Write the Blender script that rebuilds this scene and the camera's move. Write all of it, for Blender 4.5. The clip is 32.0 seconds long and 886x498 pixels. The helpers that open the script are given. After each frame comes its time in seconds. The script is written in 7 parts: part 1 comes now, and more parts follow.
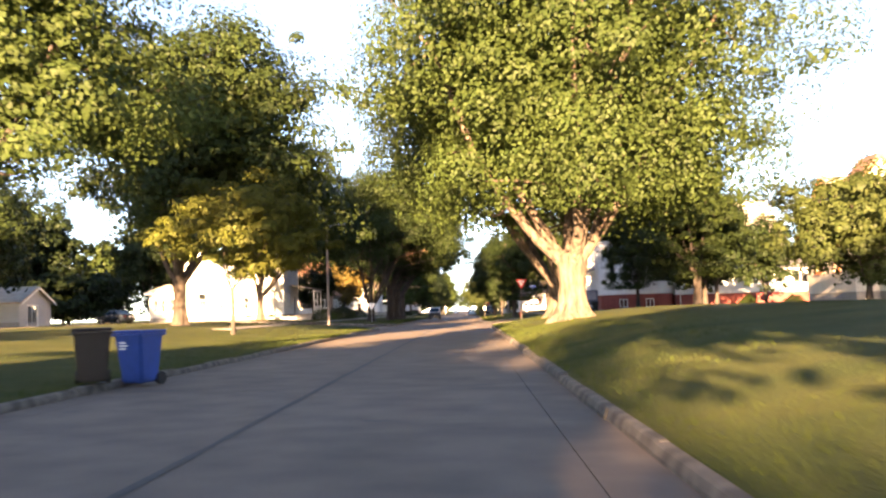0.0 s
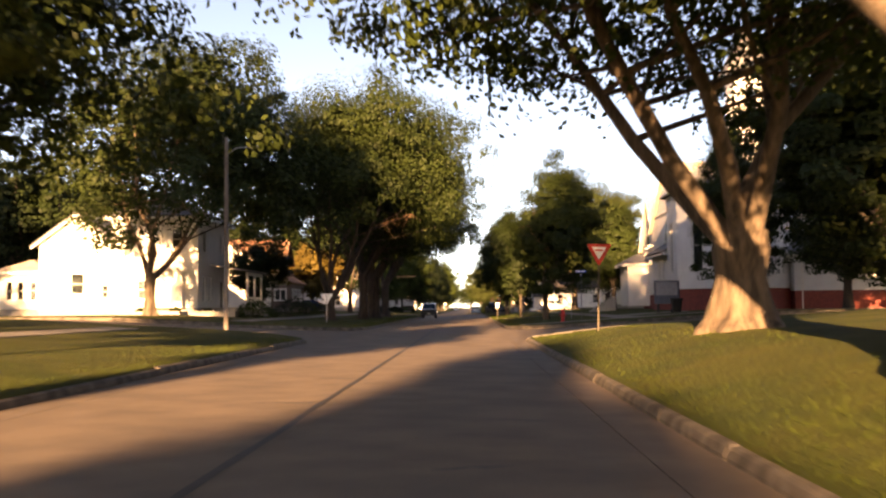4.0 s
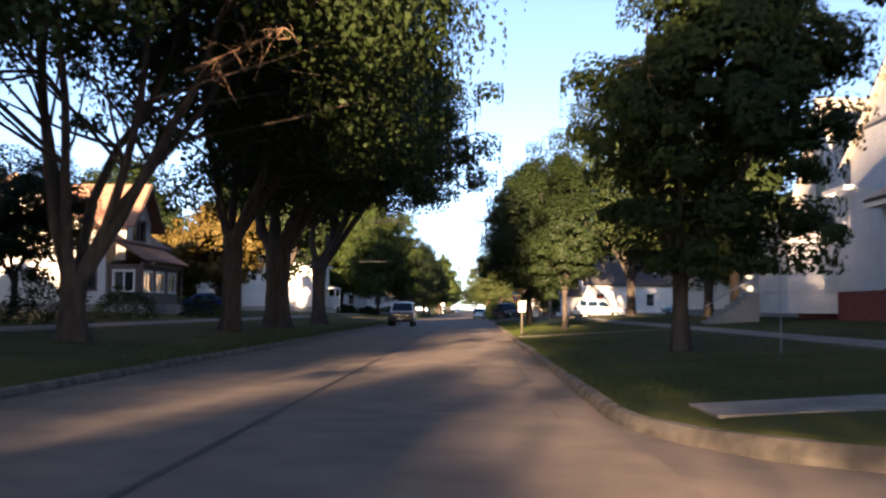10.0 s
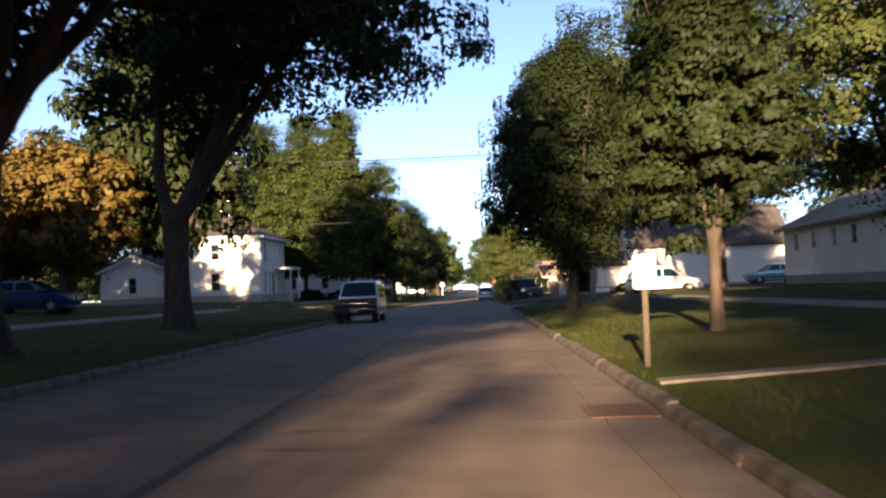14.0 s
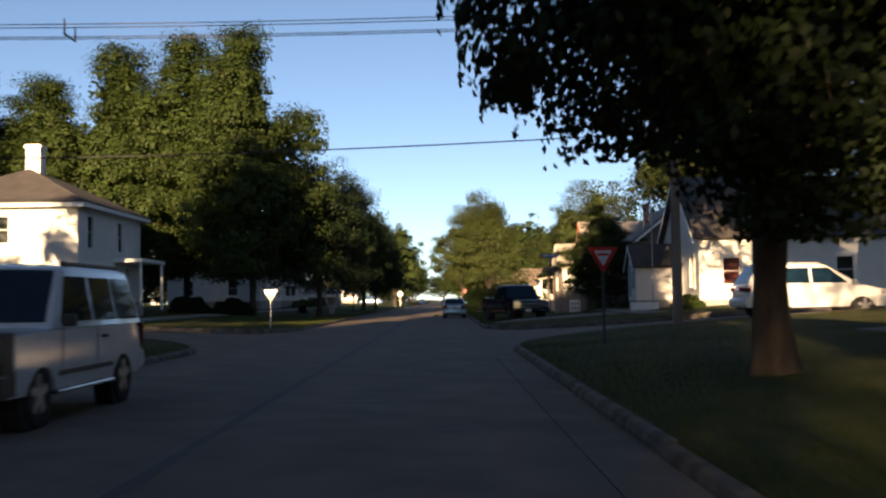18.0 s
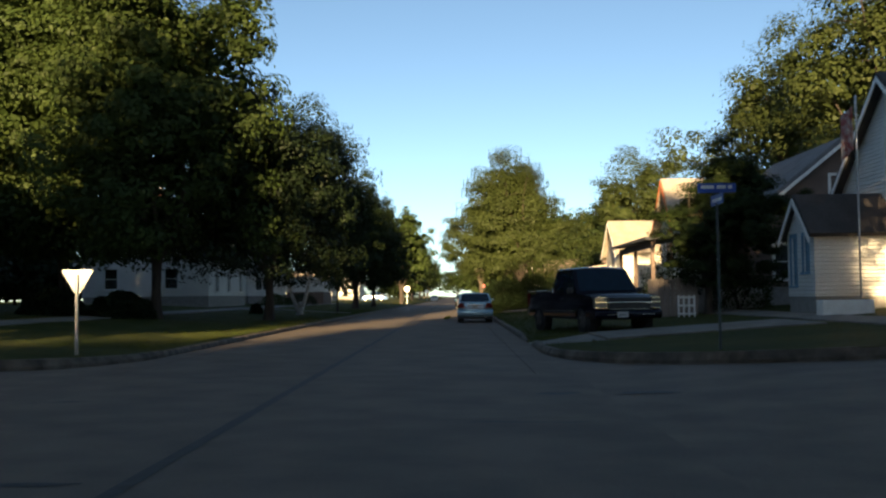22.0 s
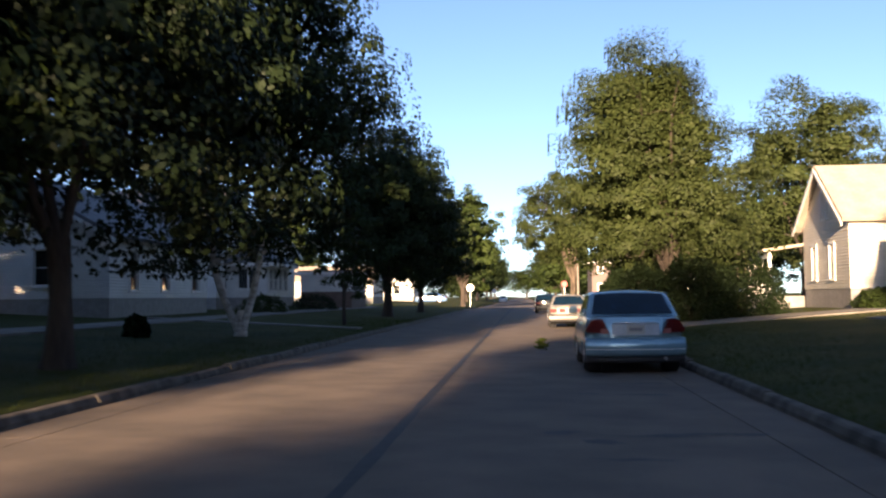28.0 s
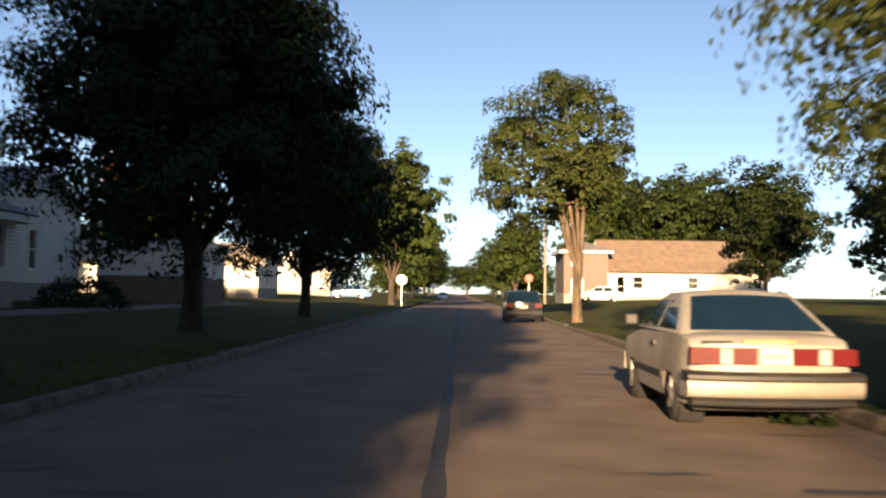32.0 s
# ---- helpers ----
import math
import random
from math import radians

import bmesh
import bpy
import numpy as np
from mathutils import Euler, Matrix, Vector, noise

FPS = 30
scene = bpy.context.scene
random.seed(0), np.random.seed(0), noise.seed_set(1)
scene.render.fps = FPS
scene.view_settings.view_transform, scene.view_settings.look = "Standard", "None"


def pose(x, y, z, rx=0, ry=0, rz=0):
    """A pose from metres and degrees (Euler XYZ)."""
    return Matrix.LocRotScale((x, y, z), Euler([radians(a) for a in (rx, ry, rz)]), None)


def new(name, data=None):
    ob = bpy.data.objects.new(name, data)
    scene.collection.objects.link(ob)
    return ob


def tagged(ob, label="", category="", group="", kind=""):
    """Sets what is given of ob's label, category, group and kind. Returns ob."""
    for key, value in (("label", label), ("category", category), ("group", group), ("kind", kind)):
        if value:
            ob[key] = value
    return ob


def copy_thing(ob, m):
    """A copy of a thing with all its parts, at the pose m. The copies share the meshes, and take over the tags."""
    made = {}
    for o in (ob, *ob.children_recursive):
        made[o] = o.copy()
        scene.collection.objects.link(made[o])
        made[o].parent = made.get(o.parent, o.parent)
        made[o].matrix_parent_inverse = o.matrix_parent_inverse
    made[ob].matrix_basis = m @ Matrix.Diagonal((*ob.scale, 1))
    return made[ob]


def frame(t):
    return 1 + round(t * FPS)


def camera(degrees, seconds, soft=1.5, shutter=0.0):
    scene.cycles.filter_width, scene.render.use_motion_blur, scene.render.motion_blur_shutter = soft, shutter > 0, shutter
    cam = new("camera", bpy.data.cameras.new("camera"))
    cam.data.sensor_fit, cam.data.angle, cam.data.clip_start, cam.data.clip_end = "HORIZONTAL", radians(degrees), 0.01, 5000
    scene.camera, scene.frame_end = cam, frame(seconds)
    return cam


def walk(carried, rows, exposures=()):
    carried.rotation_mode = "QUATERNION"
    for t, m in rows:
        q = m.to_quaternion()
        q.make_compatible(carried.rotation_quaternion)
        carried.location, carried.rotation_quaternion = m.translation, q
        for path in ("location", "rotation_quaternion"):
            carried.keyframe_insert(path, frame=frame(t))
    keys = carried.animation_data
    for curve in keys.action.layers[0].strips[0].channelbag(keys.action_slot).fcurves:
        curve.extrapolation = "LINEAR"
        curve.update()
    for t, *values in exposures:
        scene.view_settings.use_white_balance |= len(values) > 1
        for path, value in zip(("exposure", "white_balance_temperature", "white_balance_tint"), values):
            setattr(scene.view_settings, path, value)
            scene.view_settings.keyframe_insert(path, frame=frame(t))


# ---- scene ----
cam = camera(47.28, 32.0, 2.3, 0.5)
# seconds, x, y, z, yaw, pitch, roll
ROWS = [
    (0.0, 2.708, 0.000, 1.320, 1.497, 3.498, 1.770),
    (0.5, 2.646, 5.047, 1.327, 1.540, 3.436, 1.745),
    (1.0, 2.578, 10.047, 1.328, 1.638, 3.349, 1.813),
    (1.5, 2.505, 14.964, 1.326, 1.694, 3.404, 1.737),
    (2.0, 2.432, 19.710, 1.329, 1.694, 3.312, 1.414),
    (2.5, 2.352, 24.371, 1.330, 1.882, 3.240, 1.265),
    (3.0, 2.263, 29.101, 1.332, 1.925, 3.294, 0.995),
    (3.5, 2.173, 33.992, 1.337, 1.786, 3.434, 0.623),
    (4.0, 2.095, 39.042, 1.334, 1.507, 3.304, 0.559),
    (4.5, 2.047, 44.184, 1.328, 1.172, 3.216, 0.753),
    (6.5, 2.195, 62.517, 1.342, 0.332, 2.944, 0.976),
    (7.0, 2.263, 66.820, 1.346, 0.086, 2.671, 1.018),
    (7.5, 2.336, 70.691, 1.353, 0.181, 2.813, 1.038),
    (8.0, 2.421, 74.359, 1.363, 0.374, 2.935, 1.038),
    (8.5, 2.499, 77.987, 1.376, 0.600, 3.133, 0.976),
    (9.0, 2.554, 81.697, 1.383, 0.955, 3.280, 0.306),
    (9.5, 2.580, 85.498, 1.380, 1.390, 3.536, -0.343),
    (10.0, 2.567, 89.339, 1.365, 1.777, 3.387, -0.480),
    (10.5, 2.564, 93.107, 1.350, 1.864, 2.855, -0.088),
    (11.0, 2.577, 96.976, 1.350, 1.617, 2.615, 0.616),
    (11.5, 2.589, 100.954, 1.348, 1.412, 2.293, 1.317),
    (12.0, 2.580, 105.042, 1.352, 1.391, 2.762, 1.335),
    (12.5, 2.550, 109.204, 1.356, 1.498, 2.610, 1.205),
    (13.0, 2.513, 113.378, 1.353, 1.725, 2.560, 1.518),
    (13.5, 2.471, 117.575, 1.352, 1.855, 2.823, 1.795),
    (14.0, 2.419, 121.792, 1.345, 1.994, 2.310, 1.966),
    (14.5, 2.365, 126.088, 1.342, 2.152, 2.418, 1.882),
    (16.5, 2.242, 143.293, 1.401, 0.795, 3.051, 0.330),
    (17.0, 2.307, 147.544, 1.399, 0.464, 3.001, 0.479),
    (17.5, 2.366, 151.824, 1.389, 0.163, 2.923, 0.775),
    (18.0, 2.412, 156.053, 1.372, -0.007, 2.849, 0.873),
    (18.5, 2.436, 160.151, 1.344, -0.153, 2.834, 0.895),
    (19.0, 2.418, 164.173, 1.328, -0.045, 2.979, 1.099),
    (19.5, 2.365, 168.124, 1.321, 0.127, 2.690, 1.170),
    (20.0, 2.344, 171.721, 1.331, 0.350, 2.680, 1.159),
    (20.5, 2.341, 174.875, 1.334, 0.479, 2.670, 1.300),
    (21.0, 2.344, 177.472, 1.325, 0.620, 2.667, 1.128),
    (21.5, 2.341, 179.594, 1.312, 0.724, 2.611, 1.013),
    (22.0, 2.338, 181.185, 1.302, 0.747, 2.657, 0.702),
    (22.5, 2.332, 182.408, 1.298, 0.796, 2.835, 0.321),
    (23.0, 2.315, 183.646, 1.304, 0.915, 3.107, 0.269),
    (23.5, 2.253, 184.928, 1.317, 1.232, 3.302, 0.055),
    (24.0, 2.163, 186.698, 1.334, 1.476, 3.170, -0.183),
    (24.5, 2.058, 188.933, 1.350, 1.617, 3.244, -0.266),
    (25.0, 1.960, 191.486, 1.366, 1.699, 2.849, -0.275),
    (25.5, 1.854, 194.298, 1.381, 1.903, 2.622, -0.054),
    (27.5, 1.571, 208.318, 1.373, 3.780, 2.774, 1.008),
    (28.0, 1.318, 212.040, 1.368, 4.538, 2.721, 0.761),
    (28.5, 1.037, 215.958, 1.355, 4.914, 2.666, 0.367),
    (29.0, 0.762, 220.035, 1.345, 4.788, 2.793, -0.043),
    (29.5, 0.524, 224.131, 1.342, 3.986, 2.648, -0.439),
    (30.0, 0.344, 228.264, 1.336, 2.912, 2.782, -0.710),
    (30.5, 0.240, 232.473, 1.320, 1.664, 2.737, -0.893),
    (31.0, 0.212, 236.665, 1.317, 0.998, 2.711, -0.907),
    (31.5, 0.212, 240.828, 1.319, 0.888, 2.743, -0.891),
    (32.0, 0.161, 245.007, 1.322, 1.006, 2.491, -0.773),
]
EXPOSURES = [(0.0, 4.04, 7550, 19), (1.0, 4.0, 7700, 20), (2.0, 3.6, 8050, 22), (4.0, 3.03, 9650, 26), (7.0, 2.88, 7750, 25), (9.5, 3.03, 6550, 20), (11.0, 2.99, 5900, 13), (12.5, 2.82, 5800, 10), (14.0, 2.63, 6400, 16), (17.0, 2.06, 6650, 13), (20.4, 1.75, 6900, 2), (22.0, 2.11, 6850, -1), (25.0, 2.08, 6450, 3), (28.0, 2.42, 6050, 14), (29.0, 2.45, 6350, 9), (30.0, 2.14, 6550, 7), (31.0, 2.18, 6900, 10), (32.0, 2.1, 7000, 11)]
walk(cam, [(t, pose(x, y, z, 90 + pitch, roll, yaw)) for t, x, y, z, yaw, pitch, roll in ROWS], EXPOSURES)

# ---- world, sun ----
SUN_AZ, SUN_EL = 6.5, 10.2          # the light runs towards +y, a little to +x
world = bpy.data.worlds.new("sky")
scene.world = world
world.use_nodes = True
wn = world.node_tree.nodes
wl = world.node_tree.links
sky = wn.new("ShaderNodeTexSky")
sky.sky_type = 'NISHITA'
sky.sun_disc = False
sky.sun_elevation = radians(SUN_EL)
sky.sun_rotation = radians(180 + SUN_AZ)
sky.air_density, sky.dust_density, sky.ozone_density = 0.48, 0.28, 0.75
wn["Background"].inputs[1].default_value = 0.051
wl.new(sky.outputs[0], wn["Background"].inputs[0])
sun = new("sun", bpy.data.lights.new("sun", 'SUN'))
sun.data.energy, sun.data.angle, sun.data.color = 5.0, radians(0.6), (1.0, 0.69, 0.40)
a, e = radians(SUN_AZ), radians(SUN_EL)
way = Vector((math.sin(a) * math.cos(e), math.cos(a) * math.cos(e), -math.sin(e)))
sun.matrix_world = Matrix.Translation((0, 0, 60)) @ way.to_track_quat("-Z", "Y").to_matrix().to_4x4()

# ---- materials ----
MATS = {}


def mat(name, color, rough=0.7, metal=0.0, color2=None, scale=4.0, fine=60.0, bump=0.0, spec=0.4, per_object=0.0, stretch=(1, 1, 1), relief=0.02):
    """A surface with stains at one scale, grain at another and fine relief."""
    m = bpy.data.materials.new(name)
    MATS[name] = m
    m.use_nodes = True
    n, l = m.node_tree.nodes, m.node_tree.links
    b = n["Principled BSDF"]
    b.inputs["Roughness"].default_value, b.inputs["Metallic"].default_value = rough, metal
    b.inputs["Specular IOR Level"].default_value = spec
    c2 = color2 or tuple(c * 0.8 for c in color)
    co = n.new("ShaderNodeTexCoord")
    mp = n.new("ShaderNodeMapping")
    mp.inputs["Scale"].default_value = stretch
    l.new(co.outputs["Object"], mp.inputs[0])
    n1, n2 = n.new("ShaderNodeTexNoise"), n.new("ShaderNodeTexNoise")
    n1.inputs["Scale"].default_value, n2.inputs["Scale"].default_value = scale, fine
    n1.inputs["Detail"].default_value, n2.inputs["Detail"].default_value = 5, 3
    l.new(mp.outputs[0], n1.inputs[0])
    l.new(mp.outputs[0], n2.inputs[0])
    mx = n.new("ShaderNodeMix")
    mx.data_type = 'RGBA'
    mx.inputs["A"].default_value, mx.inputs["B"].default_value = (*color, 1), (*c2, 1)
    rp = n.new("ShaderNodeMapRange")
    rp.inputs[1].default_value, rp.inputs[2].default_value = 0.35, 0.65
    l.new(n1.outputs[0], rp.inputs[0])
    l.new(rp.outputs[0], mx.inputs["Factor"])
    hv = n.new("ShaderNodeHueSaturation")
    l.new(mx.outputs["Result"], hv.inputs["Color"])
    vr = n.new("ShaderNodeMapRange")
    vr.inputs[1].default_value, vr.inputs[2].default_value, vr.inputs[3].default_value, vr.inputs[4].default_value = 0.3, 0.7, 0.85, 1.15
    l.new(n2.outputs[0], vr.inputs[0])
    if per_object:
        oi = n.new("ShaderNodeObjectInfo")
        om = n.new("ShaderNodeMapRange")
        om.inputs[3].default_value, om.inputs[4].default_value = 1 - per_object, 1 + per_object
        l.new(oi.outputs["Random"], om.inputs[0])
        mu = n.new("ShaderNodeMath")
        mu.operation = 'MULTIPLY'
        l.new(vr.outputs[0], mu.inputs[0])
        l.new(om.outputs[0], mu.inputs[1])
        l.new(mu.outputs[0], hv.inputs["Value"])
    else:
        l.new(vr.outputs[0], hv.inputs["Value"])
    l.new(hv.outputs[0], b.inputs["Base Color"])
    if bump:
        bp = n.new("ShaderNodeBump")
        bp.inputs["Strength"].default_value, bp.inputs["Distance"].default_value = bump, relief
        l.new(n2.outputs[0], bp.inputs["Height"])
        l.new(bp.outputs[0], b.inputs["Normal"])
    return m


def siding_mat(name, color, pitch=0.12, strength=0.9):
    """Painted lap siding: boards of one pitch with a shadow line under each lap."""
    m = mat(name, color, 0.55, color2=tuple(c * 0.9 for c in color), scale=1.2, fine=25)
    n, l = m.node_tree.nodes, m.node_tree.links
    b = n["Principled BSDF"]
    geo = n.new("ShaderNodeNewGeometry")
    sp = n.new("ShaderNodeSeparateXYZ")
    l.new(geo.outputs["Position"], sp.inputs[0])
    dv = n.new("ShaderNodeMath")
    dv.operation = 'DIVIDE'
    dv.inputs[1].default_value = pitch
    fr = n.new("ShaderNodeMath")
    fr.operation = 'FRACT'
    l.new(sp.outputs["Z"], dv.inputs[0])
    l.new(dv.outputs[0], fr.inputs[0])
    lap = n.new("ShaderNodeMapRange")        # the step under each board
    lap.inputs[1].default_value, lap.inputs[2].default_value = 0.0, 0.2
    l.new(fr.outputs[0], lap.inputs[0])
    bp = n.new("ShaderNodeBump")
    bp.inputs["Strength"].default_value, bp.inputs["Distance"].default_value = strength, 0.045
    l.new(lap.outputs[0], bp.inputs["Height"])
    l.new(bp.outputs[0], b.inputs["Normal"])
    return m


def leaf_mat(name, color, color2, through_light=0.35):
    m = bpy.data.materials.new(name)
    MATS[name] = m
    m.use_nodes = True
    n, l = m.node_tree.nodes, m.node_tree.links
    b = n["Principled BSDF"]
    b.inputs["Roughness"].default_value = 0.6
    b.inputs["Specular IOR Level"].default_value = 0.18
    geo = n.new("ShaderNodeNewGeometry")
    mx = n.new("ShaderNodeMix")
    mx.data_type = 'RGBA'
    mx.inputs["A"].default_value, mx.inputs["B"].default_value = (*color, 1), (*color2, 1)
    tone = n.new("ShaderNodeMapRange")
    tone.inputs[3].default_value, tone.inputs[4].default_value = 0.15, 0.75
    l.new(geo.outputs["Random Per Island"], tone.inputs[0])
    l.new(tone.outputs[0], mx.inputs["Factor"])
    nz = n.new("ShaderNodeTexNoise")
    nz.inputs["Scale"].default_value = 0.45
    co = n.new("ShaderNodeTexCoord")
    l.new(co.outputs["Object"], nz.inputs[0])
    vr = n.new("ShaderNodeMapRange")
    vr.inputs[1].default_value, vr.inputs[2].default_value, vr.inputs[3].default_value, vr.inputs[4].default_value = 0.3, 0.7, 0.7, 1.25
    l.new(nz.outputs[0], vr.inputs[0])
    hv = n.new("ShaderNodeHueSaturation")
    l.new(mx.outputs["Result"], hv.inputs["Color"])
    l.new(vr.outputs[0], hv.inputs["Value"])
    l.new(hv.outputs[0], b.inputs["Base Color"])
    tr = n.new("ShaderNodeBsdfTranslucent")
    l.new(hv.outputs[0], tr.inputs["Color"])
    ms = n.new("ShaderNodeMixShader")
    ms.inputs[0].default_value = through_light
    l.new(b.outputs[0], ms.inputs[1])
    l.new(tr.outputs[0], ms.inputs[2])
    l.new(ms.outputs[0], n["Material Output"].inputs["Surface"])
    return m


def glass_mat(name, color, rough=0.03):
    m = bpy.data.materials.new(name)
    MATS[name] = m
    m.use_nodes = True
    b = m.node_tree.nodes["Principled BSDF"]
    b.inputs["Base Color"].default_value = (*color, 1)
    b.inputs["Roughness"].default_value = rough
    b.inputs["Transmission Weight"].default_value = 1.0
    b.inputs["IOR"].default_value = 1.45
    return m


CONCRETE = mat("road_concrete", (0.156, 0.119, 0.091), 0.88, color2=(0.102, 0.080, 0.063), scale=0.9, fine=42, bump=0.25, per_object=0.06)
KERB = mat("kerb_concrete", (0.15, 0.126, 0.1), 0.9, color2=(0.05, 0.043, 0.035), scale=2.5, fine=40, bump=0.4, per_object=0.12)
WALKM = mat("pavement_concrete", (0.21, 0.19, 0.162), 0.9, color2=(0.135, 0.122, 0.103), scale=1.5, fine=40, bump=0.3, per_object=0.08)
TAR = mat("tar", (0.024, 0.022, 0.021), 0.7, color2=(0.04, 0.037, 0.034), scale=6, fine=50)
SOIL = mat("soil", (0.10, 0.075, 0.05), 0.95, scale=3, fine=30, bump=0.5)
GRASS = mat("lawn", (0.036, 0.050, 0.009), 0.9, color2=(0.068, 0.072, 0.016), scale=0.5, fine=28, bump=1.0, spec=0.15, relief=0.10)
BLADE = leaf_mat("grass_blade", (0.036, 0.058, 0.011), (0.066, 0.080, 0.019), 0.3)
BLADE.node_tree.nodes["Principled BSDF"].inputs["Roughness"].default_value = 0.95
BLADE.node_tree.nodes["Principled BSDF"].inputs["Specular IOR Level"].default_value = 0.05
BARK = mat("bark", (0.066, 0.051, 0.039), 0.95, color2=(0.032, 0.025, 0.021), scale=5, fine=22, bump=1.0, stretch=(1, 1, 0.25))
BARK_L = mat("bark_pale", (0.13, 0.098, 0.072), 0.95, color2=(0.045, 0.034, 0.025), scale=5, fine=18, bump=1.0, stretch=(1, 1, 0.22))
BARK_W = mat("bark_white", (0.62, 0.58, 0.52), 0.8, color2=(0.30, 0.27, 0.23), scale=5, fine=25, bump=0.5, stretch=(1, 1, 2.0))
DEADW = mat("dead_wood", (0.20, 0.125, 0.075), 0.85, color2=(0.12, 0.075, 0.045), scale=6, fine=40, bump=0.3)
LEAF = leaf_mat("leaf_green", (0.02482, 0.04427, 0.01006), (0.05568, 0.07714, 0.02012))
# dark green that also puts shade into the colour of some street trees
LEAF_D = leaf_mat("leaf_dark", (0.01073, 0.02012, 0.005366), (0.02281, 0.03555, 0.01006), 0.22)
# near-black green: deep shade put into the leaf colour
LEAF_SHADE = leaf_mat("leaf_shade_dark", (0.007, 0.014, 0.005), (0.017, 0.028, 0.009), 0.1)
LEAF_P = leaf_mat("leaf_pale", (0.02817, 0.04427, 0.01073), (0.07043, 0.08586, 0.02683))
LEAF_M = leaf_mat("leaf_mid", (0.01543, 0.02884, 0.006708), (0.03622, 0.05165, 0.01409), 0.28)
LEAF_Y = leaf_mat("leaf_yellow", (0.05031, 0.06708, 0.01207), (0.1073, 0.1107, 0.02147))
LEAF_O = leaf_mat("leaf_ochre", (0.085, 0.066, 0.017), (0.15, 0.105, 0.028))
WHITE = siding_mat("white_siding", (0.78, 0.77, 0.74))
CHWHITE = siding_mat("church_siding", (0.80, 0.80, 0.80), 0.14)
CREAM = siding_mat("cream_siding", (0.72, 0.68, 0.60))
GREY = siding_mat("grey_siding", (0.42, 0.43, 0.44))
BROWN = mat("brown_wall", (0.17, 0.125, 0.105), 0.9, scale=2, fine=30, bump=0.4)
TRIM = mat("white_paint", (0.80, 0.79, 0.76), 0.5, color2=(0.70, 0.68, 0.64), scale=3, fine=30)
TRIM_O = mat("orange_paint", (0.50, 0.16, 0.06), 0.6)
TRIM_B = mat("blue_paint", (0.16, 0.30, 0.42), 0.5)
BRICK = mat("red_brick", (0.26, 0.065, 0.05), 0.9, color2=(0.17, 0.045, 0.04), scale=6, fine=40, bump=0.5)
BRICK_P = mat("pink_brick", (0.17, 0.135, 0.125), 0.9, color2=(0.13, 0.10, 0.092), scale=6, fine=40, bump=0.5)
STONE = mat("foundation_stone", (0.32, 0.30, 0.28), 0.95, scale=4, fine=25, bump=0.6)
ROOF_G = mat("grey_shingle", (0.17, 0.17, 0.18), 0.9, color2=(0.12, 0.12, 0.13), scale=1.5, fine=14, bump=0.6)
ROOF_T = mat("tan_shingle", (0.40, 0.345, 0.28), 0.9, color2=(0.32, 0.27, 0.22), scale=1.5, fine=14, bump=0.6)
ROOF_R = mat("russet_shingle", (0.27, 0.15, 0.10), 0.9, color2=(0.20, 0.11, 0.075), scale=1.5, fine=14, bump=0.6)
ROOF_N = mat("dull_brown_shingle", (0.19, 0.14, 0.11), 0.9, color2=(0.14, 0.105, 0.085), scale=1.5, fine=14, bump=0.6)
ROOF_B = mat("brown_shingle", (0.07, 0.062, 0.058), 0.9, color2=(0.05, 0.044, 0.042), scale=1.5, fine=14, bump=0.6)
PANE = glass_mat("window_glass", (0.55, 0.62, 0.66))
DARK = mat("dark_inside", (0.02, 0.02, 0.022), 0.9)
DOORM = mat("dark_door", (0.10, 0.08, 0.07), 0.5)
POSTG = mat("dull_green_post", (0.06, 0.075, 0.075), 0.7, scale=8, fine=60)
STEEL = mat("galvanised_steel", (0.42, 0.43, 0.44), 0.45, 0.85, scale=8, fine=60)
ALU = mat("bare_aluminium", (0.80, 0.80, 0.80), 0.45, 0.2, scale=3, fine=40)
SIGNW = mat("sign_white", (0.85, 0.84, 0.82), 0.4, scale=3, fine=40)
SIGNR = mat("sign_red", (0.62, 0.035, 0.03), 0.4, scale=3, fine=40)
SIGNB = mat("sign_blue", (0.03, 0.10, 0.42), 0.4, scale=3, fine=40)
POSTW = mat("post_wood", (0.085, 0.07, 0.052), 0.9, color2=(0.05, 0.043, 0.034), scale=5, fine=40, bump=0.5, stretch=(1, 1, 0.2))
POLEW = mat("pole_wood", (0.26, 0.22, 0.19), 0.95, color2=(0.18, 0.15, 0.13), scale=4, fine=40, bump=0.6, stretch=(1, 1, 0.15))
RED = mat("hydrant_red", (0.55, 0.03, 0.025), 0.45, scale=5, fine=40)
BINBLK = mat("black_plastic", (0.007, 0.007, 0.008), 0.6, scale=5, fine=60)
BINBLU = mat("blue_plastic", (0.010, 0.048, 0.24), 0.45, scale=5, fine=60)
RUBBER = mat("rubber", (0.02, 0.02, 0.02), 0.85, scale=8, fine=60)
RIM = mat("wheel_alloy", (0.50, 0.50, 0.51), 0.35, 0.8)
CHROME = mat("chrome", (0.75, 0.75, 0.76), 0.15, 1.0)
BLACKTRIM = mat("black_trim", (0.025, 0.025, 0.027), 0.5)
REDLENS = mat("red_lens", (0.085, 0.004, 0.005), 0.5, spec=0.2)
CLEARLENS = mat("clear_lens", (0.34, 0.34, 0.34), 0.15, spec=0.6)
PLATE = mat("plate_white", (0.42, 0.42, 0.38), 0.5)
PLATEBAR = mat("plate_bar", (0.20, 0.20, 0.22), 0.5)


def paint(name, color, metal=0.0):
    return mat(name, color, 0.14, metal, color2=tuple(c * 0.93 for c in color), scale=2, fine=60, spec=0.6)


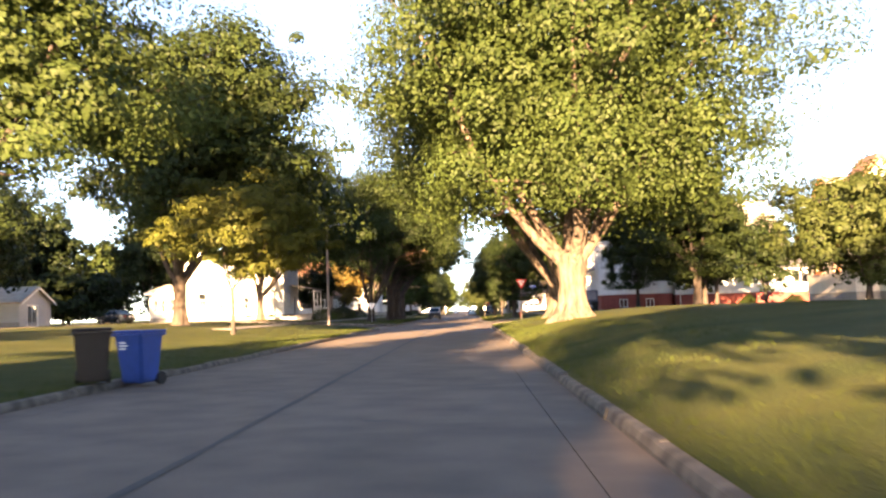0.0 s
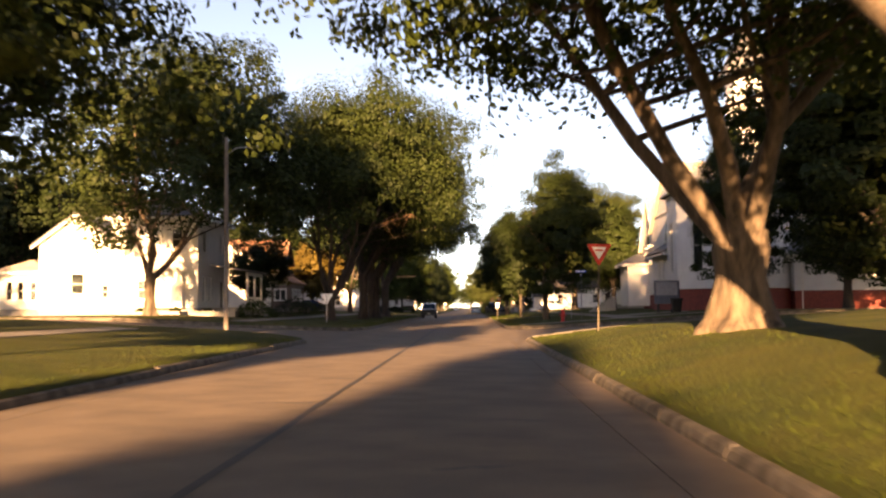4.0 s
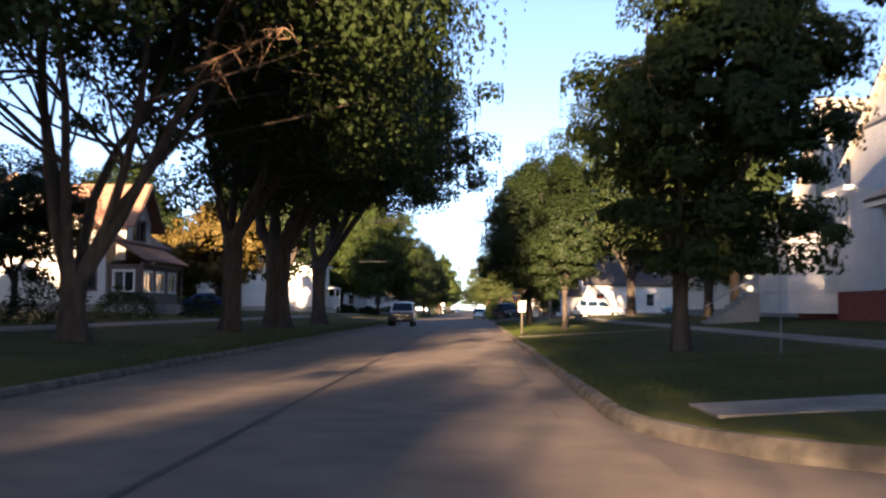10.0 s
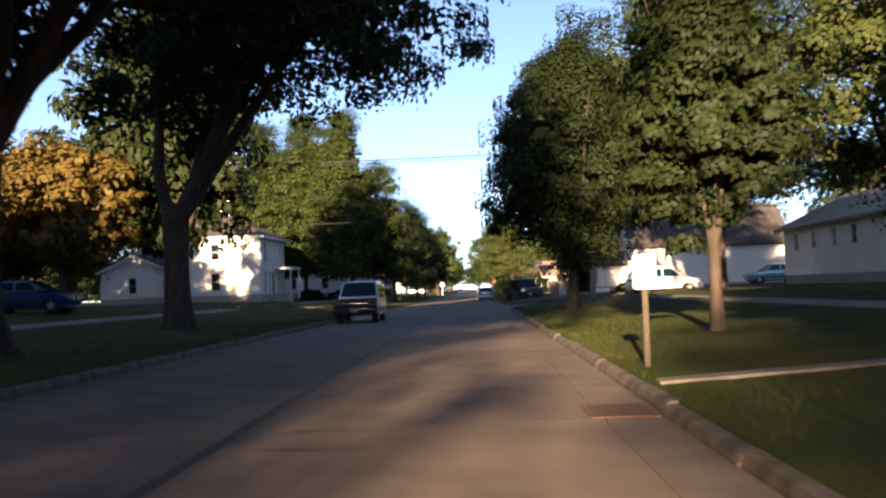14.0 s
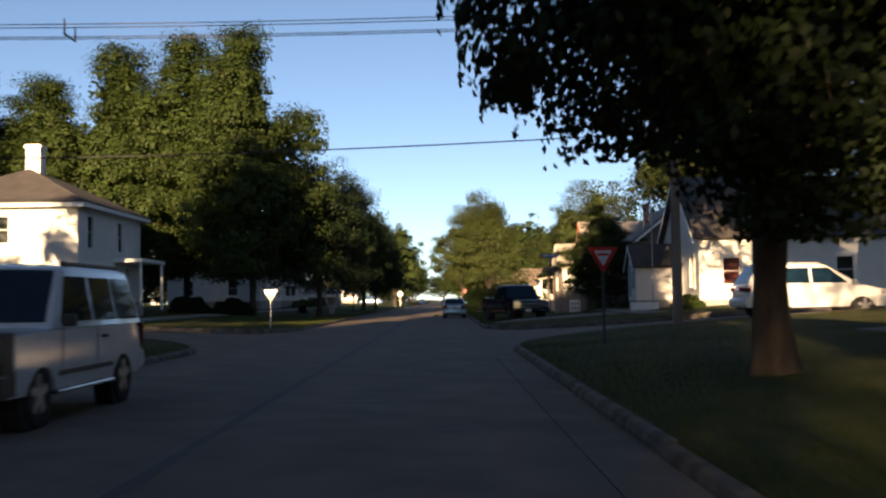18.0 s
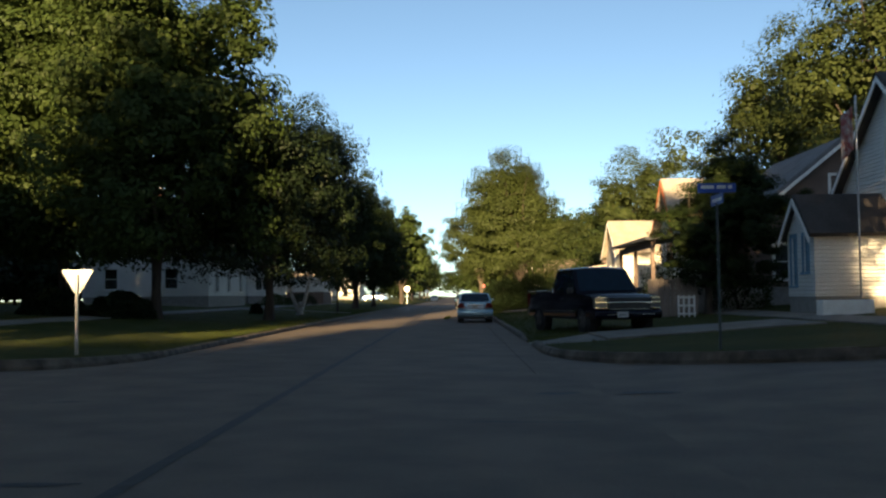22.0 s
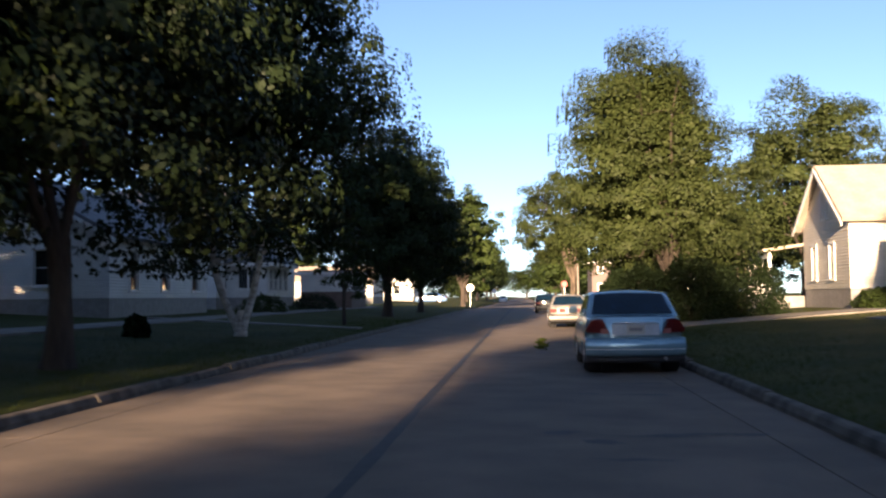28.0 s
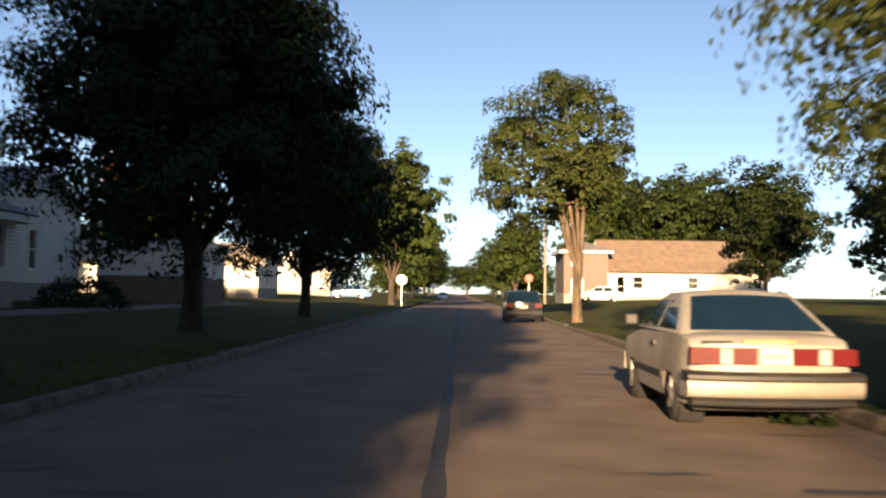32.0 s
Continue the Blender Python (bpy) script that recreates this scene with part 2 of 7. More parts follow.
P_SILVER = paint("silver_paint", (0.23, 0.37, 0.45), 0.4)
P_WHITE = paint("white_car_paint", (0.68, 0.69, 0.70))
P_OLDW = mat("worn_white_paint", (0.27, 0.268, 0.262), 0.5, color2=(0.21, 0.195, 0.17), scale=1.6, fine=40)
P_NAVY = mat("dark_blue_paint", (0.006, 0.006, 0.013), 0.1, color2=(0.005, 0.005, 0.011), scale=2, fine=60, spec=0.22)
P_DARK = paint("dark_grey_paint", (0.02, 0.024, 0.03))
P_BLUE = paint("light_blue_paint", (0.12, 0.22, 0.42))

# ---- mesh helpers ----


def mesh_of(name, bm, material, smooth=False):
    me = bpy.data.meshes.new(name)
    if smooth:
        for fc in bm.faces:
            fc.smooth = True
    bm.to_mesh(me)
    bm.free()
    me.materials.append(material)
    return me


def part(name, bm, material, parent, label="", smooth=False):
    ob = new(name, bm if isinstance(bm, bpy.types.Mesh) else mesh_of(name, bm, material, smooth))
    ob.parent = parent
    if label:
        ob["label"] = label
    return ob


GROUPS = {"wheelie_bin": "bins at the kerb", "yield_sign": "yield signs", "utility_pole": "poles along the street",
          "street_name_sign": "street name signs", "shrub": "shrubs by the houses", "wire_spacer": "spacers on the wires",
          "overhead_wire": "wires over the street", "tree": "street trees", "broadleaf_tree": "street trees",
          "storm_drain": "drains in the gutter", "street_lamp": "street lamps", "weeds": "weeds in the gutter"}


def thing(name, m, label, category, group="", kind=""):
    ob = new(name)
    ob.empty_display_size = 0.2
    ob.matrix_world = m
    return tagged(ob, label, category, group or GROUPS.get(name, ""), kind)


def box(bm, x0, x1, y0, y1, z0, z1, bevel=0.0, m=None):
    r = bmesh.ops.create_cube(bm, size=1.0)
    vs = r["verts"]
    for v in vs:
        v.co = Vector((x0 + (v.co.x + .5) * (x1 - x0), y0 + (v.co.y + .5) * (y1 - y0), z0 + (v.co.z + .5) * (z1 - z0)))
    if bevel:
        es = list({ed for v in vs for ed in v.link_edges})
        g = bmesh.ops.bevel(bm, geom=es, offset=bevel, segments=2, affect='EDGES', profile=0.5)
        vs = list({v for fc in g["faces"] for v in fc.verts} | {v for v in vs if v.is_valid})
    if m is not None:
        for v in vs:
            v.co = m @ v.co
    return bm


def B(*boxes, bevel=0.0):
    bm = bmesh.new()
    for b in boxes:
        box(bm, *b, bevel=bevel)
    return bm


def tube(bm, pts, radii, sides=8, cap=True):
    rings = []
    n = len(pts)
    ref = Vector((0.31, 0.77, 0.1)).normalized()
    for i, p in enumerate(pts):
        d = (pts[min(i + 1, n - 1)] - pts[max(i - 1, 0)]).normalized()
        s = d.cross(ref)
        if s.length < 0.1:
            s = d.cross(Vector((1, 0, 0)))
        s.normalize()
        u = d.cross(s)
        rings.append([bm.verts.new(p + (s * math.cos(k * math.tau / sides) + u * math.sin(k * math.tau / sides)) * radii[i]) for k in range(sides)])
    for r0, r1 in zip(rings, rings[1:]):
        for k in range(sides):
            bm.faces.new((r0[k], r0[(k + 1) % sides], r1[(k + 1) % sides], r1[k]))
    if cap:
        bm.faces.new(rings[0])
        bm.faces.new(rings[-1][::-1])
    return bm


def rod(p, q, r0, r1=None, sides=10):
    bm = bmesh.new()
    return tube(bm, [Vector(p), Vector(q)], [r0, r0 if r1 is None else r1], sides)


def plate(outline, y0, y1):
    """A flat thing: an outline of (x, z) with thickness along y."""
    bm = bmesh.new()
    f = [bm.verts.new((x, y0, z)) for x, z in outline]
    g = [bm.verts.new((x, y1, z)) for x, z in outline]
    bm.faces.new(f)
    bm.faces.new(g[::-1])
    for i in range(len(f)):
        j = (i + 1) % len(f)
        bm.faces.new((f[j], f[i], g[i], g[j]))
    bmesh.ops.recalc_face_normals(bm, faces=bm.faces)
    return bm


def cards(name, pts, size, material, rng, flat=0.55, aspect=0.62, out=None):
    """Many leaves, each one a small bent blade of two halves, at the points given."""
    n = len(pts)
    nor = rng.normal(size=(n, 3))
    nor[:, 2] = np.abs(nor[:, 2]) + flat
    if out is not None:
        nor = nor * .28 + out
    nor /= np.linalg.norm(nor, axis=1)[:, None]
    t = rng.normal(size=(n, 3))
    t -= nor * (t * nor).sum(1)[:, None]
    t /= np.linalg.norm(t, axis=1)[:, None]
    b = np.cross(nor, t)
    s = size * rng.uniform(0.7, 1.25, (n, 1))
    v = np.empty((n, 4, 3))
    v[:, 0] = pts - t * s * 0.5
    v[:, 1] = pts + b * s * 0.5 * aspect + nor * s * 0.12
    v[:, 2] = pts + t * s * 0.5
    v[:, 3] = pts - b * s * 0.5 * aspect + nor * s * 0.12
    me = bpy.data.meshes.new(name)
    me.vertices.add(n * 4)
    me.vertices.foreach_set("co", v.ravel())
    me.loops.add(n * 4)
    me.loops.foreach_set("vertex_index", np.arange(n * 4))
    me.polygons.add(n)
    me.polygons.foreach_set("loop_start", np.arange(0, n * 4, 4))
    me.polygons.foreach_set("loop_total", np.full(n, 4))
    me.update()
    me.validate()
    me.materials.append(material)
    return me


# ---- the lie of the land ----
HALF = 4.25            # half the width of the street
CROSS = [(84.8, 95.5), (189.5, 197.0)]      # the two cross streets
RADIUS = 7.0
DRIVES = [(206.8, 1.8), (247.6, 1.6)]       # driveways: middle and half width


def rise(x, y):
    """Height of the lawns: they climb gently away from the kerbs."""
    d = max(0.0, abs(x) - HALF - 0.15)
    z = 0.15 + min(0.85, 0.06 * d)
    if x > 0 and y < 84:
        z2 = 0.15 + min(0.62, 0.2 * d) + min(0.45, 0.06 * max(0, d - 3.1))
        k = min(1.0, max(0.0, (84 - y) / 14.0))
        z = z * (1 - k) + z2 * k
    return z


def street_level(x):
    return min(0.85, 0.06 * max(0.0, abs(x) - HALF - 1.0))

# ---- ground, streets, kerbs ----
BLOCKS = [(-400.0, CROSS[0][0]), (CROSS[0][1], CROSS[1][0]), (CROSS[1][1], 1500.0)]


def edge_x(y, y0, y1):
    """Distance of a block's edge from the street's middle, with round corners."""
    x = HALF + 0.15
    for d in (y - y0 if y0 > -300 else 99, y1 - y if y1 < 1400 else 99):
        if d < RADIUS:
            k = RADIUS - max(d, 0)
            x = max(x, HALF + 0.15 + RADIUS - math.sqrt(max(0.0, RADIUS ** 2 - k * k)))
    return x


def build_ground():
    bm = bmesh.new()
    offs = [0, .4, .9, 1.6, 2.4, 3.4, 4.6, 6, 8, 11, 15, 20, 30, 60, 150, 600, 1500]
    for y0, y1 in BLOCKS:
        ys = [y0]
        if y0 < -300:
            ys += [-200, -120, -60, -30]
        else:
            ys += [y0 + .15, y0 + .5, y0 + 1, y0 + 1.8, y0 + 2.8, y0 + 4, y0 + 5.4, y0 + 7]
        end = [y1] if y1 > 1400 else [y1 - 7, y1 - 5.4, y1 - 4, y1 - 2.8, y1 - 1.8, y1 - 1, y1 - .5, y1 - .15, y1]
        y = ys[-1] + 3
        while y < min(end[0], 420) - 1:
            ys.append(y)
            y += 3
        for mid, half in DRIVES:
            if y0 < mid < y1:
                ys = [v for v in ys if abs(v - mid) > half + .6] + [mid - half - .25, mid - half, mid + half, mid + half + .25]
        ys.sort()
        if y1 > 1400:
            ys += [460, 520, 640, 900]
        ys += end
        for s in (-1, 1):
            rows = []
            for y in ys:
                ex = edge_x(y, y0, y1)
                row = [bm.verts.new((s * (ex - .11), y, -.3))]
                drive = s > 0 and any(abs(y - mid) < half + .01 for mid, half in DRIVES)
                for o in offs:
                    x = s * (ex + o)
                    z = rise(x, y)
                    if drive and o < 2:
                        z -= .05 + .19 * max(0, 1 - o / 1.6)
                    if 0.5 < o < 60:
                        z += 0.05 * noise.noise((x * 0.25, y * 0.25, 3.0))
                    row.append(bm.verts.new((x, y, z)))
                rows.append(row)
            for a, b in zip(rows, rows[1:]):
                for i in range(len(offs)):
                    q = (a[i], a[i + 1], b[i + 1], b[i])
                    bm.faces.new(q if s > 0 else q[::-1])
    return bm


ground = new("ground", mesh_of("ground", build_ground(), GRASS, True))
tagged(ground, "mown green lawns with dry patches on both sides of the street", "ground", kind="structure")

road = new("road", mesh_of("road", B((-HALF, HALF, -400, 1500, -0.4, -0.015)), TAR))
tagged(road, "old concrete street with a dark tarred centre joint and gutters", "road", kind="structure")

# crossing streets follow the rise of the land
for i, (c0, c1) in enumerate(CROSS):
    bm = bmesh.new()
    for s in (-1, 1):
        rows = []
        for d in [0, 1, 3, 6, 10, 16, 30, 80, 400]:
            x = s * (HALF + d)
            flare = RADIUS + .4 if d < .5 else max(0.12, RADIUS - math.sqrt(max(0, RADIUS ** 2 - max(0, RADIUS - d) ** 2)) + .3)
            rows.append([bm.verts.new((x, yy, street_level(x) - 0.006)) for yy in (c0 - flare, c0 + 2, (c0 + c1) / 2, c1 - 2, c1 + flare)])
        for a, b in zip(rows, rows[1:]):
            for k in range(4):
                bm.faces.new((a[k], b[k], b[k + 1], a[k + 1]) if s > 0 else (b[k], a[k], a[k + 1], b[k + 1]))
    ob = new("road_crossing", mesh_of("road_crossing", bm, CONCRETE, True))
    tagged(ob, "worn concrete side street meeting the main street", "road", kind="structure")

# slabs between the joints
rng = np.random.default_rng(5)
SLAB = 6.0
bm = B((0.012, HALF - 0.62, 0.002, SLAB - 0.002, -0.2, 0.0))
slab_mesh = mesh_of("slab", bm, CONCRETE)
wide_mesh = mesh_of("wide_slab", B((0.012, HALF + .02, 0.002, SLAB - 0.002, -0.2, 0.0)), CONCRETE)
gut_mesh = mesh_of("gutter_slab", B((HALF - 0.608, HALF + .02, 0.002, SLAB - 0.002, -0.2, 0.0)), CONCRETE)
for j in range(-6, 62):
    for s in (-1, 1):
        crossing = 80 < j * SLAB + 3 < 100 or 179 < j * SLAB + 3 < 201
        for nm, me in ((("slab", wide_mesh),) if crossing else (("slab", slab_mesh), ("gutter_slab", gut_mesh))):
            ob = part(nm, me, None, road)
            ob.matrix_basis = pose(0, j * SLAB + (SLAB if s < 0 else 0), -0.0015 + 0.0012 * rng.random(), 0, 0, 180 if s < 0 else 0)
for y0, y1 in ((372, 1500), (-400, -36)):
    ob = part("far_slab", B((-HALF, HALF, y0, y1, -.2, 0)), CONCRETE, road)
# the tarred joints
bm = bmesh.new()
w = 0.0
prev = None
for k in range(0, 1400):
    y = -36 + k * 0.3
    wob = 0.02 * noise.noise((0, y * 0.35, 7))
    hw = (0.05 if y < 120 else 0.066) + 0.025 * noise.noise((3, y * 0.8, 1))
    cur = (bm.verts.new((wob - hw, y, 0.004)), bm.verts.new((wob + hw, y, 0.004)))
    if prev:
        bm.faces.new((prev[0], prev[1], cur[1], cur[0]))
    prev = cur
part("centre_joint", bm, TAR, road, "dark tarred joint")
for k in range(150):        # short sealed cracks
    y = rng.uniform(2, 300)
    x = rng.uniform(-3.4, 3.4)
    if k % 3 == 0:
        x = rng.uniform(1, 3.6)
    ln = rng.uniform(0.3, 1.3)
    bm = bmesh.new()
    prev = None
    ang = rng.normal(0, 0.12)
    for q in range(7):
        u = (q / 6 - .5) * ln
        hw = (0.03 + 0.07 * rng.random()) * math.sin(math.pi * (q + .4) / 6.8)
        px, py = x + u * math.cos(ang), y + u * math.sin(ang) + 0.03 * rng.normal()
        cur = (bm.verts.new((px - hw * math.sin(ang), py - hw * math.cos(ang), 0.003)), bm.verts.new((px + hw * math.sin(ang), py + hw * math.cos(ang), 0.003)))
        if prev:
            bm.faces.new((prev[0], cur[0], cur[1], prev[1]))
        prev = cur
    part("crack_seal", bm, TAR, road)

# old dark patches where the surface has broken out
def broken_patch(x, y, ln, wd, ang):
    bm = bmesh.new()
    n = 14
    ring_ = []
    for q in range(n):
        a_ = q * math.tau / n
        r_ = 1 + .9 * noise.noise((math.cos(a_) * 2.6 + x * 3, math.sin(a_) * 2.6 + y * 3, 5))
        u, v = math.cos(a_) * ln * r_, math.sin(a_) * wd * (1.3 if y > 120 else 1) * r_
        ring_.append(bm.verts.new((x + u * math.cos(ang) - v * math.sin(ang), y + u * math.sin(ang) + v * math.cos(ang), 0.0035)))
    bm.faces.new(ring_)
    part("broken_patch", bm, TAR, road)


for x, y, ln, wd, ang in ((3.07, 243.5, .42, .1, 0), (2.7, 240.7, .38, .1, .1), (3.2, 238.7, .35, .05, 0), (2.1, 236.5, .4, .13, .1), (1.15, 236.5, .25, .08, 0), (2.3, 243.6, .3, .05, 0),
                          (2.33, 201.5, .3, .05, 0), (2.32, 200.4, .33, .06, 0), (3.04, 198.8, .28, .06, 0), (3.7, 194.6, .3, .12, .3), (4.9, 194.6, .5, .14, .2), (1.4, 202, .2, .05, 0), (2.3, 198.7, .3, .04, 0),
                          (2.5, 166.6, .32, .05, 0), (3.4, 179.6, .35, .1, 0), (1.7, 222.3, .16, .12, -.5), (2.05, 221.6, .2, .1, -.6), (2.9, 222.1, .35, .07, .1), (3.5, 222.1, .17, .08, 0), (2.2, 226.3, .16, .06, 0), (3.1, 226.0, .2, .05, 0),
                          (2.4, 229.3, .3, .07, 0), (1.9, 233.5, .25, .05, 0), (3.3, 247.5, .5, .12, .1), (2.4, 249.6, .4, .12, 0), (3.0, 252, .5, .1, 0), (2.6, 262, .5, .12, 0), (3.1, 272, .6, .12, 0), (2.8, 281, .6, .15, 0),
                          (-3.2, 96, .8, .05, .1), (-2.5, 88.5, 1.4, .06, -.35), (1.6, 88.6, 1.0, .06, .12), (2.6, 90.2, .9, .07, .25), (4.4, 92.0, 1.3, .05, 0), (-.6, 86.5, .9, .05, -.1), (6.6, 86.0, 1.3, .07, .3), (.8, 82.6, .7, .04, .1)):
    broken_patch(x, y, ln, wd, ang)

# kerbs, piece by piece
KS = 3.0


def kerb_profile():
    return [(-0.0, -0.15), (0.0, 0.06), (0.03, 0.13), (0.06, 0.15), (0.17, 0.155), (0.17, -0.15)]


def kerb_piece(length):
    bm = bmesh.new()
    prof = kerb_profile()
    a = [bm.verts.new((x, 0.0, z)) for x, z in prof]
    m = [bm.verts.new((x + .006 * (i in (1, 2, 3)), length / 2, z - .004 * (i in (2, 3))) ) for i, (x, z) in enumerate(prof)]
    b = [bm.verts.new((x, length, z)) for x, z in prof]
    for p, q in ((a, m), (m, b)):
        for i in range(len(prof)):
            j = (i + 1) % len(prof)
            bm.faces.new((p[i], q[i], q[j], p[j]))
    bm.faces.new(a)
    bm.faces.new(b[::-1])
    bmesh.ops.recalc_face_normals(bm, faces=bm.faces)
    return bm


kerb_mesh = mesh_of("kerb_piece", kerb_piece(KS), KERB)
for s in (-1, 1):
    for bi, (y0, y1) in enumerate(BLOCKS):
        root = thing("kerb", pose(0, 0, 0), "worn pale concrete kerb along the lawn edge", "kerb", kind="structure")
        a0 = max(y0 + RADIUS, -30) if y0 < -300 else y0 + RADIUS
        a1 = min(y1 - RADIUS, 330) if y1 > 1400 else y1 - RADIUS
        n = int(round((a1 - a0) / KS))
        L = (a1 - a0) / n
        for k in range(n):
            if s > 0 and bi == 2 and (k * L + a0 > 244 and k * L + a0 < 251 or 204 < k * L + a0 < 209.5):
                continue            # driveways
            ob = part("kerb_piece", kerb_mesh, None, root)
            jx, jz = rng.normal(0, 0.006), rng.normal(-.012, 0.012)
            m = pose(s * (HALF + jx), a0 + k * L + (L if s < 0 else 0), jz, 0, 0, 180 if s < 0 else 0) @ Matrix.Diagonal((1, L / KS, 1, 1))
            if s > 0 and bi == 2 and (209.4 < k * L + a0 < 212.4 or 250.9 < k * L + a0 < 253.9):      # dropped beside the drives
                m = pose(HALF, a0 + k * L, -.13, 2.4) @ Matrix.Diagonal((1, L / KS, 1, 1))
            ob.matrix_basis = m
        # round corners
        for at_end, on in ((0, y0 > -300), (1, y1 < 1400)):
            if not on:
                continue
            cy = y0 + RADIUS if not at_end else y1 - RADIUS
            cx = s * (HALF + RADIUS)
            path = [(cx - s * RADIUS * math.cos(q), cy + (1 if at_end else -1) * RADIUS * math.sin(q)) for q in np.linspace(0, math.pi / 2, 9)]
            path += [(s * xx, path[-1][1]) for xx in (14, 18, 24, 32, 45, 60)]
            for p, q in zip(path, path[1:]):
                bm = bmesh.new()
                d = Vector((q[0] - p[0], q[1] - p[1], 0)).normalized()
                nrm = Vector((d.y, -d.x, 0))
                if nrm.dot(Vector((cx - p[0], cy - p[1], 0))) < 0 and abs(p[0]) < 11.4 or (abs(p[0]) >= 11 and nrm.y * (cy - p[1]) < 0):
                    nrm = -nrm
                rr = []
                for pt in (p, q):
                    zz = street_level(pt[0])
                    top = rise(pt[0], pt[1]) + .006
                    rr.append([bm.verts.new((pt[0] + nrm.x * o, pt[1] + nrm.y * o, zl)) for o, zl in ((-.02, zz - .2), (-.02, zz + .06), (.04, top - .01), (.15, top), (.15, zz - .2))])
                for i in range(5):
                    j = (i + 1) % 5
                    bm.faces.new((rr[0][i], rr[1][i], rr[1][j], rr[0][j]))
                bm.faces.new(rr[0])
                bm.faces.new(rr[1][::-1])
                bmesh.ops.recalc_face_normals(bm, faces=bm.faces)
                part("kerb_piece", bm, KERB, root)

# pavements: a row of concrete squares


def walkway(label, a, b, width=1.25, step=1.5):
    d = Vector((b[0] - a[0], b[1] - a[1], 0))
    n = max(1, int(d.length / step))
    root = thing("pavement", pose(0, 0, 0), label, "pavement", kind="structure")
    u = d / n
    w = Vector((-d.y, d.x, 0)).normalized() * width / 2
    g = u.normalized() * 0.008
    for k in range(n):
        p, q = Vector((a[0], a[1], 0)) + u * k + g, Vector((a[0], a[1], 0)) + u * (k + 1) - g
        bm = bmesh.new()
        lift = 0.035 + 0.006 * rng.random()
        top = [bm.verts.new((c.x, c.y, rise(c.x, c.y) + lift)) for c in (p - w, q - w, q + w, p + w)]
        low = [bm.verts.new(v.co - Vector((0, 0, .2))) for v in top]
        bm.faces.new(top)
        for i in range(4):
            j = (i + 1) % 4
            bm.faces.new((top[i], low[i], low[j], top[j]))
        bmesh.ops.recalc_face_normals(bm, faces=bm.faces)
        part("paving_square", bm, WALKM, root)
    return root


PAVE = "pale concrete pavement squares laid across the lawn"
walkway(PAVE, (12.0, 101), (12.0, 178))
walkway(PAVE, (4.5, 78.6), (40, 78.6))
walkway(PAVE, (5.2, 101.2), (40, 101.6), 1.4)
walkway(PAVE, (4.5, 133.9), (12, 133.6), .42)
walkway(PAVE, (12.7, 110), (17.0, 110), 3.2)
walkway(PAVE, (-12.0, 101), (-12.0, 180))
walkway(PAVE, (-12.0, 202), (-12.0, 300))
walkway(PAVE, (-12.0, 60), (-12.0, 80))
walkway(PAVE, (12.0, 202), (12.0, 243))
walkway(PAVE, (-5, 251), (-14, 251), 1.1)


def apron(root, mid, half):
    """Slab that ramps from the gutter up to the driveway."""
    bm = bmesh.new()
    pts = [(HALF + .03, .012), (HALF + .35, .05), (HALF + 1.6, .235)]
    rows = [[bm.verts.new((x, mid + k * half * (1.12 if i == 0 else 1.0), z)) for k in (-1, 1)] for i, (x, z) in enumerate(pts)]
    low = [[bm.verts.new(v.co - Vector((0, 0, .25))) for v in r] for r in rows]
    for i in range(2):
        bm.faces.new((rows[i][0], rows[i + 1][0], rows[i + 1][1], rows[i][1]))
        for k in (0, 1):
            bm.faces.new((rows[i][k], low[i][k], low[i + 1][k], rows[i + 1][k]))
    for i in (0, 2):
        bm.faces.new((rows[i][0], rows[i][1], low[i][1], low[i][0]))
    bmesh.ops.recalc_face_normals(bm, faces=bm.faces)
    part("apron", bm, WALKM, root)


apron(walkway("concrete driveway running up from the street", (HALF + 1.62, 206.8), (11, 206.8), 3.6), *DRIVES[0])
apron(walkway("cracked concrete driveway running up from the street", (HALF + 1.62, 247.6), (14, 249.5), 3.2), *DRIVES[1])

# ---- houses ----
SIDES = {'S': 0, 'E': 90, 'N': 180, 'W': -90}


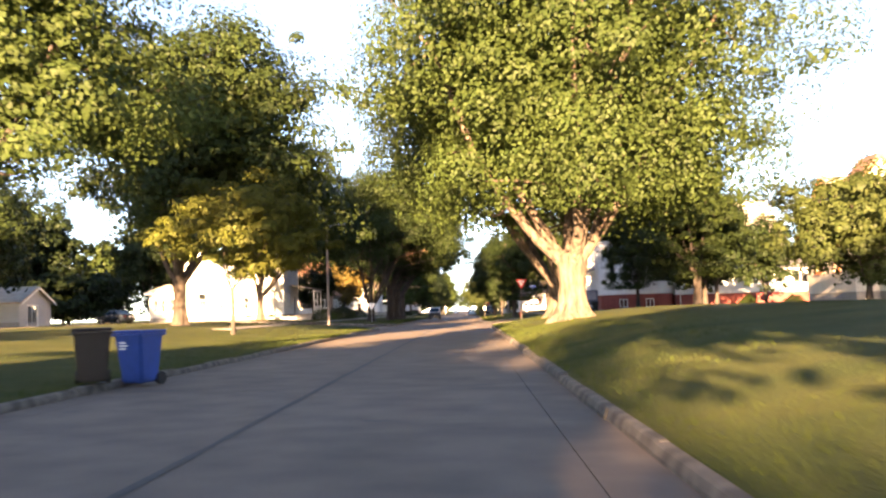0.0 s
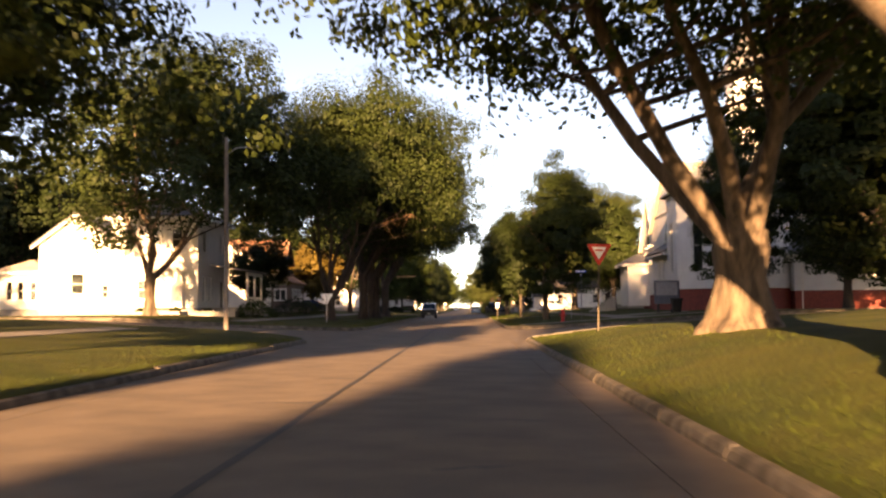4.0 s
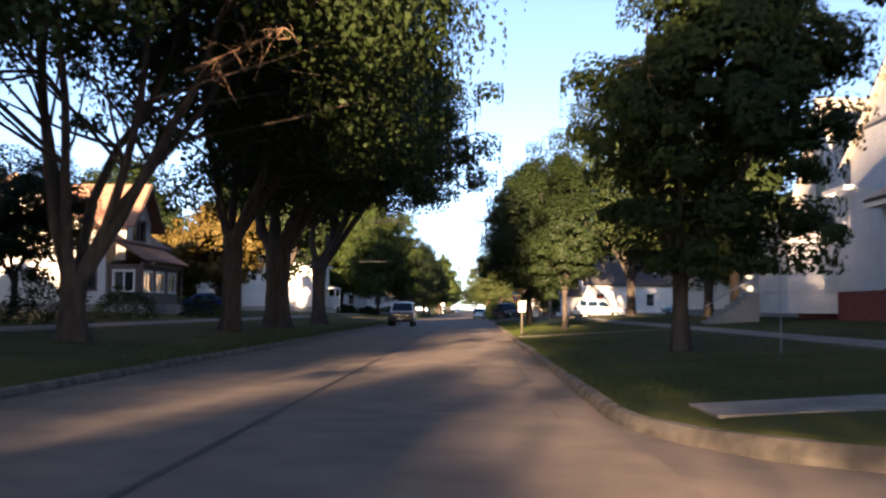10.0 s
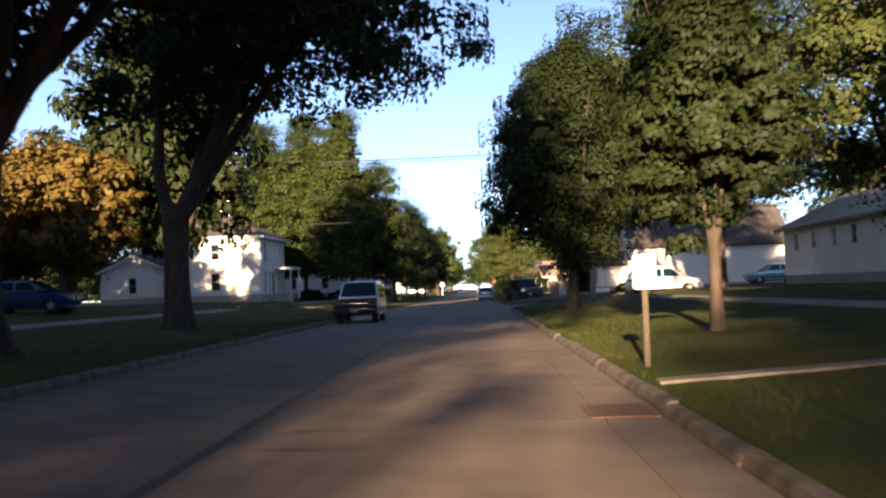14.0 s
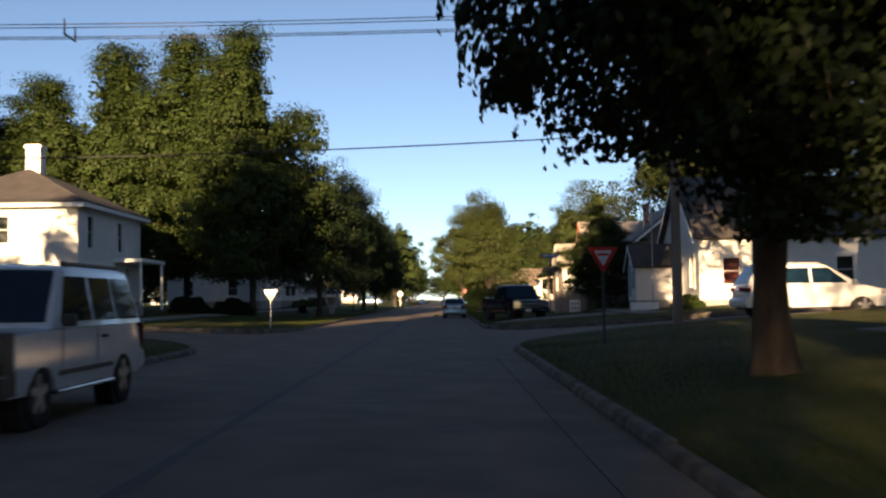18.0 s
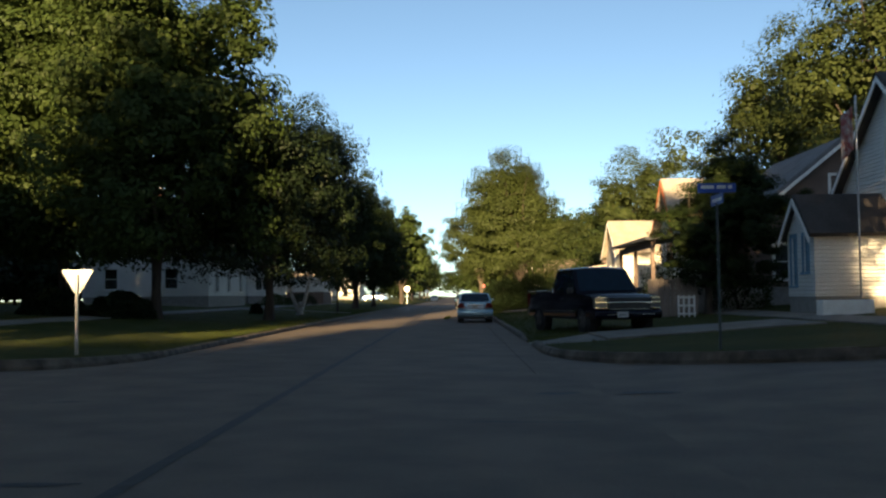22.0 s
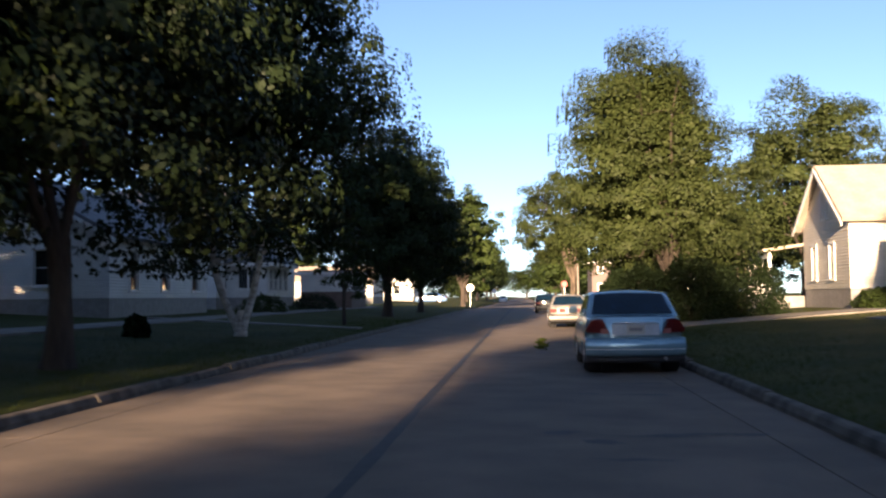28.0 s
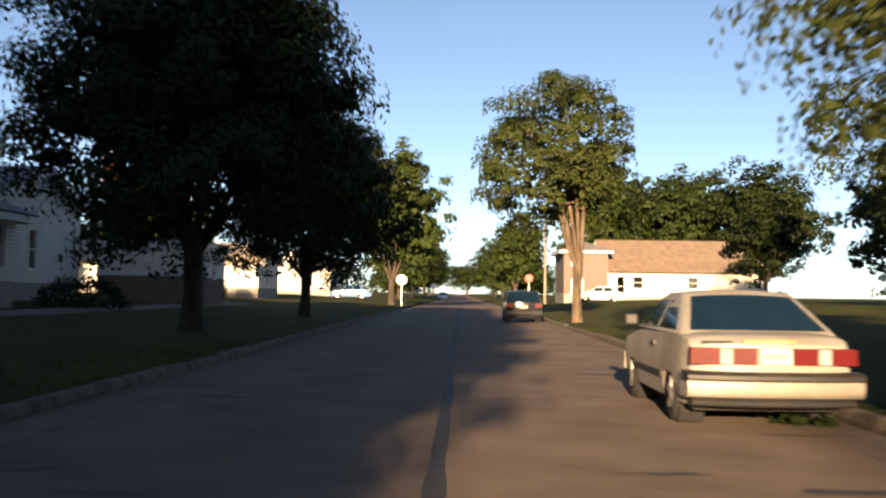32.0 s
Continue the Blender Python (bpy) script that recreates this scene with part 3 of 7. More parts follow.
def wall_mesh(L, H, holes, t=0.22, gable=None):
    """A wall panel from u = 0 to L, z = 0 to H, outer face at y = 0, with openings; gable: (middle, rise)."""
    us = sorted({0.0, L, *[h[0] for h in holes], *[h[1] for h in holes]})
    zs = sorted({0.0, H, *[h[2] for h in holes if h[2] < H], *[min(h[3], H) for h in holes]})
    bm = bmesh.new()
    vs = {}

    def vert(i, j, k):
        if (i, j, k) not in vs:
            vs[i, j, k] = bm.verts.new((us[i], t * k, zs[j]))
        return vs[i, j, k]

    def solid(i, j):
        if not (0 <= i < len(us) - 1 and 0 <= j < len(zs) - 1):
            return False
        um, zm = (us[i] + us[i + 1]) / 2, (zs[j] + zs[j + 1]) / 2
        return not any(h[0] < um < h[1] and h[2] < zm < h[3] for h in holes)
    for i in range(len(us) - 1):
        for j in range(len(zs) - 1):
            if not solid(i, j):
                continue
            bm.faces.new([vert(i, j, 0), vert(i + 1, j, 0), vert(i + 1, j + 1, 0), vert(i, j + 1, 0)])
            bm.faces.new([vert(i, j, 1), vert(i, j + 1, 1), vert(i + 1, j + 1, 1), vert(i + 1, j, 1)])
            for (di, dj), (p, q) in (((-1, 0), ((i, j), (i, j + 1))), ((1, 0), ((i + 1, j + 1), (i + 1, j))), ((0, -1), ((i + 1, j), (i, j))), ((0, 1), ((i, j + 1), (i + 1, j + 1)))):
                if not solid(i + di, j + dj) and not (gable and dj == 1 and j == len(zs) - 2):
                    bm.faces.new([vert(*p, 0), vert(*q, 0), vert(*q, 1), vert(*p, 1)])
    if gable:
        mid, up = gable
        n, j = len(us) - 1, len(zs) - 1
        c0, c1 = bm.verts.new((mid, 0, H + up)), bm.verts.new((mid, t, H + up))
        for i in range(n):
            bm.faces.new((vert(i, j, 0), vert(i + 1, j, 0), c0))
            bm.faces.new((vert(i + 1, j, 1), vert(i, j, 1), c1))
        bm.faces.new((vert(n, j, 0), vert(n, j, 1), c1, c0))
        bm.faces.new((vert(0, j, 1), vert(0, j, 0), c0, c1))
    bmesh.ops.recalc_face_normals(bm, faces=bm.faces)
    return bm


def window(parent, m, u0, u1, z0, z1, trim, style="sash", proud=0.035):
    """A window set in its opening: casing, sill, sashes and panes."""
    c = 0.11
    bm = B((u0 - c, u0, -proud, .1, z0 - .02, z1 + c), (u1, u1 + c, -proud, .1, z0 - .02, z1 + c), (u0, u1, -proud, .1, z1, z1 + c))
    w = part("window", bm, trim, parent)
    w.matrix_basis = m
    sill = part("sill", B((u0 - c - .04, u1 + c + .04, -proud - .05, .1, z0 - .08, z0 - .005), bevel=.008), trim, w)
    s = 0.045
    zm = (z0 + z1) / 2
    bars = [(u0, u0 + s, .05, .09, z0, z1), (u1 - s, u1, .05, .09, z0, z1), (u0 + s, u1 - s, .05, .09, z0, z0 + s), (u0 + s, u1 - s, .05, .09, z1 - s, z1)]
    if style == "sash":
        bars.append((u0 + s, u1 - s, .045, .085, zm - s / 2, zm + s / 2))
        ps = [(z0 + s, zm - s / 2), (zm + s / 2, z1 - s)]
    else:
        ps = [(z0 + s, z1 - s)]
    if style == "double":
        um = (u0 + u1) / 2
        bars.append((um - .05, um + .05, .045, .085, z0 + s, z1 - s))
    part("sash", B(*bars), trim, w)
    for a, b in ps:
        p = part("pane", B((u0 + s, u1 - s, .068, .074, a, b)), PANE, w)
    part("curtain", B((u0, u1, .2, .212, z0, z1)), CURTAIN, w)
    return w


CURTAIN = mat("dim_curtain", (0.16, 0.15, 0.14), 0.9, color2=(0.06, 0.06, 0.06), scale=2.5, fine=20)


def slab_roof(parent, quads, thick, material, trim=None, name="roof"):
    """Roof planes, each one a slab of its own; quads run round each plane as seen from above."""
    for q in quads:
        bm = bmesh.new()
        pts = [Vector(p) for p in q]
        nrm = (pts[1] - pts[0]).cross(pts[2] - pts[0]).normalized()
        if nrm.z < 0:
            nrm = -nrm
        top = [bm.verts.new(p + nrm * thick) for p in pts]
        low = [bm.verts.new(p) for p in pts]
        bm.faces.new(top)
        bm.faces.new(low[::-1])
        for i in range(len(pts)):
            j = (i + 1) % len(pts)
            bm.faces.new((top[i], low[i], low[j], top[j]))
        bmesh.ops.recalc_face_normals(bm, faces=bm.faces)
        part(name, bm, material, parent)


def volume(root, x0, x1, y0, y1, zb, ze, ridge, up, siding, roofm, trim, wins=None, base=STONE, base_h=0.5, over=0.45, base_top=None):
    """One block of a house: base, four walls with openings, roof. ridge: 'x', 'y' or 'hip'. wins: side -> openings (u0, u1, z0, z1[, style])."""
    wins = wins or {}
    bt = base_top if base_top is not None else zb + base_h
    part("base", B((x0 + .03, x1 - .03, y0 + .03, y1 - .03, zb - 1.0, bt)), base, root)
    for side, rz in SIDES.items():
        L = (x1 - x0) if side in 'SN' else (y1 - y0)
        corner = {'S': (x0, y0), 'E': (x1, y0), 'N': (x1, y1), 'W': (x0, y1)}[side]
        t = 0.22
        ws = wins.get(side, [])
        m = pose(corner[0], corner[1], bt, 0, 0, rz)
        gab = None
        if ridge == 'x' and side in 'EW' or ridge == 'y' and side in 'SN':
            gab = (L / 2, up)
        holes = [(a[0], a[1], a[2] - bt, a[3] - bt) for a in ws]
        if side in 'EW':        # end between the long walls
            wm = wall_mesh(L - 2 * t - .004, ze - bt, [(h[0] - t, h[1] - t, h[2], h[3]) for h in holes], t, None)
            ob = part("wall", wm, siding, root)
            ob.matrix_basis = m @ pose(t + .002, 0, 0)
            if gab:
                g = plate([(0, 0), (L, 0), (L / 2, up)], 0, t)
                ob = part("gable_wall", g, siding, root)
                ob.matrix_basis = m @ pose(0, 0, ze - bt)
        else:
            ob = part("wall", wall_mesh(L, ze - bt, holes, t, gab), siding, root)
            ob.matrix_basis = m
        for a, h in zip(ws, holes):
            window(root, m, h[0], h[1], h[2], h[3], trim if len(a) < 6 else a[5], a[4] if len(a) > 4 else "sash")
    o = over
    if ridge == 'x':
        ym = (y0 + y1) / 2
        k = up / (ym - y0)
        q = [[(x0 - o, y0 - o, ze - k * o), (x1 + o, y0 - o, ze - k * o), (x1 + o, ym, ze + up), (x0 - o, ym, ze + up)],
             [(x1 + o, y1 + o, ze - k * o), (x0 - o, y1 + o, ze - k * o), (x0 - o, ym, ze + up), (x1 + o, ym, ze + up)]]
    elif ridge == 'y':
        xm = (x0 + x1) / 2
        k = up / (xm - x0)
        q = [[(x0 - o, y1 + o, ze - k * o), (x0 - o, y0 - o, ze - k * o), (xm, y0 - o, ze + up), (xm, y1 + o, ze + up)],
             [(x1 + o, y0 - o, ze - k * o), (x1 + o, y1 + o, ze - k * o), (xm, y1 + o, ze + up), (xm, y0 - o, ze + up)]]
    elif ridge == 'hip':
        w = min(x1 - x0, y1 - y0) / 2
        if x1 - x0 > y1 - y0:
            r0, r1 = (x0 + w, (y0 + y1) / 2), (x1 - w, (y0 + y1) / 2)
            r1 = (max(r1[0], r0[0] + .1), r1[1])
        else:
            r0, r1 = ((x0 + x1) / 2, y0 + w), ((x0 + x1) / 2, y1 - w)
            r1 = (r1[0], max(r1[1], r0[1] + .1))
        a, b, c, d = (x0 - o, y0 - o, ze - .05), (x1 + o, y0 - o, ze - .05), (x1 + o, y1 + o, ze - .05), (x0 - o, y1 + o, ze - .05)
        R0, R1 = (*r0, ze + up), (*r1, ze + up)
        if x1 - x0 > y1 - y0:
            q = [[a, b, R1, R0], [c, d, R0, R1], [b, c, R1], [d, a, R0]]
        else:
            q = [[b, c, R1, R0], [d, a, R0, R1], [a, b, R0], [c, d, R1]]
    else:
        q = []
    slab_roof(root, q, 0.14, roofm)
    if ridge in ('x', 'y'):     # barge boards on the gable ends
        for ends in ((x0 - o, x1 + o) if ridge == 'x' else (y0 - o, y1 + o)),:
            for e_ in ends:
                for sgn in (-1, 1):
                    half = (y1 - y0) / 2 if ridge == 'x' else (x1 - x0) / 2
                    mid = (y0 + y1) / 2 if ridge == 'x' else (x0 + x1) / 2
                    k = up / half
                    o0 = (half + o) * sgn
                    pts = [(mid + o0, ze - k * o - .18), (mid + o0, ze - k * o - .02), (mid, ze + up - .02), (mid, ze + up - .18)]
                    side_sign = -1 if e_ in (x0 - o, y0 - o) else 1
                    b0, b1 = sorted((e_ + side_sign * 0.004, e_ + side_sign * 0.05))
                    bm = plate(pts, b0, b1)
                    if ridge == 'x':
                        bmesh.ops.transform(bm, matrix=Matrix(((0, 1, 0, 0), (1, 0, 0, 0), (0, 0, 1, 0), (0, 0, 0, 1))), verts=bm.verts)
                        bmesh.ops.recalc_face_normals(bm, faces=bm.faces)
                    part("barge_board", bm, trim, root)
    else:
        for q4 in ((x0 - o, x1 + o, y0 - o - .03, y0 - o), (x0 - o, x1 + o, y1 + o, y1 + o + .03), (x1 + o, x1 + o + .03, y0 - o, y1 + o), (x0 - o - .03, x0 - o, y0 - o, y1 + o)):
            part("eaves_board", B((*q4, ze - .2, ze + .02)), trim, root)


def porch(root, x0, x1, y0, y1, zb, zf, zr, roofm, trim, posts, lift=0.5, side='E', rail=True):
    """An open porch: deck, posts, lean-to roof that falls towards the street, rail and steps."""
    part("porch_deck", B((x0, x1, y0, y1, zb - .5, zf), bevel=.01), STONE, root)
    lo, hi = zr, zr + lift
    if side == 'E':
        q = [[(x1 + .35, y0 - .3, lo), (x1 + .35, y1 + .3, lo), (x0, y1 + .3, hi), (x0, y0 - .3, hi)]]
    elif side == 'W':
        q = [[(x0 - .35, y1 + .3, lo), (x0 - .35, y0 - .3, lo), (x1, y0 - .3, hi), (x1, y1 + .3, hi)]]
    else:
        q = [[(x0 - .3, y0 - .35, lo), (x1 + .3, y0 - .35, lo), (x1 + .3, y1, hi), (x0 - .3, y1, hi)]]
    slab_roof(root, q, .12, roofm, name="porch_roof")
    ex = x1 if side == 'E' else x0
    part("porch_beam", B((min(ex - .08, ex + .08), max(ex - .08, ex + .08), y0, y1, lo - .25, lo - .03)), trim, root)
    for k in range(posts):
        y = y0 + .12 + (y1 - y0 - .24) * k / max(1, posts - 1)
        part("porch_post", B((ex - .07, ex + .07, y - .07, y + .07, zf, lo - .2), bevel=.012), trim, root)
    if rail:
        part("rail", B((ex - .03, ex + .03, y0, y1, zf + .75, zf + .82)), trim, root)
        n = int((y1 - y0) / .22)
        for k in range(n):
            y = y0 + (k + .5) * (y1 - y0) / n
            part("baluster", B((ex - .02, ex + .02, y - .02, y + .02, zf, zf + .75)), trim, root)


def steps(root, x0, x1, y0, y1, zb, zf, n=3, side='E'):
    for k in range(n):
        w = (x1 - x0) / n
        if side == 'E':
            part("step", B((x0 + k * w, x0 + (k + 1) * w, y0, y1, zb - .3, zf - (zf - zb) * (k + 1) / (n + 1)), bevel=.008), STONE, root)
        else:
            part("step", B((x1 - (k + 1) * w, x1 - k * w, y0, y1, zb - .3, zf - (zf - zb) * (k + 1) / (n + 1)), bevel=.008), STONE, root)


def door(root, m, u0, u1, z0, z1, trim, material):
    c = .12
    d = part("door", B((u0, u1, -.02, .03, z0, z1)), material, root)
    d.matrix_basis = m
    part("door_frame", B((u0 - c, u0, -.04, .03, z0, z1 + c), (u1, u1 + c, -.04, .03, z0, z1 + c), (u0, u1, -.04, .03, z1, z1 + c)), trim, d)
    part("door_knob", rod((u1 - .1, -.07, z0 + 1), (u1 - .1, -.02, z0 + 1), .03), CHROME, d)


def chimney(root, x, y, z0, z1, w=.35, material=BRICK):
    part("chimney", B((x - w, x + w, y - w, y + w, z0, z1), (x - w - .06, x + w + .06, y - w - .06, y + w + .06, z1 - .22, z1 - .05), bevel=.01), material, root)


O = pose(0, 0, 0)
Z = 1.0
# white two-storey house past the first crossing
h = thing("house", O, "white two-storey clapboard house with shaded front porch", "house")
volume(h, -25.0, -18.4, 115, 124.8, Z, 8.4, 'hip', 1.9, WHITE, ROOF_G, TRIM,
       {'S': [(1.0, 1.7, 5.9, 7.4), (2.0, 2.7, 2.2, 3.6), (4.6, 5.5, 2.0, 3.9), (4.6, 5.4, 5.9, 7.5)],
        'E': [(1.2, 2.0, 2.0, 3.9), (1.4, 2.2, 5.8, 7.5), (6.6, 7.4, 5.8, 7.5), (3.0, 3.8, 2.0, 3.9)]})
volume(h, -31.0, -25.004, 116, 123, Z, 6.6, 'y', 2.2, WHITE, ROOF_G, TRIM, {'S': [(2.5, 3.5, 2.6, 4.2), (4.9, 5.4, 2.3, 3.3)]})
volume(h, -34.5, -31.004, 117, 122, Z, 4.4, 'hip', .9, WHITE, ROOF_T, TRIM, {'S': [(.5, 1.0, 2.2, 3.7), (1.4, 1.9, 2.2, 3.7), (2.4, 2.9, 2.2, 3.7)]})
porch(h, -18.38, -15.6, 119.2, 124.8, Z, 1.5, 4.3, ROOF_G, TRIM, 3)
steps(h, -15.6, -14.6, 121, 123, .8, 1.5)
door(h, pose(-18.4, 119.2, 1.5, 0, 0, 90), 2.4, 3.3, 0, 2.1, TRIM, DOORM)
part("bay_window", B((-21.6, -19.4, 114.2, 114.99, 1.5, 4.2), (-21.8, -19.2, 114.0, 114.99, 4.2, 4.45)), WHITE, h)
part("flower_bed_edge", B((-23.5, -14.9, 112.2, 112.5, .7, 1.25), (-15.2, -14.9, 112.5, 118.6, .7, 1.2), bevel=.02), STONE, h)

# bungalow with russet roof
h = thing("bungalow", O, "white bungalow with a steep russet roof, street dormer and glazed porch", "house")
volume(h, -30.6, -19.8, 150, 159.5, Z, 5.8, 'y', 3.45, WHITE, ROOF_R, BROWN,
       {'S': [(2.0, 3.2, 2.4, 4.0), (8.1, 10.2, 2.35, 4.2, "double")], 'E': [(1.5, 4.2, 2.0, 3.6, "double"), (5.6, 8.0, 2.0, 3.6, "double")]}, over=.85)
volume(h, -25.4, -19.0, 151.2, 155.9, 5.2, 6.9, 'x', 2.2, WHITE, ROOF_R, BROWN, {'E': [(1.3, 2.3, 5.6, 6.8), (2.5, 3.5, 5.6, 6.8)]}, base=WHITE, base_top=5.2, over=.75)
porch(h, -19.78, -17.55, 149.9, 158.3, Z, 1.5, 4.1, ROOF_R, BROWN, 2, 1.5, rail=False)
volume(h, -19.78, -17.75, 150.3, 158, Z, 3.9, 'none', 0, BROWN, ROOF_R, BROWN, {'S': [(.4, 1.6, 2.3, 3.5, "double", TRIM)], 'E': [(.6, 2.2, 2.3, 3.5, "double", TRIM), (3.0, 4.6, 2.3, 3.5, "double", TRIM), (5.6, 7.0, 2.3, 3.5, "double", TRIM)]}, over=.02)
steps(h, -17.5, -16.4, 153, 155, .8, 1.5)
for sy in (153, 154.92):
    part("step_wall", B((-17.5, -16.2, sy - .1, sy - .004, .4, 1.5), bevel=.02), STONE, h)

# white two-storey house with hip roof and chimney
h = thing("house", O, "square white two-storey house with brown hip roof and chimney", "house")
volume(h, -24.2, -15.9, 206.9, 217.4, Z, 6.5, 'hip', 2.2, WHITE, ROOF_B, TRIM,
       {'S': [(4.0, 4.8, 4.5, 5.9), (4.0, 4.8, 1.9, 3.4), (.7, 1.3, 4.5, 5.9), (2.2, 2.6, 4.6, 5.8)], 'E': [(1.3, 2.3, 4.3, 6.0), (6.2, 7.2, 4.3, 6.0), (1.3, 2.3, 1.6, 3.5), (3.1, 4.0, 1.6, 3.5), (7.5, 8.4, 1.6, 3.5)]})
volume(h, -30.5, -24.204, 209, 215, Z, 3.9, 'y', 1.4, WHITE, ROOF_B, TRIM, {'S': [(2.5, 3.2, 1.9, 3.3)]})
chimney(h, -19.9, 211.5, 7.5, 10.2, .4, TRIM)
door(h, pose(-15.9, 206.9, 1.3, 0, 0, 90), 4.4, 5.4, 0, 2.1, TRIM, DOORM)
part("porch_hood", B((-15.9, -14.3, 212.4, 217, 3.7, 3.9), bevel=.02), TRIM, h)
for y in (212.6, 216.8):
    part("porch_post", B((-14.5, -14.38, y - .06, y + .06, 1.0, 3.7)), TRIM, h)
part("porch_step", B((-15.88, -14.2, 209.6, 212.2, .4, 1.3), bevel=.02), STONE, h)

# low white house under the dark trees
h = thing("house", O, "low white clapboard house in the shade of trees", "house")
volume(h, -23, -14.4, 249.5, 261.5, Z, 4.0, 'y', 2.4, WHITE, ROOF_G, TRIM, {'S': [(1.5, 2.4, 2.0, 3.4), (5.6, 6.5, 2.0, 3.4)], 'E': [(2.0, 2.9, 1.8, 3.4), (5.6, 6.6, 1.8, 3.4), (9.6, 10.8, 1.8, 3.4)]})
volume(h, -27, -16.1, 268.5, 275.2, Z, 4.9, 'x', 3.1, WHITE, ROOF_G, TRIM, {'E': [(1.6, 2.3, 2.0, 3.6), (4.4, 5.1, 2.0, 3.6)], 'S': [(2, 2.9, 2, 3.6), (7.8, 8.6, 1.8, 3.6)]}, over=.5)
for u in (2.0, 4.0):
    window(h, pose(-16.1, 268.5, 4.9, 0, 0, 90), u, u + .7, .1, 1.3, TRIM)
volume(h, -16.09, -13.6, 270.4, 276.0, Z, 3.5, 'hip', .8, WHITE, ROOF_G, TRIM, {'S': [(.7, 1.9, 2.0, 3.2, "double")], 'E': [(.4, 1.2, 1.9, 3.2), (1.5, 2.3, 1.9, 3.2), (2.7, 3.5, 1.9, 3.2), (4.0, 4.8, 1.9, 3.2)]})
h = thing("house", O, "pale blue-white house with a flat-roofed garage box", "house")
volume(h, -25, -15.8, 279, 287, Z, 4.6, 'x', 1.2, WHITE, ROOF_G, TRIM, {'S': [(6.3, 7.2, 2.0, 3.5), (2.0, 2.9, 2, 3.5)], 'E': [(3, 3.8, 2, 3.5)]})
volume(h, -15.79, -11.8, 289, 296, Z, 3.4, 'none', 0, WHITE, ROOF_G, TRIM, {'E': [(4.5, 5.0, 1.9, 2.6)]}, base=BROWN, base_h=.9)
part("flat_roof", B((-16.0, -11.6, 288.8, 296.2, 3.4, 3.55), bevel=.01), ROOF_G, h)

# houses on the other side
h = thing("house", O, "white gabled house with red-curtained window and small entry", "house")
volume(h, 15.5, 28.5, 207.6, 215.8, Z, 4.5, 'x', 3.3, WHITE, ROOF_B, TRIM, {'S': [(1.2, 2.1, 1.9, 3.3), (7.0, 7.9, 1.9, 3.3)], 'W': [(6.3, 7.2, 1.8, 3.5)]}, base_h=.15, over=.35)
window(h, pose(15.5, 215.8, 4.5, 0, 0, -90), 3.7, 4.7, .2, 1.8, TRIM)
volume(h, 13.0, 15.49, 211.4, 213.8, Z, 3.1, 'x', 1.1, WHITE, ROOF_B, TRIM, {'W': [(.4, .8, 1.5, 3.0, "single", TRIM_B), (1.5, 1.9, 1.9, 3.0, "single", TRIM_B)]}, base_h=.15, over=.2)
part("red_curtain", B((16.68, 17.62, 207.775, 207.79, 1.9, 3.3)), mat("red_cloth", (0.30, 0.05, 0.03), .8), h)
h = thing("house", O, "brown gabled house with low porch and orange barge board", "house")
volume(h, 14.0, 21.5, 221.5, 229.4, Z, 4.3, 'y', 3.0, BROWN, ROOF_G, TRIM, {'S': [(1.0, 1.8, 1.8, 3.2)], 'W': [(2, 2.9, 1.8, 3.2)]})
window(h, pose(14.0, 221.5, 4.3), 3.3, 4.2, .2, 1.6, TRIM)
volume(h, 13.0, 20.0, 229.42, 233.8, Z, 4.7, 'x', 2.2, CREAM, ROOF_T, TRIM_O, {'W': [(1.8, 2.6, 3.0, 4.4)]}, over=.4)
porch(h, 9.8, 13.98, 219.5, 227, Z, 1.2, 3.3, ROOF_G, BROWN, 3, .5, 'W', rail=False)
h = thing("house", O, "cream gabled house with sunlit end wall and porch", "house")
volume(h, 13.8, 25.5, 251.9, 258.2, Z, 4.3, 'x', 2.2, CREAM, ROOF_T, TRIM, {'W': [(1.3, 1.9, 1.9, 3.3), (3.8, 4.4, 1.9, 3.3)]}, over=.35)
window(h, pose(13.8, 258.2, 4.3, 0, 0, -90), 2.8, 3.5, .1, 1.2, TRIM)
chimney(h, 18.5, 255.05, 5.6, 7.2, .25, BRICK_P)
porch(h, 12.4, 15.0, 258.6, 263, Z, 1.2, 3.2, ROOF_T, TRIM, 4, .4, 'W')
h = thing("house", O, "long low white house with small windows under the eaves", "house")
volume(h, 20.8, 29.5, 160.5, 183, Z, 4.3, 'y', 2.0, WHITE, ROOF_T, TRIM, {'W': [(2, 2.7, 2.9, 3.9), (5, 5.7, 2.9, 3.9), (8.2, 8.9, 2.9, 3.9), (11, 11.7, 2.9, 3.9), (16, 16.7, 2.9, 3.9), (19.5, 20.2, 2.9, 3.9)], 'S': [(2, 3, 2.2, 3.6)]})
h = thing("house", O, "pink-brick and tan ranch house with wide shingle roof", "house")
volume(h, 14.5, 30, 345, 354, Z, 4.0, 'x', 2.9, CREAM, ROOF_N, TRIM, {'W': [(2, 3, 2, 3.4)], 'S': [(1.0, 1.8, 1.2, 3.2), (2.6, 3.6, 2.0, 3.2), (8, 9, 2, 3.2)]}, over=.6)
volume(h, 10.2, 14.49, 344, 353, Z, 5.6, 'hip', .9, BRICK_P, ROOF_G, TRIM, {'S': [(.8, 1.4, 4.2, 5.0), (.8, 1.8, 1.4, 2.8)]})
h = thing("house", O, "tall house with shingled gables behind the big tree", "house")
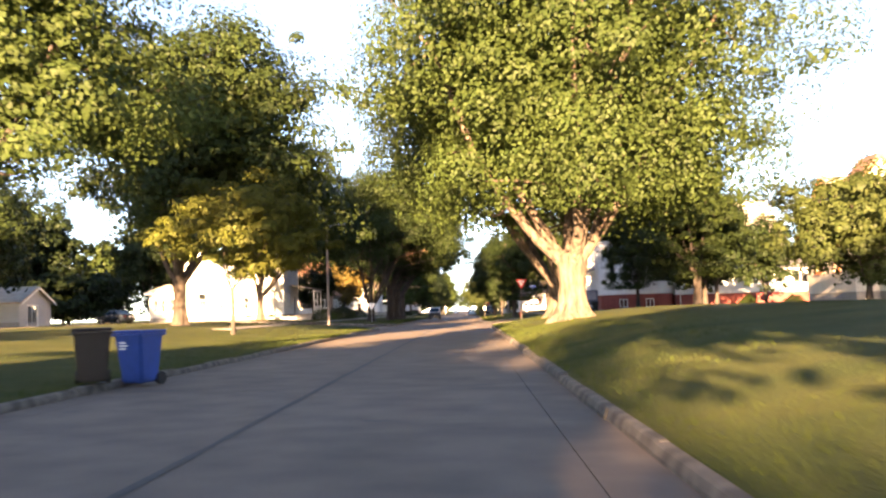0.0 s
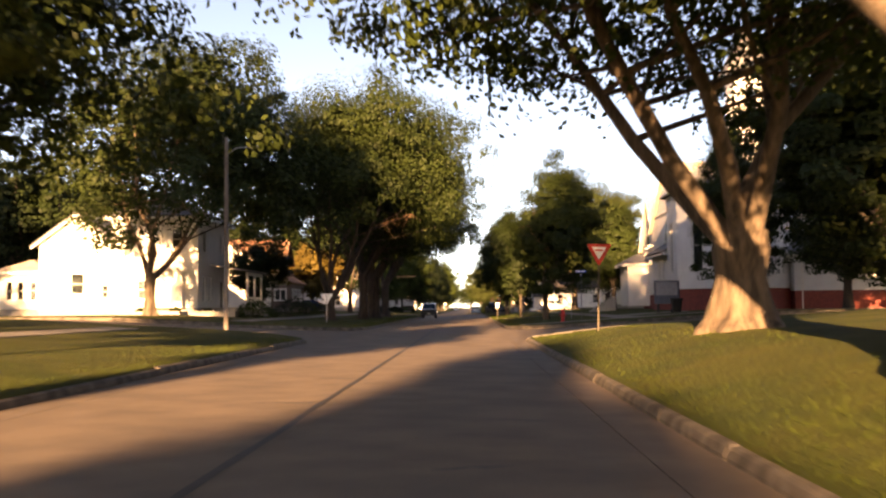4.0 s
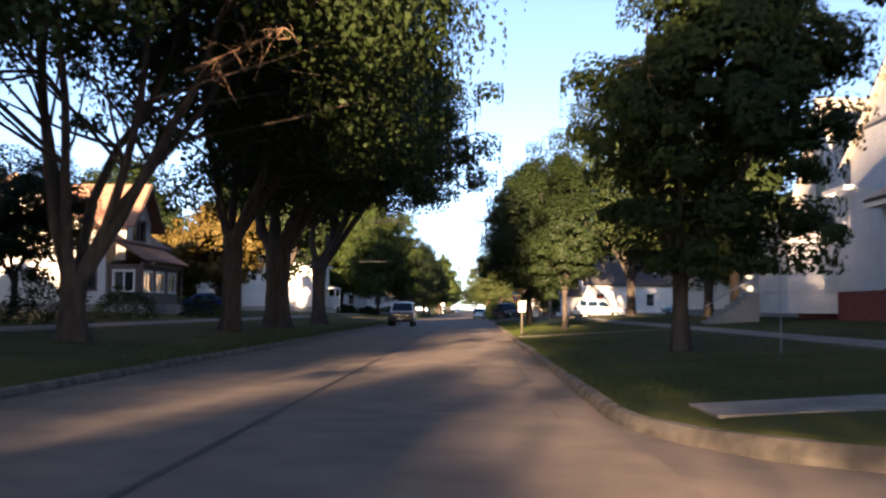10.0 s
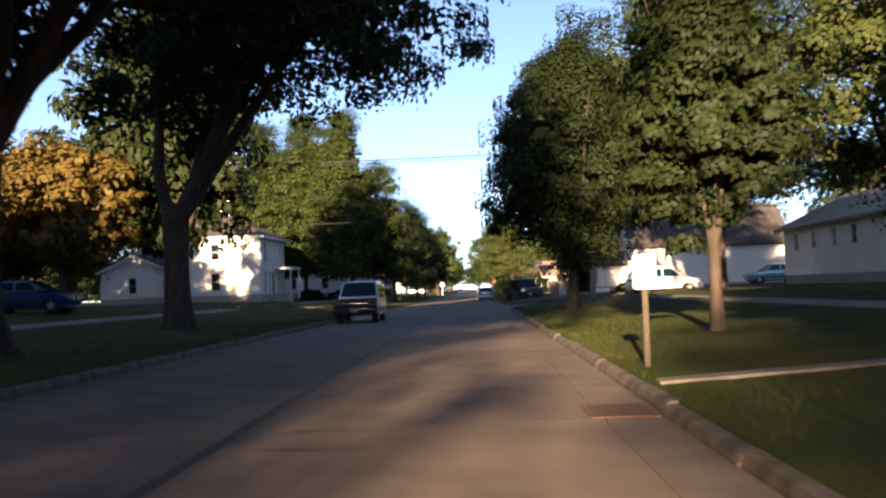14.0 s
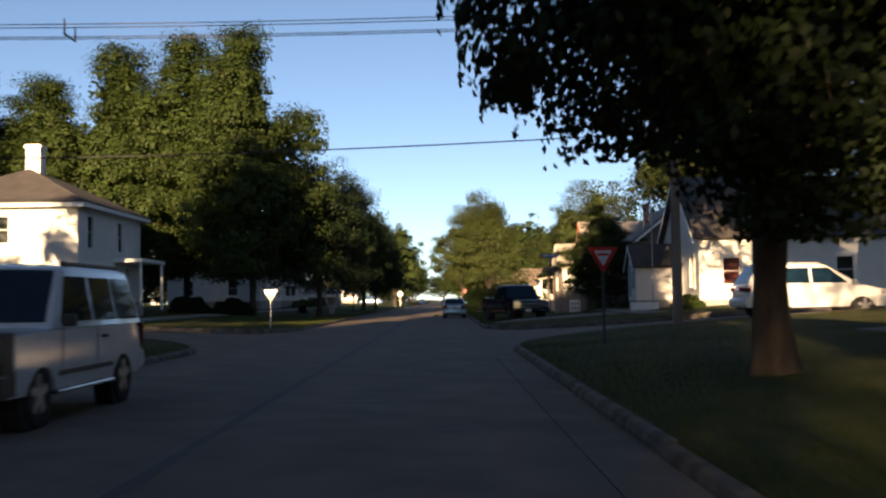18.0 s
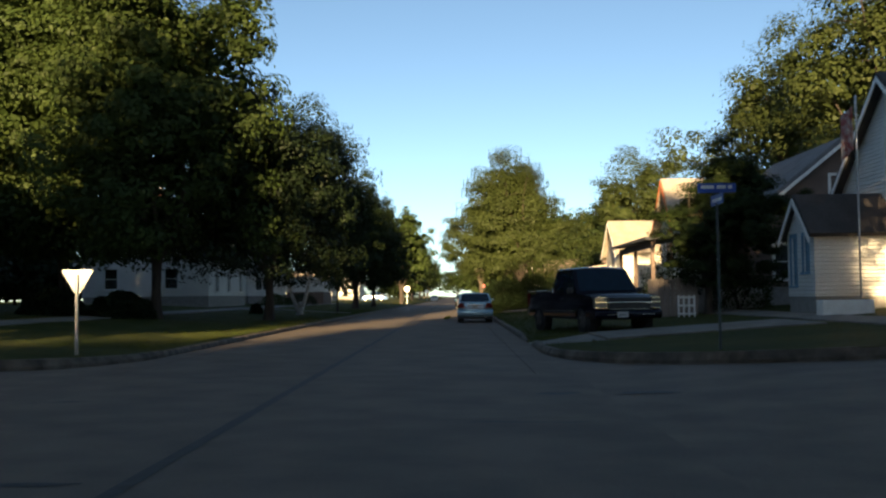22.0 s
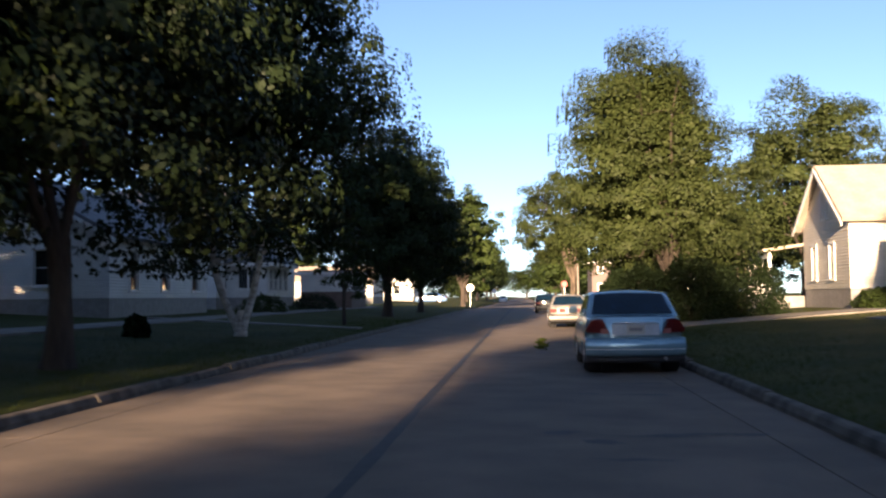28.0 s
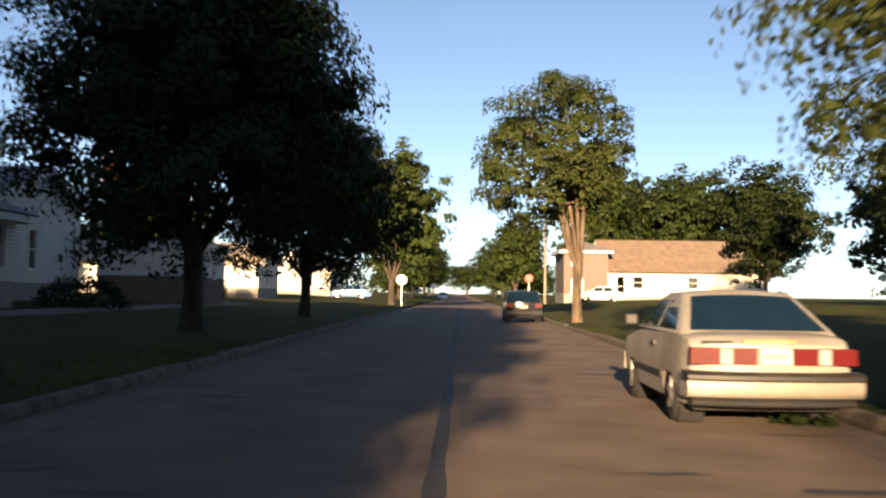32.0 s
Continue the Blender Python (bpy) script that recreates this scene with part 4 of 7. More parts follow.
volume(h, 27.0, 33.4, 58, 60.5, 1.2, 6.6, 'y', 4.2, WHITE, ROOF_T, TRIM, {'S': [(1.4, 2.3, 3, 4.6), (4.0, 4.9, 3, 4.6)]}, over=.4)
window(h, pose(27.0, 58, 6.6), 2.75, 3.65, .4, 1.8, TRIM)
volume(h, 25.6, 40, 60.52, 69, 1.2, 5.8, 'x', 3.2, CREAM, ROOF_T, TRIM_O, {'S': [(.3, 1.0, 3, 4.6), (9, 10, 3, 4.6)], 'W': [(1.8, 2.8, 3, 4.6), (5, 6, 3, 4.6)]}, over=.4)
volume(h, 25.8, 28.2, 59.6, 62, 5.4, 8.2, 'y', 1.5, CREAM, ROOF_R, TRIM_O, {'S': [(.3, .9, 6.6, 7.8)]}, base=CREAM, base_top=5.4, over=.35)
h = thing("garage", O, "low pale grey garage at the far edge of the lawn", "garage")
volume(h, -58, -44, 104, 112, Z, 3.6, 'x', 1.6, GREY, ROOF_T, TRIM, {'E': [(2, 4.5, 1.05, 3.2, "double")]})
h = thing("shed", O, "long low sunlit white building beyond the lawn", "building")
volume(h, -30, -14.5, 318, 326, Z, 3.4, 'x', 1.4, WHITE, ROOF_T, TRIM, {'E': [(3, 4, 1.8, 3.0)]})
h = thing("house", O, "small white house far down the street", "house")
volume(h, -24, -15, 330 + 32, 372, Z, 3.8, 'y', 2.2, WHITE, ROOF_G, TRIM, {'S': [(2, 3, 1.9, 3.2), (6, 7, 1.9, 3.2)]})

# ---- church ----
h = thing("church", O, "white clapboard church with gables, round apse and red brick base", "church")


def ring(cx, cy, r, n, a0):
    return [(cx + r * math.cos(a0 + k * math.tau / n), cy + r * math.sin(a0 + k * math.tau / n)) for k in range(n)]


apse = ring(21.6, 115.5, 4.6, 8, math.pi / 8)
part("brick_base", (lambda bm: (tube(bm, [Vector((21.6, 115.5, 0)), Vector((21.6, 115.5, 2.5))], [4.5, 4.5], 8), bm)[1])(bmesh.new()), BRICK, h, "red brick basement")
for k in range(8):
    p, q = Vector((*apse[k], 0)), Vector((*apse[(k + 1) % 8], 0))
    d = q - p
    ang = math.degrees(math.atan2(d.y, d.x))
    mid = (p + q) / 2 - Vector((21.6, 115.5, 0))
    L = d.length
    m = Matrix.Translation((p.x, p.y, 2.5)) @ pose(0, 0, 0, 0, 0, ang)
    # outer face looks away from the middle
    ws = [] if mid.y > 2 or mid.x > 2 else [(L / 2 - .42, L / 2 + .42, 1.3, 5.0)]
    ob = part("apse_wall", wall_mesh(L, 7.3, ws), CHWHITE, h)
    ob.matrix_basis = m
    for w_ in ws:
        window(h, m, *w_, TRIM)
bm = bmesh.new()
rim = ring(21.6, 115.5, 5.1, 8, math.pi / 8)
top = bm.verts.new((21.6, 116.4, 13.3))
vs = [bm.verts.new((x, y, 9.7)) for x, y in rim]
lo = [bm.verts.new((x, y, 9.55)) for x, y in rim]
for k in range(8):
    j = (k + 1) % 8
    bm.faces.new((vs[k], vs[j], top))
    bm.faces.new((lo[k], lo[j], vs[j], vs[k]))
bm.faces.new(lo[::-1])
part("apse_roof", bm, ROOF_G, h)
for k in range(8):
    p, q = rim[k], rim[(k + 1) % 8]
    part("eaves_board", rod((*p, 9.62), (*q, 9.62), .1, sides=4), TRIM, h)
# nave with its gable to the street
volume(h, 19.4, 40, 119.6, 135.0, Z, 8.3, 'x', 5.4, CHWHITE, ROOF_T, TRIM,
       {'W': [(10.9, 11.7, 3.1, 5.1), (12.2, 13.0, 3.1, 5.1), (6.0, 6.6, 3.0, 5.1)]}, base=BRICK, base_top=2.3, over=.3)
g = [(-1.35, 0), (1.35, 0), (1.35, 1.5), (1.15, 2.2), (.7, 2.8), (0, 3.3), (-.7, 2.8), (-1.15, 2.2), (-1.35, 1.5)]
m = pose(19.4, 127.3, 5.5, 0, 0, -90)
gw = part("gothic_window", plate([(x * 1.1, z * 1.07 - .1) for x, z in g], -.06, -.004), TRIM, h, "white pointed-arch window frame")
gw.matrix_basis = m
part("pane", plate([(x * .92, z * .92 + .08) for x, z in g], -.075, -.062), mat("leaded_glass", (0.24, 0.33, 0.36), .12, spec=.7), gw)
for u in (-.45, .45):
    part("mullion", B((u - .04, u + .04, -.1, -.076, .1, 2.7)), TRIM, gw)
part("mullion", B((-1.2, 1.2, -.098, -.077, 1.35, 1.45)), TRIM, gw)
part("gable_louvre", B((19.34, 19.398, 126.9, 127.7, 10.3, 11.6)), TRIM, h)
part("gable_band", B((19.33, 19.397, 119.6, 135.0, 9.35, 9.5)), GREY, h)
# lean-to with two windows under the arch
volume(h, 18.2, 19.38, 121.2, 128.6, Z, 5.6, 'none', 0, CHWHITE, ROOF_G, TRIM, {'W': [(3.2, 3.9, 3.2, 5.0), (4.6, 5.3, 3.2, 5.0)]}, base=BRICK, base_top=2.3)
slab_roof(h, [[(17.7, 129, 5.6), (17.7, 120.8, 5.6), (19.38, 120.8, 6.6), (19.38, 129, 6.6)]], .14, ROOF_G)
# second gable and its porch
volume(h, 20.2, 36, 137.0, 145.2, Z, 7.2, 'x', 5.0, CHWHITE, ROOF_T, TRIM, {'W': [(1.4, 2.1, 5.2, 7.0), (6.2, 6.9, 5.2, 7.0)]}, base=BRICK, base_top=2.3, over=.3)
gw = part("gothic_window", plate([(x * .7, z * .9 - .1) for x, z in g], -.06, -.004), TRIM, h)
gw.matrix_basis = pose(20.2, 141.1, 7.0, 0, 0, -90)
part("pane", plate([(x * .55, z * .75 + .08) for x, z in g], -.075, -.062), MATS["leaded_glass"], gw)
volume(h, 17.6, 20.18, 138.4, 143.4, 2.3, 5.4, 'hip', .9, CHWHITE, ROOF_G, TRIM, {}, base=CHWHITE, base_h=.05)
volume(h, 19.41, 21, 135.01, 136.98, Z, 7.0, 'none', 0, CHWHITE, ROOF_G, TRIM, {'W': [(.3, .8, 5.2, 6.6), (1.1, 1.6, 5.2, 6.6)]}, base=BRICK, base_top=2.3)
for k in range(8):
    part("entry_step", B((16.2 - k * .3, 16.5 - k * .3, 139.4, 141.4, .5, 2.3 - k * .2), bevel=.006), STONE, h)
part("step_rail", rod((16.3, 139.4, 3.1), (13.9, 139.4, 1.6), .03), STEEL, h)
# belfry
volume(h, 23.4, 26.2, 119.7, 122.5, 8.0, 20.0, 'hip', 4.0, CHWHITE, ROOF_G, TRIM, {'W': [(.9, 1.9, 15.8, 18.6)], 'S': [(.9, 1.9, 15.8, 18.6)]}, base=CHWHITE, base_h=.1)
part("belfry_band", B((23.3, 26.3, 119.6, 122.6, 15.2, 15.4), bevel=.02), TRIM, h)
# low wing towards the side street
volume(h, 25.5, 50, 112.5, 119.5, Z, 5.1, 'x', 1.6, CHWHITE, ROOF_G, TRIM, {'S': [(3, 4.6, 3.2, 4.3, "double"), (8, 9.6, 3.2, 4.3, "double"), (13, 14.6, 3.2, 4.3, "double"), (19, 20.6, 3.2, 4.3, "double")]}, base=BRICK, base_top=2.3)
for x in (19.6, 22.4):
    m = pose(x - .45, 110.96 if x > 22 else 111.35, 1.1, 0, 0, 0)
    w = part("basement_window", B((0, .9, -.05, .0, 0, .08), (0, .9, -.05, 0, .82, .9), (0, .08, -.05, 0, .08, .82), (.82, .9, -.05, 0, .08, .82), (.41, .49, -.05, 0, .08, .82)), TRIM, h)
    w.matrix_basis = m
    part("pane", B((.08, .82, -.03, -.02, .08, .82)), PANE, w)
part("downpipe", rod((26.0, 112.4, 4.9), (26.0, 112.4, 1.0), .05), TRIM, h)

# ---- trees ----


def bend(p, q, n, amount, rng):
    pts = []
    off = Vector(rng.normal(size=3)) * amount
    for k in range(n + 1):
        t = k / n
        pts.append(p.lerp(q, t) + off * math.sin(t * math.pi) + Vector(rng.normal(size=3)) * amount * .18 * (0 < k < n))
    return pts


def tree(label, x, y, height, radius, base, trunk_r, fork, leaf, bark, leaves=16000, size=.24, stems=5, shape="round", seed=1, lobes=.28, clumps=260, flare=1.5, spread=.75, lean=(0, 0), squash=1.0, yaw=0.0, name="tree", hollow=0.0, deep_n=9, clump=1.0, skirt=0.0, flat=.6, stout=0.0, gap=None, hang=0):
    """Trunk with root flare, limbs with their twigs, and a crown of many leaves in clumps with gaps between them."""
    rng = np.random.default_rng(seed)
    leaves, size, clumps = int(leaves * .8), size * 1.08, int(clumps * .76)
    root = thing(name, pose(x, y, rise(x, y) - .03, 0, 0, yaw), label, "tree")
    top = Vector((0, 0, fork))
    bm = bmesh.new()
    big = trunk_r > .3
    off = Vector(rng.normal(size=3)) * .03
    lv = np.array([-.3, 0, .25, .8, fork * .5, fork - trunk_r * .9, fork - trunk_r * .2, fork + trunk_r * .25])
    wid = np.array([flare * 1.1, flare, 1 + (flare - 1) * .45, 1.05, .95, 1.08, .98, .55]) * trunk_r
    lv = np.maximum.accumulate(lv + np.arange(8) * 1e-4)
    zz = np.unique(np.concatenate([lv, np.linspace(-.3, fork + trunk_r * .25, 24)])) if big else lv
    tube(bm, [Vector((off.x * math.sin(max(0, z_) / fork * math.pi), off.y * math.sin(max(0, z_) / fork * math.pi), z_)) for z_ in zz], list(np.interp(zz, lv, wid)), 56 if big else 14)
    for v in bm.verts:
        a = math.atan2(v.co.y, v.co.x)
        k = max(0, 1 - v.co.z / 1.5)
        f = 1 + .16 * k * math.sin(a * 5 + seed) + .06 * noise.noise((v.co.x * 3, v.co.y * 3, v.co.z * 1.2 + seed))
        if big:          # furrowed bark
            f += .055 * (abs(math.sin(a * 9 + 2.2 * noise.noise((math.cos(a) * 2, math.sin(a) * 2, v.co.z * .8 + seed)))) - .5) + .05 * noise.noise((math.cos(a) * 7, math.sin(a) * 7, v.co.z * 1.7))
        v.co.x *= f
        v.co.y *= f
    part("trunk", bm, bark, root, smooth=True)
    cz = (base + height) / 2
    hz = (height - base) / 2
    n = clumps
    d = rng.normal(size=(n, 3))
    d /= np.linalg.norm(d, axis=1)[:, None]
    rr = rng.uniform(.45, 1, n) ** .5
    for i in range(n):
        rr[i] *= 1 + lobes * noise.noise((d[i][0] * 1.7 + seed * 3.1, d[i][1] * 1.7, d[i][2] * 1.7)) * 1.6
    jut = (rng.uniform(size=n) < .2) & (np.abs(d[:, 2]) < .7)          # sprays that stand out of the outline
    rr = np.where(jut, rr * rng.uniform(1.03, 1.15, n), rr)
    full = np.where(jut, rng.uniform(.35, .7, n), rng.uniform(.6, 1.25, n))
    c = d * rr[:, None]
    if shape == "cone":
        u = (c[:, 2] + 1) / 2
        w = np.clip(1.05 - u * .85, .12, 1)
        w = w * np.clip(u * 6, .72, 1)
    elif shape == "egg":
        u = (c[:, 2] + 1) / 2
        w = 1.12 - .45 * np.clip(u - .25, 0, 1) * 1.3
    elif shape == "vase":
        u = (c[:, 2] + 1) / 2
        w = .62 + .5 * np.clip(u * 1.5, 0, 1)
    elif shape == "dome":
        w = np.where(c[:, 2] < .1, np.minimum(1 / np.sqrt(np.maximum(.2, 1 - np.clip(c[:, 2], -1, 1) ** 2)), 1.7), 1.0)
    elif shape == "plumes":      # several pointed tops of unlike height, standing together
        k = 9
        ang, off = rng.uniform(0, math.tau, k), rng.uniform(.1, .78, k)
        tops, wide = rng.uniform(.5, 1.0, k), rng.uniform(.3, .46, k)
        tops = np.clip(1.06 - .44 * off + rng.uniform(-.14, .05, k), .5, .97)
        tops[0], off[0] = 1.0, .12
        which = rng.choice(k, n, p=tops / tops.sum())
        u = rng.uniform(0, 1, n) ** .85
        prof = np.where(u < .3, .55 + 1.5 * u, 1.0 - (u - .3) ** 1.3 * 1.18) * rng.uniform(.55, 1.12, n)
        q = rng.uniform(0, math.tau, n)
        c[:, 0] = np.cos(ang[which]) * off[which] + np.cos(q) * prof * wide[which] * 1.15
        c[:, 1] = np.sin(ang[which]) * off[which] + np.sin(q) * prof * wide[which] * 1.15
        c[:, 2] = u * 2 * tops[which] - 1
        w = np.ones(n)
    else:
        w = np.ones(n)
    c = np.stack([c[:, 0] * w * radius + lean[0], c[:, 1] * w * radius + lean[1], c[:, 2] * hz * squash + cz], 1)
    if skirt:        # the crown lifts towards its rim
        keep_c = c[:, 2] > base + skirt * np.maximum(0, np.hypot(c[:, 0], c[:, 1]) - 1.8)
        c, full = c[keep_c], full[keep_c]
        n = len(c)
    if gap:          # an opening between the drooping boughs and the upper crown
        keep_c = ~((c[:, 2] > gap[0]) & (c[:, 2] < gap[1]) & (c[:, 0] < -gap[2]))
        c, full = c[keep_c], full[keep_c]
        n = len(c)
    if hang:         # boughs drooping before the limbs
        hr, ha = rng.uniform(.22, .66, hang) * radius, rng.uniform(0, math.tau, hang)
        h_ = np.stack([np.cos(ha) * hr + .8, np.sin(ha) * hr, base + .5 + rng.uniform(0, 1, hang) ** .8 * 5.5 + .12 * hr], 1)
        c, full = np.concatenate([c, h_]), np.concatenate([full, rng.uniform(.6, 1.0, hang)])
        n = len(c)
    if hollow:       # open underneath, so that the limbs show
        rad = np.hypot(c[:, 0] - lean[0], c[:, 1] - lean[1]) / radius
        hgt = (c[:, 2] - base) / (height - base)
        open_in = ~((rad < .62) & (hgt < hollow * (1 - rad * .7)))
        c, full = c[open_in], full[open_in]
        n = len(c)
    for k in range(stems):
        a = k * math.tau / stems + rng.uniform(-.4, .4)
        r = radius * rng.uniform(.35, spread)
        tip = Vector((math.cos(a) * r + lean[0], math.sin(a) * r + lean[1], base + (height - base) * rng.uniform(.5, .85)))
        st = top + Vector((math.cos(a), math.sin(a), 0)) * trunk_r * .45 - Vector((0, 0, trunk_r * .9))
        if shape == "vase":
            mid = st.lerp(tip, .45) + Vector((0, 0, .12 * height)) - Vector((math.cos(a), math.sin(a), 0)) * r * .18
        else:
            mid = st.lerp(tip, .4) + Vector((math.cos(a), math.sin(a), .2)) * r * .1
        path = bend(st, mid, 3, .12 * radius * .3, rng)[:-1] + bend(mid, tip, 4, .12 * radius * .3, rng)
        r0 = trunk_r * (stout or (.52 if stems > 3 else .75))
        radii = [max(.02, r0 * (1 - .88 * i / (len(path) - 1))) for i in range(len(path))]
        bm = bmesh.new()
        tube(bm, path, radii, 22 if big else 9)
        if big:
            bm.normal_update()
            for v in bm.verts:
                v.co += v.normal * trunk_r * .09 * (noise.noise(v.co * 5.0) + .6 * noise.noise(v.co * 13.0))
        for q in range(max(5, int(clumps / stems / 6))):
            i = rng.integers(2, len(path))
            o = path[i]
            dist = np.linalg.norm(c - np.array(o), axis=1)
            tgt = c[rng.choice(np.argsort(dist)[:max(8, n // 12)])]
            br = bend(o, Vector(tgt), 3, .06 * radius * .4, rng)
            rb = min(radii[i] * .6, trunk_r * .2)
            tube(bm, br, [rb, rb * .7, rb * .45, rb * .2], 5, cap=False)
        part("limb", bm, bark, root, smooth=True)
    per = leaves // clumps
    rc = (radius * .095 + .12) * clump
    pts = np.repeat(c, per, 0)
    g = np.clip(rng.normal(size=pts.shape), -1.25, 1.25) * np.array([rc, rc, rc * flat])
    pts = pts + g * np.repeat(full, per)[:, None]
    pts[:, 2] -= .12 * rc * (g[:, 0] ** 2 + g[:, 1] ** 2) / rc ** 2
    mid = np.array([lean[0], lean[1], cz])
    far = pts - mid
    far /= np.linalg.norm(far, axis=1)[:, None] + 1e-6
    out = g / rc * np.array([1, 1, 1.5]) * .75 + far * .7 + np.array([0, 0, .25])
    keep = pts[:, 2] > base * .75
    pts, out = pts[keep], out[keep]
    sz = np.full((len(pts), 1), size)
    # denser, larger sprays deep inside the crown
    deep = np.repeat(c, deep_n, 0)
    deep = mid + (deep - mid) * rng.uniform(.35, .74, (len(deep), 1)) + rng.normal(size=deep.shape) * rc * .6
    deep = deep[deep[:, 2] > base * .85]
    pts = np.concatenate([pts, deep])
    sz = np.concatenate([sz, np.full((len(deep), 1), size * 2.3)])
    out = np.concatenate([out, rng.normal(size=deep.shape) * .5 + np.array([0, 0, .3])])
    part("crown", cards("crown", pts, sz, leaf, rng, out=out), leaf, root, smooth=False)
    return root


# by the start
tree("huge old cottonwood with a thick sunlit trunk", 7.75, 49.3, 21.0, 10.8, 4.0, .66, 3.2, LEAF, BARK_L, 140000, .195, 7, "dome", 11, stout=.42, gap=(5.2, 9.9, 6.6), hang=150, clumps=760, flare=1.7, spread=.85, lean=(-.2, 0), hollow=.0, skirt=.25, deep_n=26)
tree("old broad tree forking low into four heavy limbs", 8.15, 61.7, 17.5, 9.2, 4.6, .58, 2.3, LEAF_M, BARK_L, 92000, .2, 7, "dome", 12, stout=.36, clumps=620, flare=1.6, spread=.85, lean=(-2.5, 0), hollow=.1, skirt=.42, deep_n=15)
thin = tree("slender young tree with yellow-green leaves", -9.5, 52.0, 8.8, 4.2, 2.5, .10, 2.4, LEAF_Y, BARK, 44000, .15, 5, "round", 13, clumps=170, squash=.9, deep_n=6, lean=(.9, 0), flat=.36)
dark = tree("large spreading tree with dark trunk on the lawn", -17.0, 68.6, 21.5, 8.4, 4.2, .42, 3.2, LEAF_M, BARK, 56000, .3, 6, "dome", 14, clumps=620, lean=(1.7, 0), deep_n=16)
tree("broad maple before the white house", -19.3, 106.5, 18.0, 7.7, 4.9, .34, 2.8, LEAF_M, BARK_L, 72000, .25, 6, "dome", 15, clumps=460, hollow=.3, lean=(2.4, 0), deep_n=12)
# second block
locust = tree("many-stemmed honey locust with feathery leaves", -8.7, 117.5, 19.3, 8.7, 5.6, .34, 1.9, LEAF_M, BARK, 100000, .2, 7, "dome", 16, clumps=700, spread=.66, hollow=.45, lean=(2.3, 0), deep_n=16, clump=1.1, skirt=.2)
tree("tall street tree with dark shaded trunk", -7.65, 131.6, 18.5, 7.4, 5.0, .38, 4.2, LEAF_M, BARK, 70000, .2, 5, "dome", 17, clumps=420, lean=(2.8, 0), skirt=.25, deep_n=18)
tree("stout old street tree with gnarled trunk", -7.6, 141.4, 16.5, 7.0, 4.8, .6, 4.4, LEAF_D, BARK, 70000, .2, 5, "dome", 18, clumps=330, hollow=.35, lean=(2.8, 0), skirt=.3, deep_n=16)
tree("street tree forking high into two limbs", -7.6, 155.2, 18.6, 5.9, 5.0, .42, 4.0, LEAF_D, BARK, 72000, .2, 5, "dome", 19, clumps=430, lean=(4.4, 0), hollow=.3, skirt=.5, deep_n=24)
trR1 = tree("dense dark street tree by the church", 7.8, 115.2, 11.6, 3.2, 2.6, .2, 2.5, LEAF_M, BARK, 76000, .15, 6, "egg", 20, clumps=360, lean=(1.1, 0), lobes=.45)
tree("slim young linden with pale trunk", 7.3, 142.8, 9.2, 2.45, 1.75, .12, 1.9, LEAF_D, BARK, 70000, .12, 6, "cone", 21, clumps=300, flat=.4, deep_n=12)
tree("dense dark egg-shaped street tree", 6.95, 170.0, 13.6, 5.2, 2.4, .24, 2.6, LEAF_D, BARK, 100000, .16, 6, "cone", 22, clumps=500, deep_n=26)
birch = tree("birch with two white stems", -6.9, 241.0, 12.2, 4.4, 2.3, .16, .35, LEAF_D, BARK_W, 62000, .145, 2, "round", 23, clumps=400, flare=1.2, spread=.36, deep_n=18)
# shade over this tree is painted into its leaf colour
tree("low dark street tree in deep shade", -6.4, 228.3, 11.0, 4.7, 2.1, .19, 2.3, LEAF_SHADE, BARK, 60000, .145, 6, "dome", 30, clumps=480, deep_n=26, lean=(-1.0, 0))
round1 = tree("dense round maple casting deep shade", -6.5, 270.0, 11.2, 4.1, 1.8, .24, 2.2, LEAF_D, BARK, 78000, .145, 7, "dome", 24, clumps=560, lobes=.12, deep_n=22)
maple = tree("silver maple with sunlit pale leaves beside the driveway", 7.0, 252.0, 11.4, 4.05, 2.2, .2, 1.9, LEAF_P, BARK, 150000, .105, 8, "plumes", 25, clumps=440, clump=1.3, deep_n=44, lean=(-.75, 0), flat=.4, spread=.42)
tree("thin young street tree with airy twigs", -6.25, 254.5, 6.9, 1.35, 1.5, .07, 1.5, LEAF_M, BARK, 11000, .11, 4, "egg", 51, clumps=120, lobes=.5, clump=.8, deep_n=3)
tall = tree("airy tall poplar with pale bare limbs", 5.0, 287, 10.4, 3.3, 2.8, .2, 2.4, LEAF_P, BARK_L, 40000, .15, 6, "vase", 26, clumps=260, hollow=.3, deep_n=5, lean=(-1.2, 0))
tree("large open tree behind the parked cars", 17.0, 183.5, 19, 8.8, 4.6, .38, 3.8, LEAF_M, BARK, 76000, .22, 6, "dome", 27, clumps=400, deep_n=12, hollow=.1, lean=(-1.0, 0), skirt=.15)
poplar = tree("tall poplar in a dense row behind the house", -10.2, 223.5, 19.5, 6.0, 2.7, .2, 2.6, LEAF, BARK, 90000, .2, 5, "plumes", 28, clumps=620, clump=1.0, deep_n=16, spread=.5)
willow = tree("pale willowy tree beside the low house", 18.2, 157.5, 14.5, 5.6, 2.4, .3, 2.6, LEAF_P, BARK, 60000, .19, 6, "egg", 31, clumps=360, lobes=.45, deep_n=5)
tree("small dark-leaved ornamental tree beside the bungalow", -18.0, 134.0, 7.4, 3.3, 1.9, .14, 1.6, LEAF_D, BARK, 30000, .15, 5, "round", 33, clumps=220)
tree("large dark tree on the lawn beyond the church", 17.6, 148.5, 11.5, 3.4, 2.6, .26, 2.6, LEAF_M, BARK, 44000, .19, 6, "egg", 34, clumps=320)
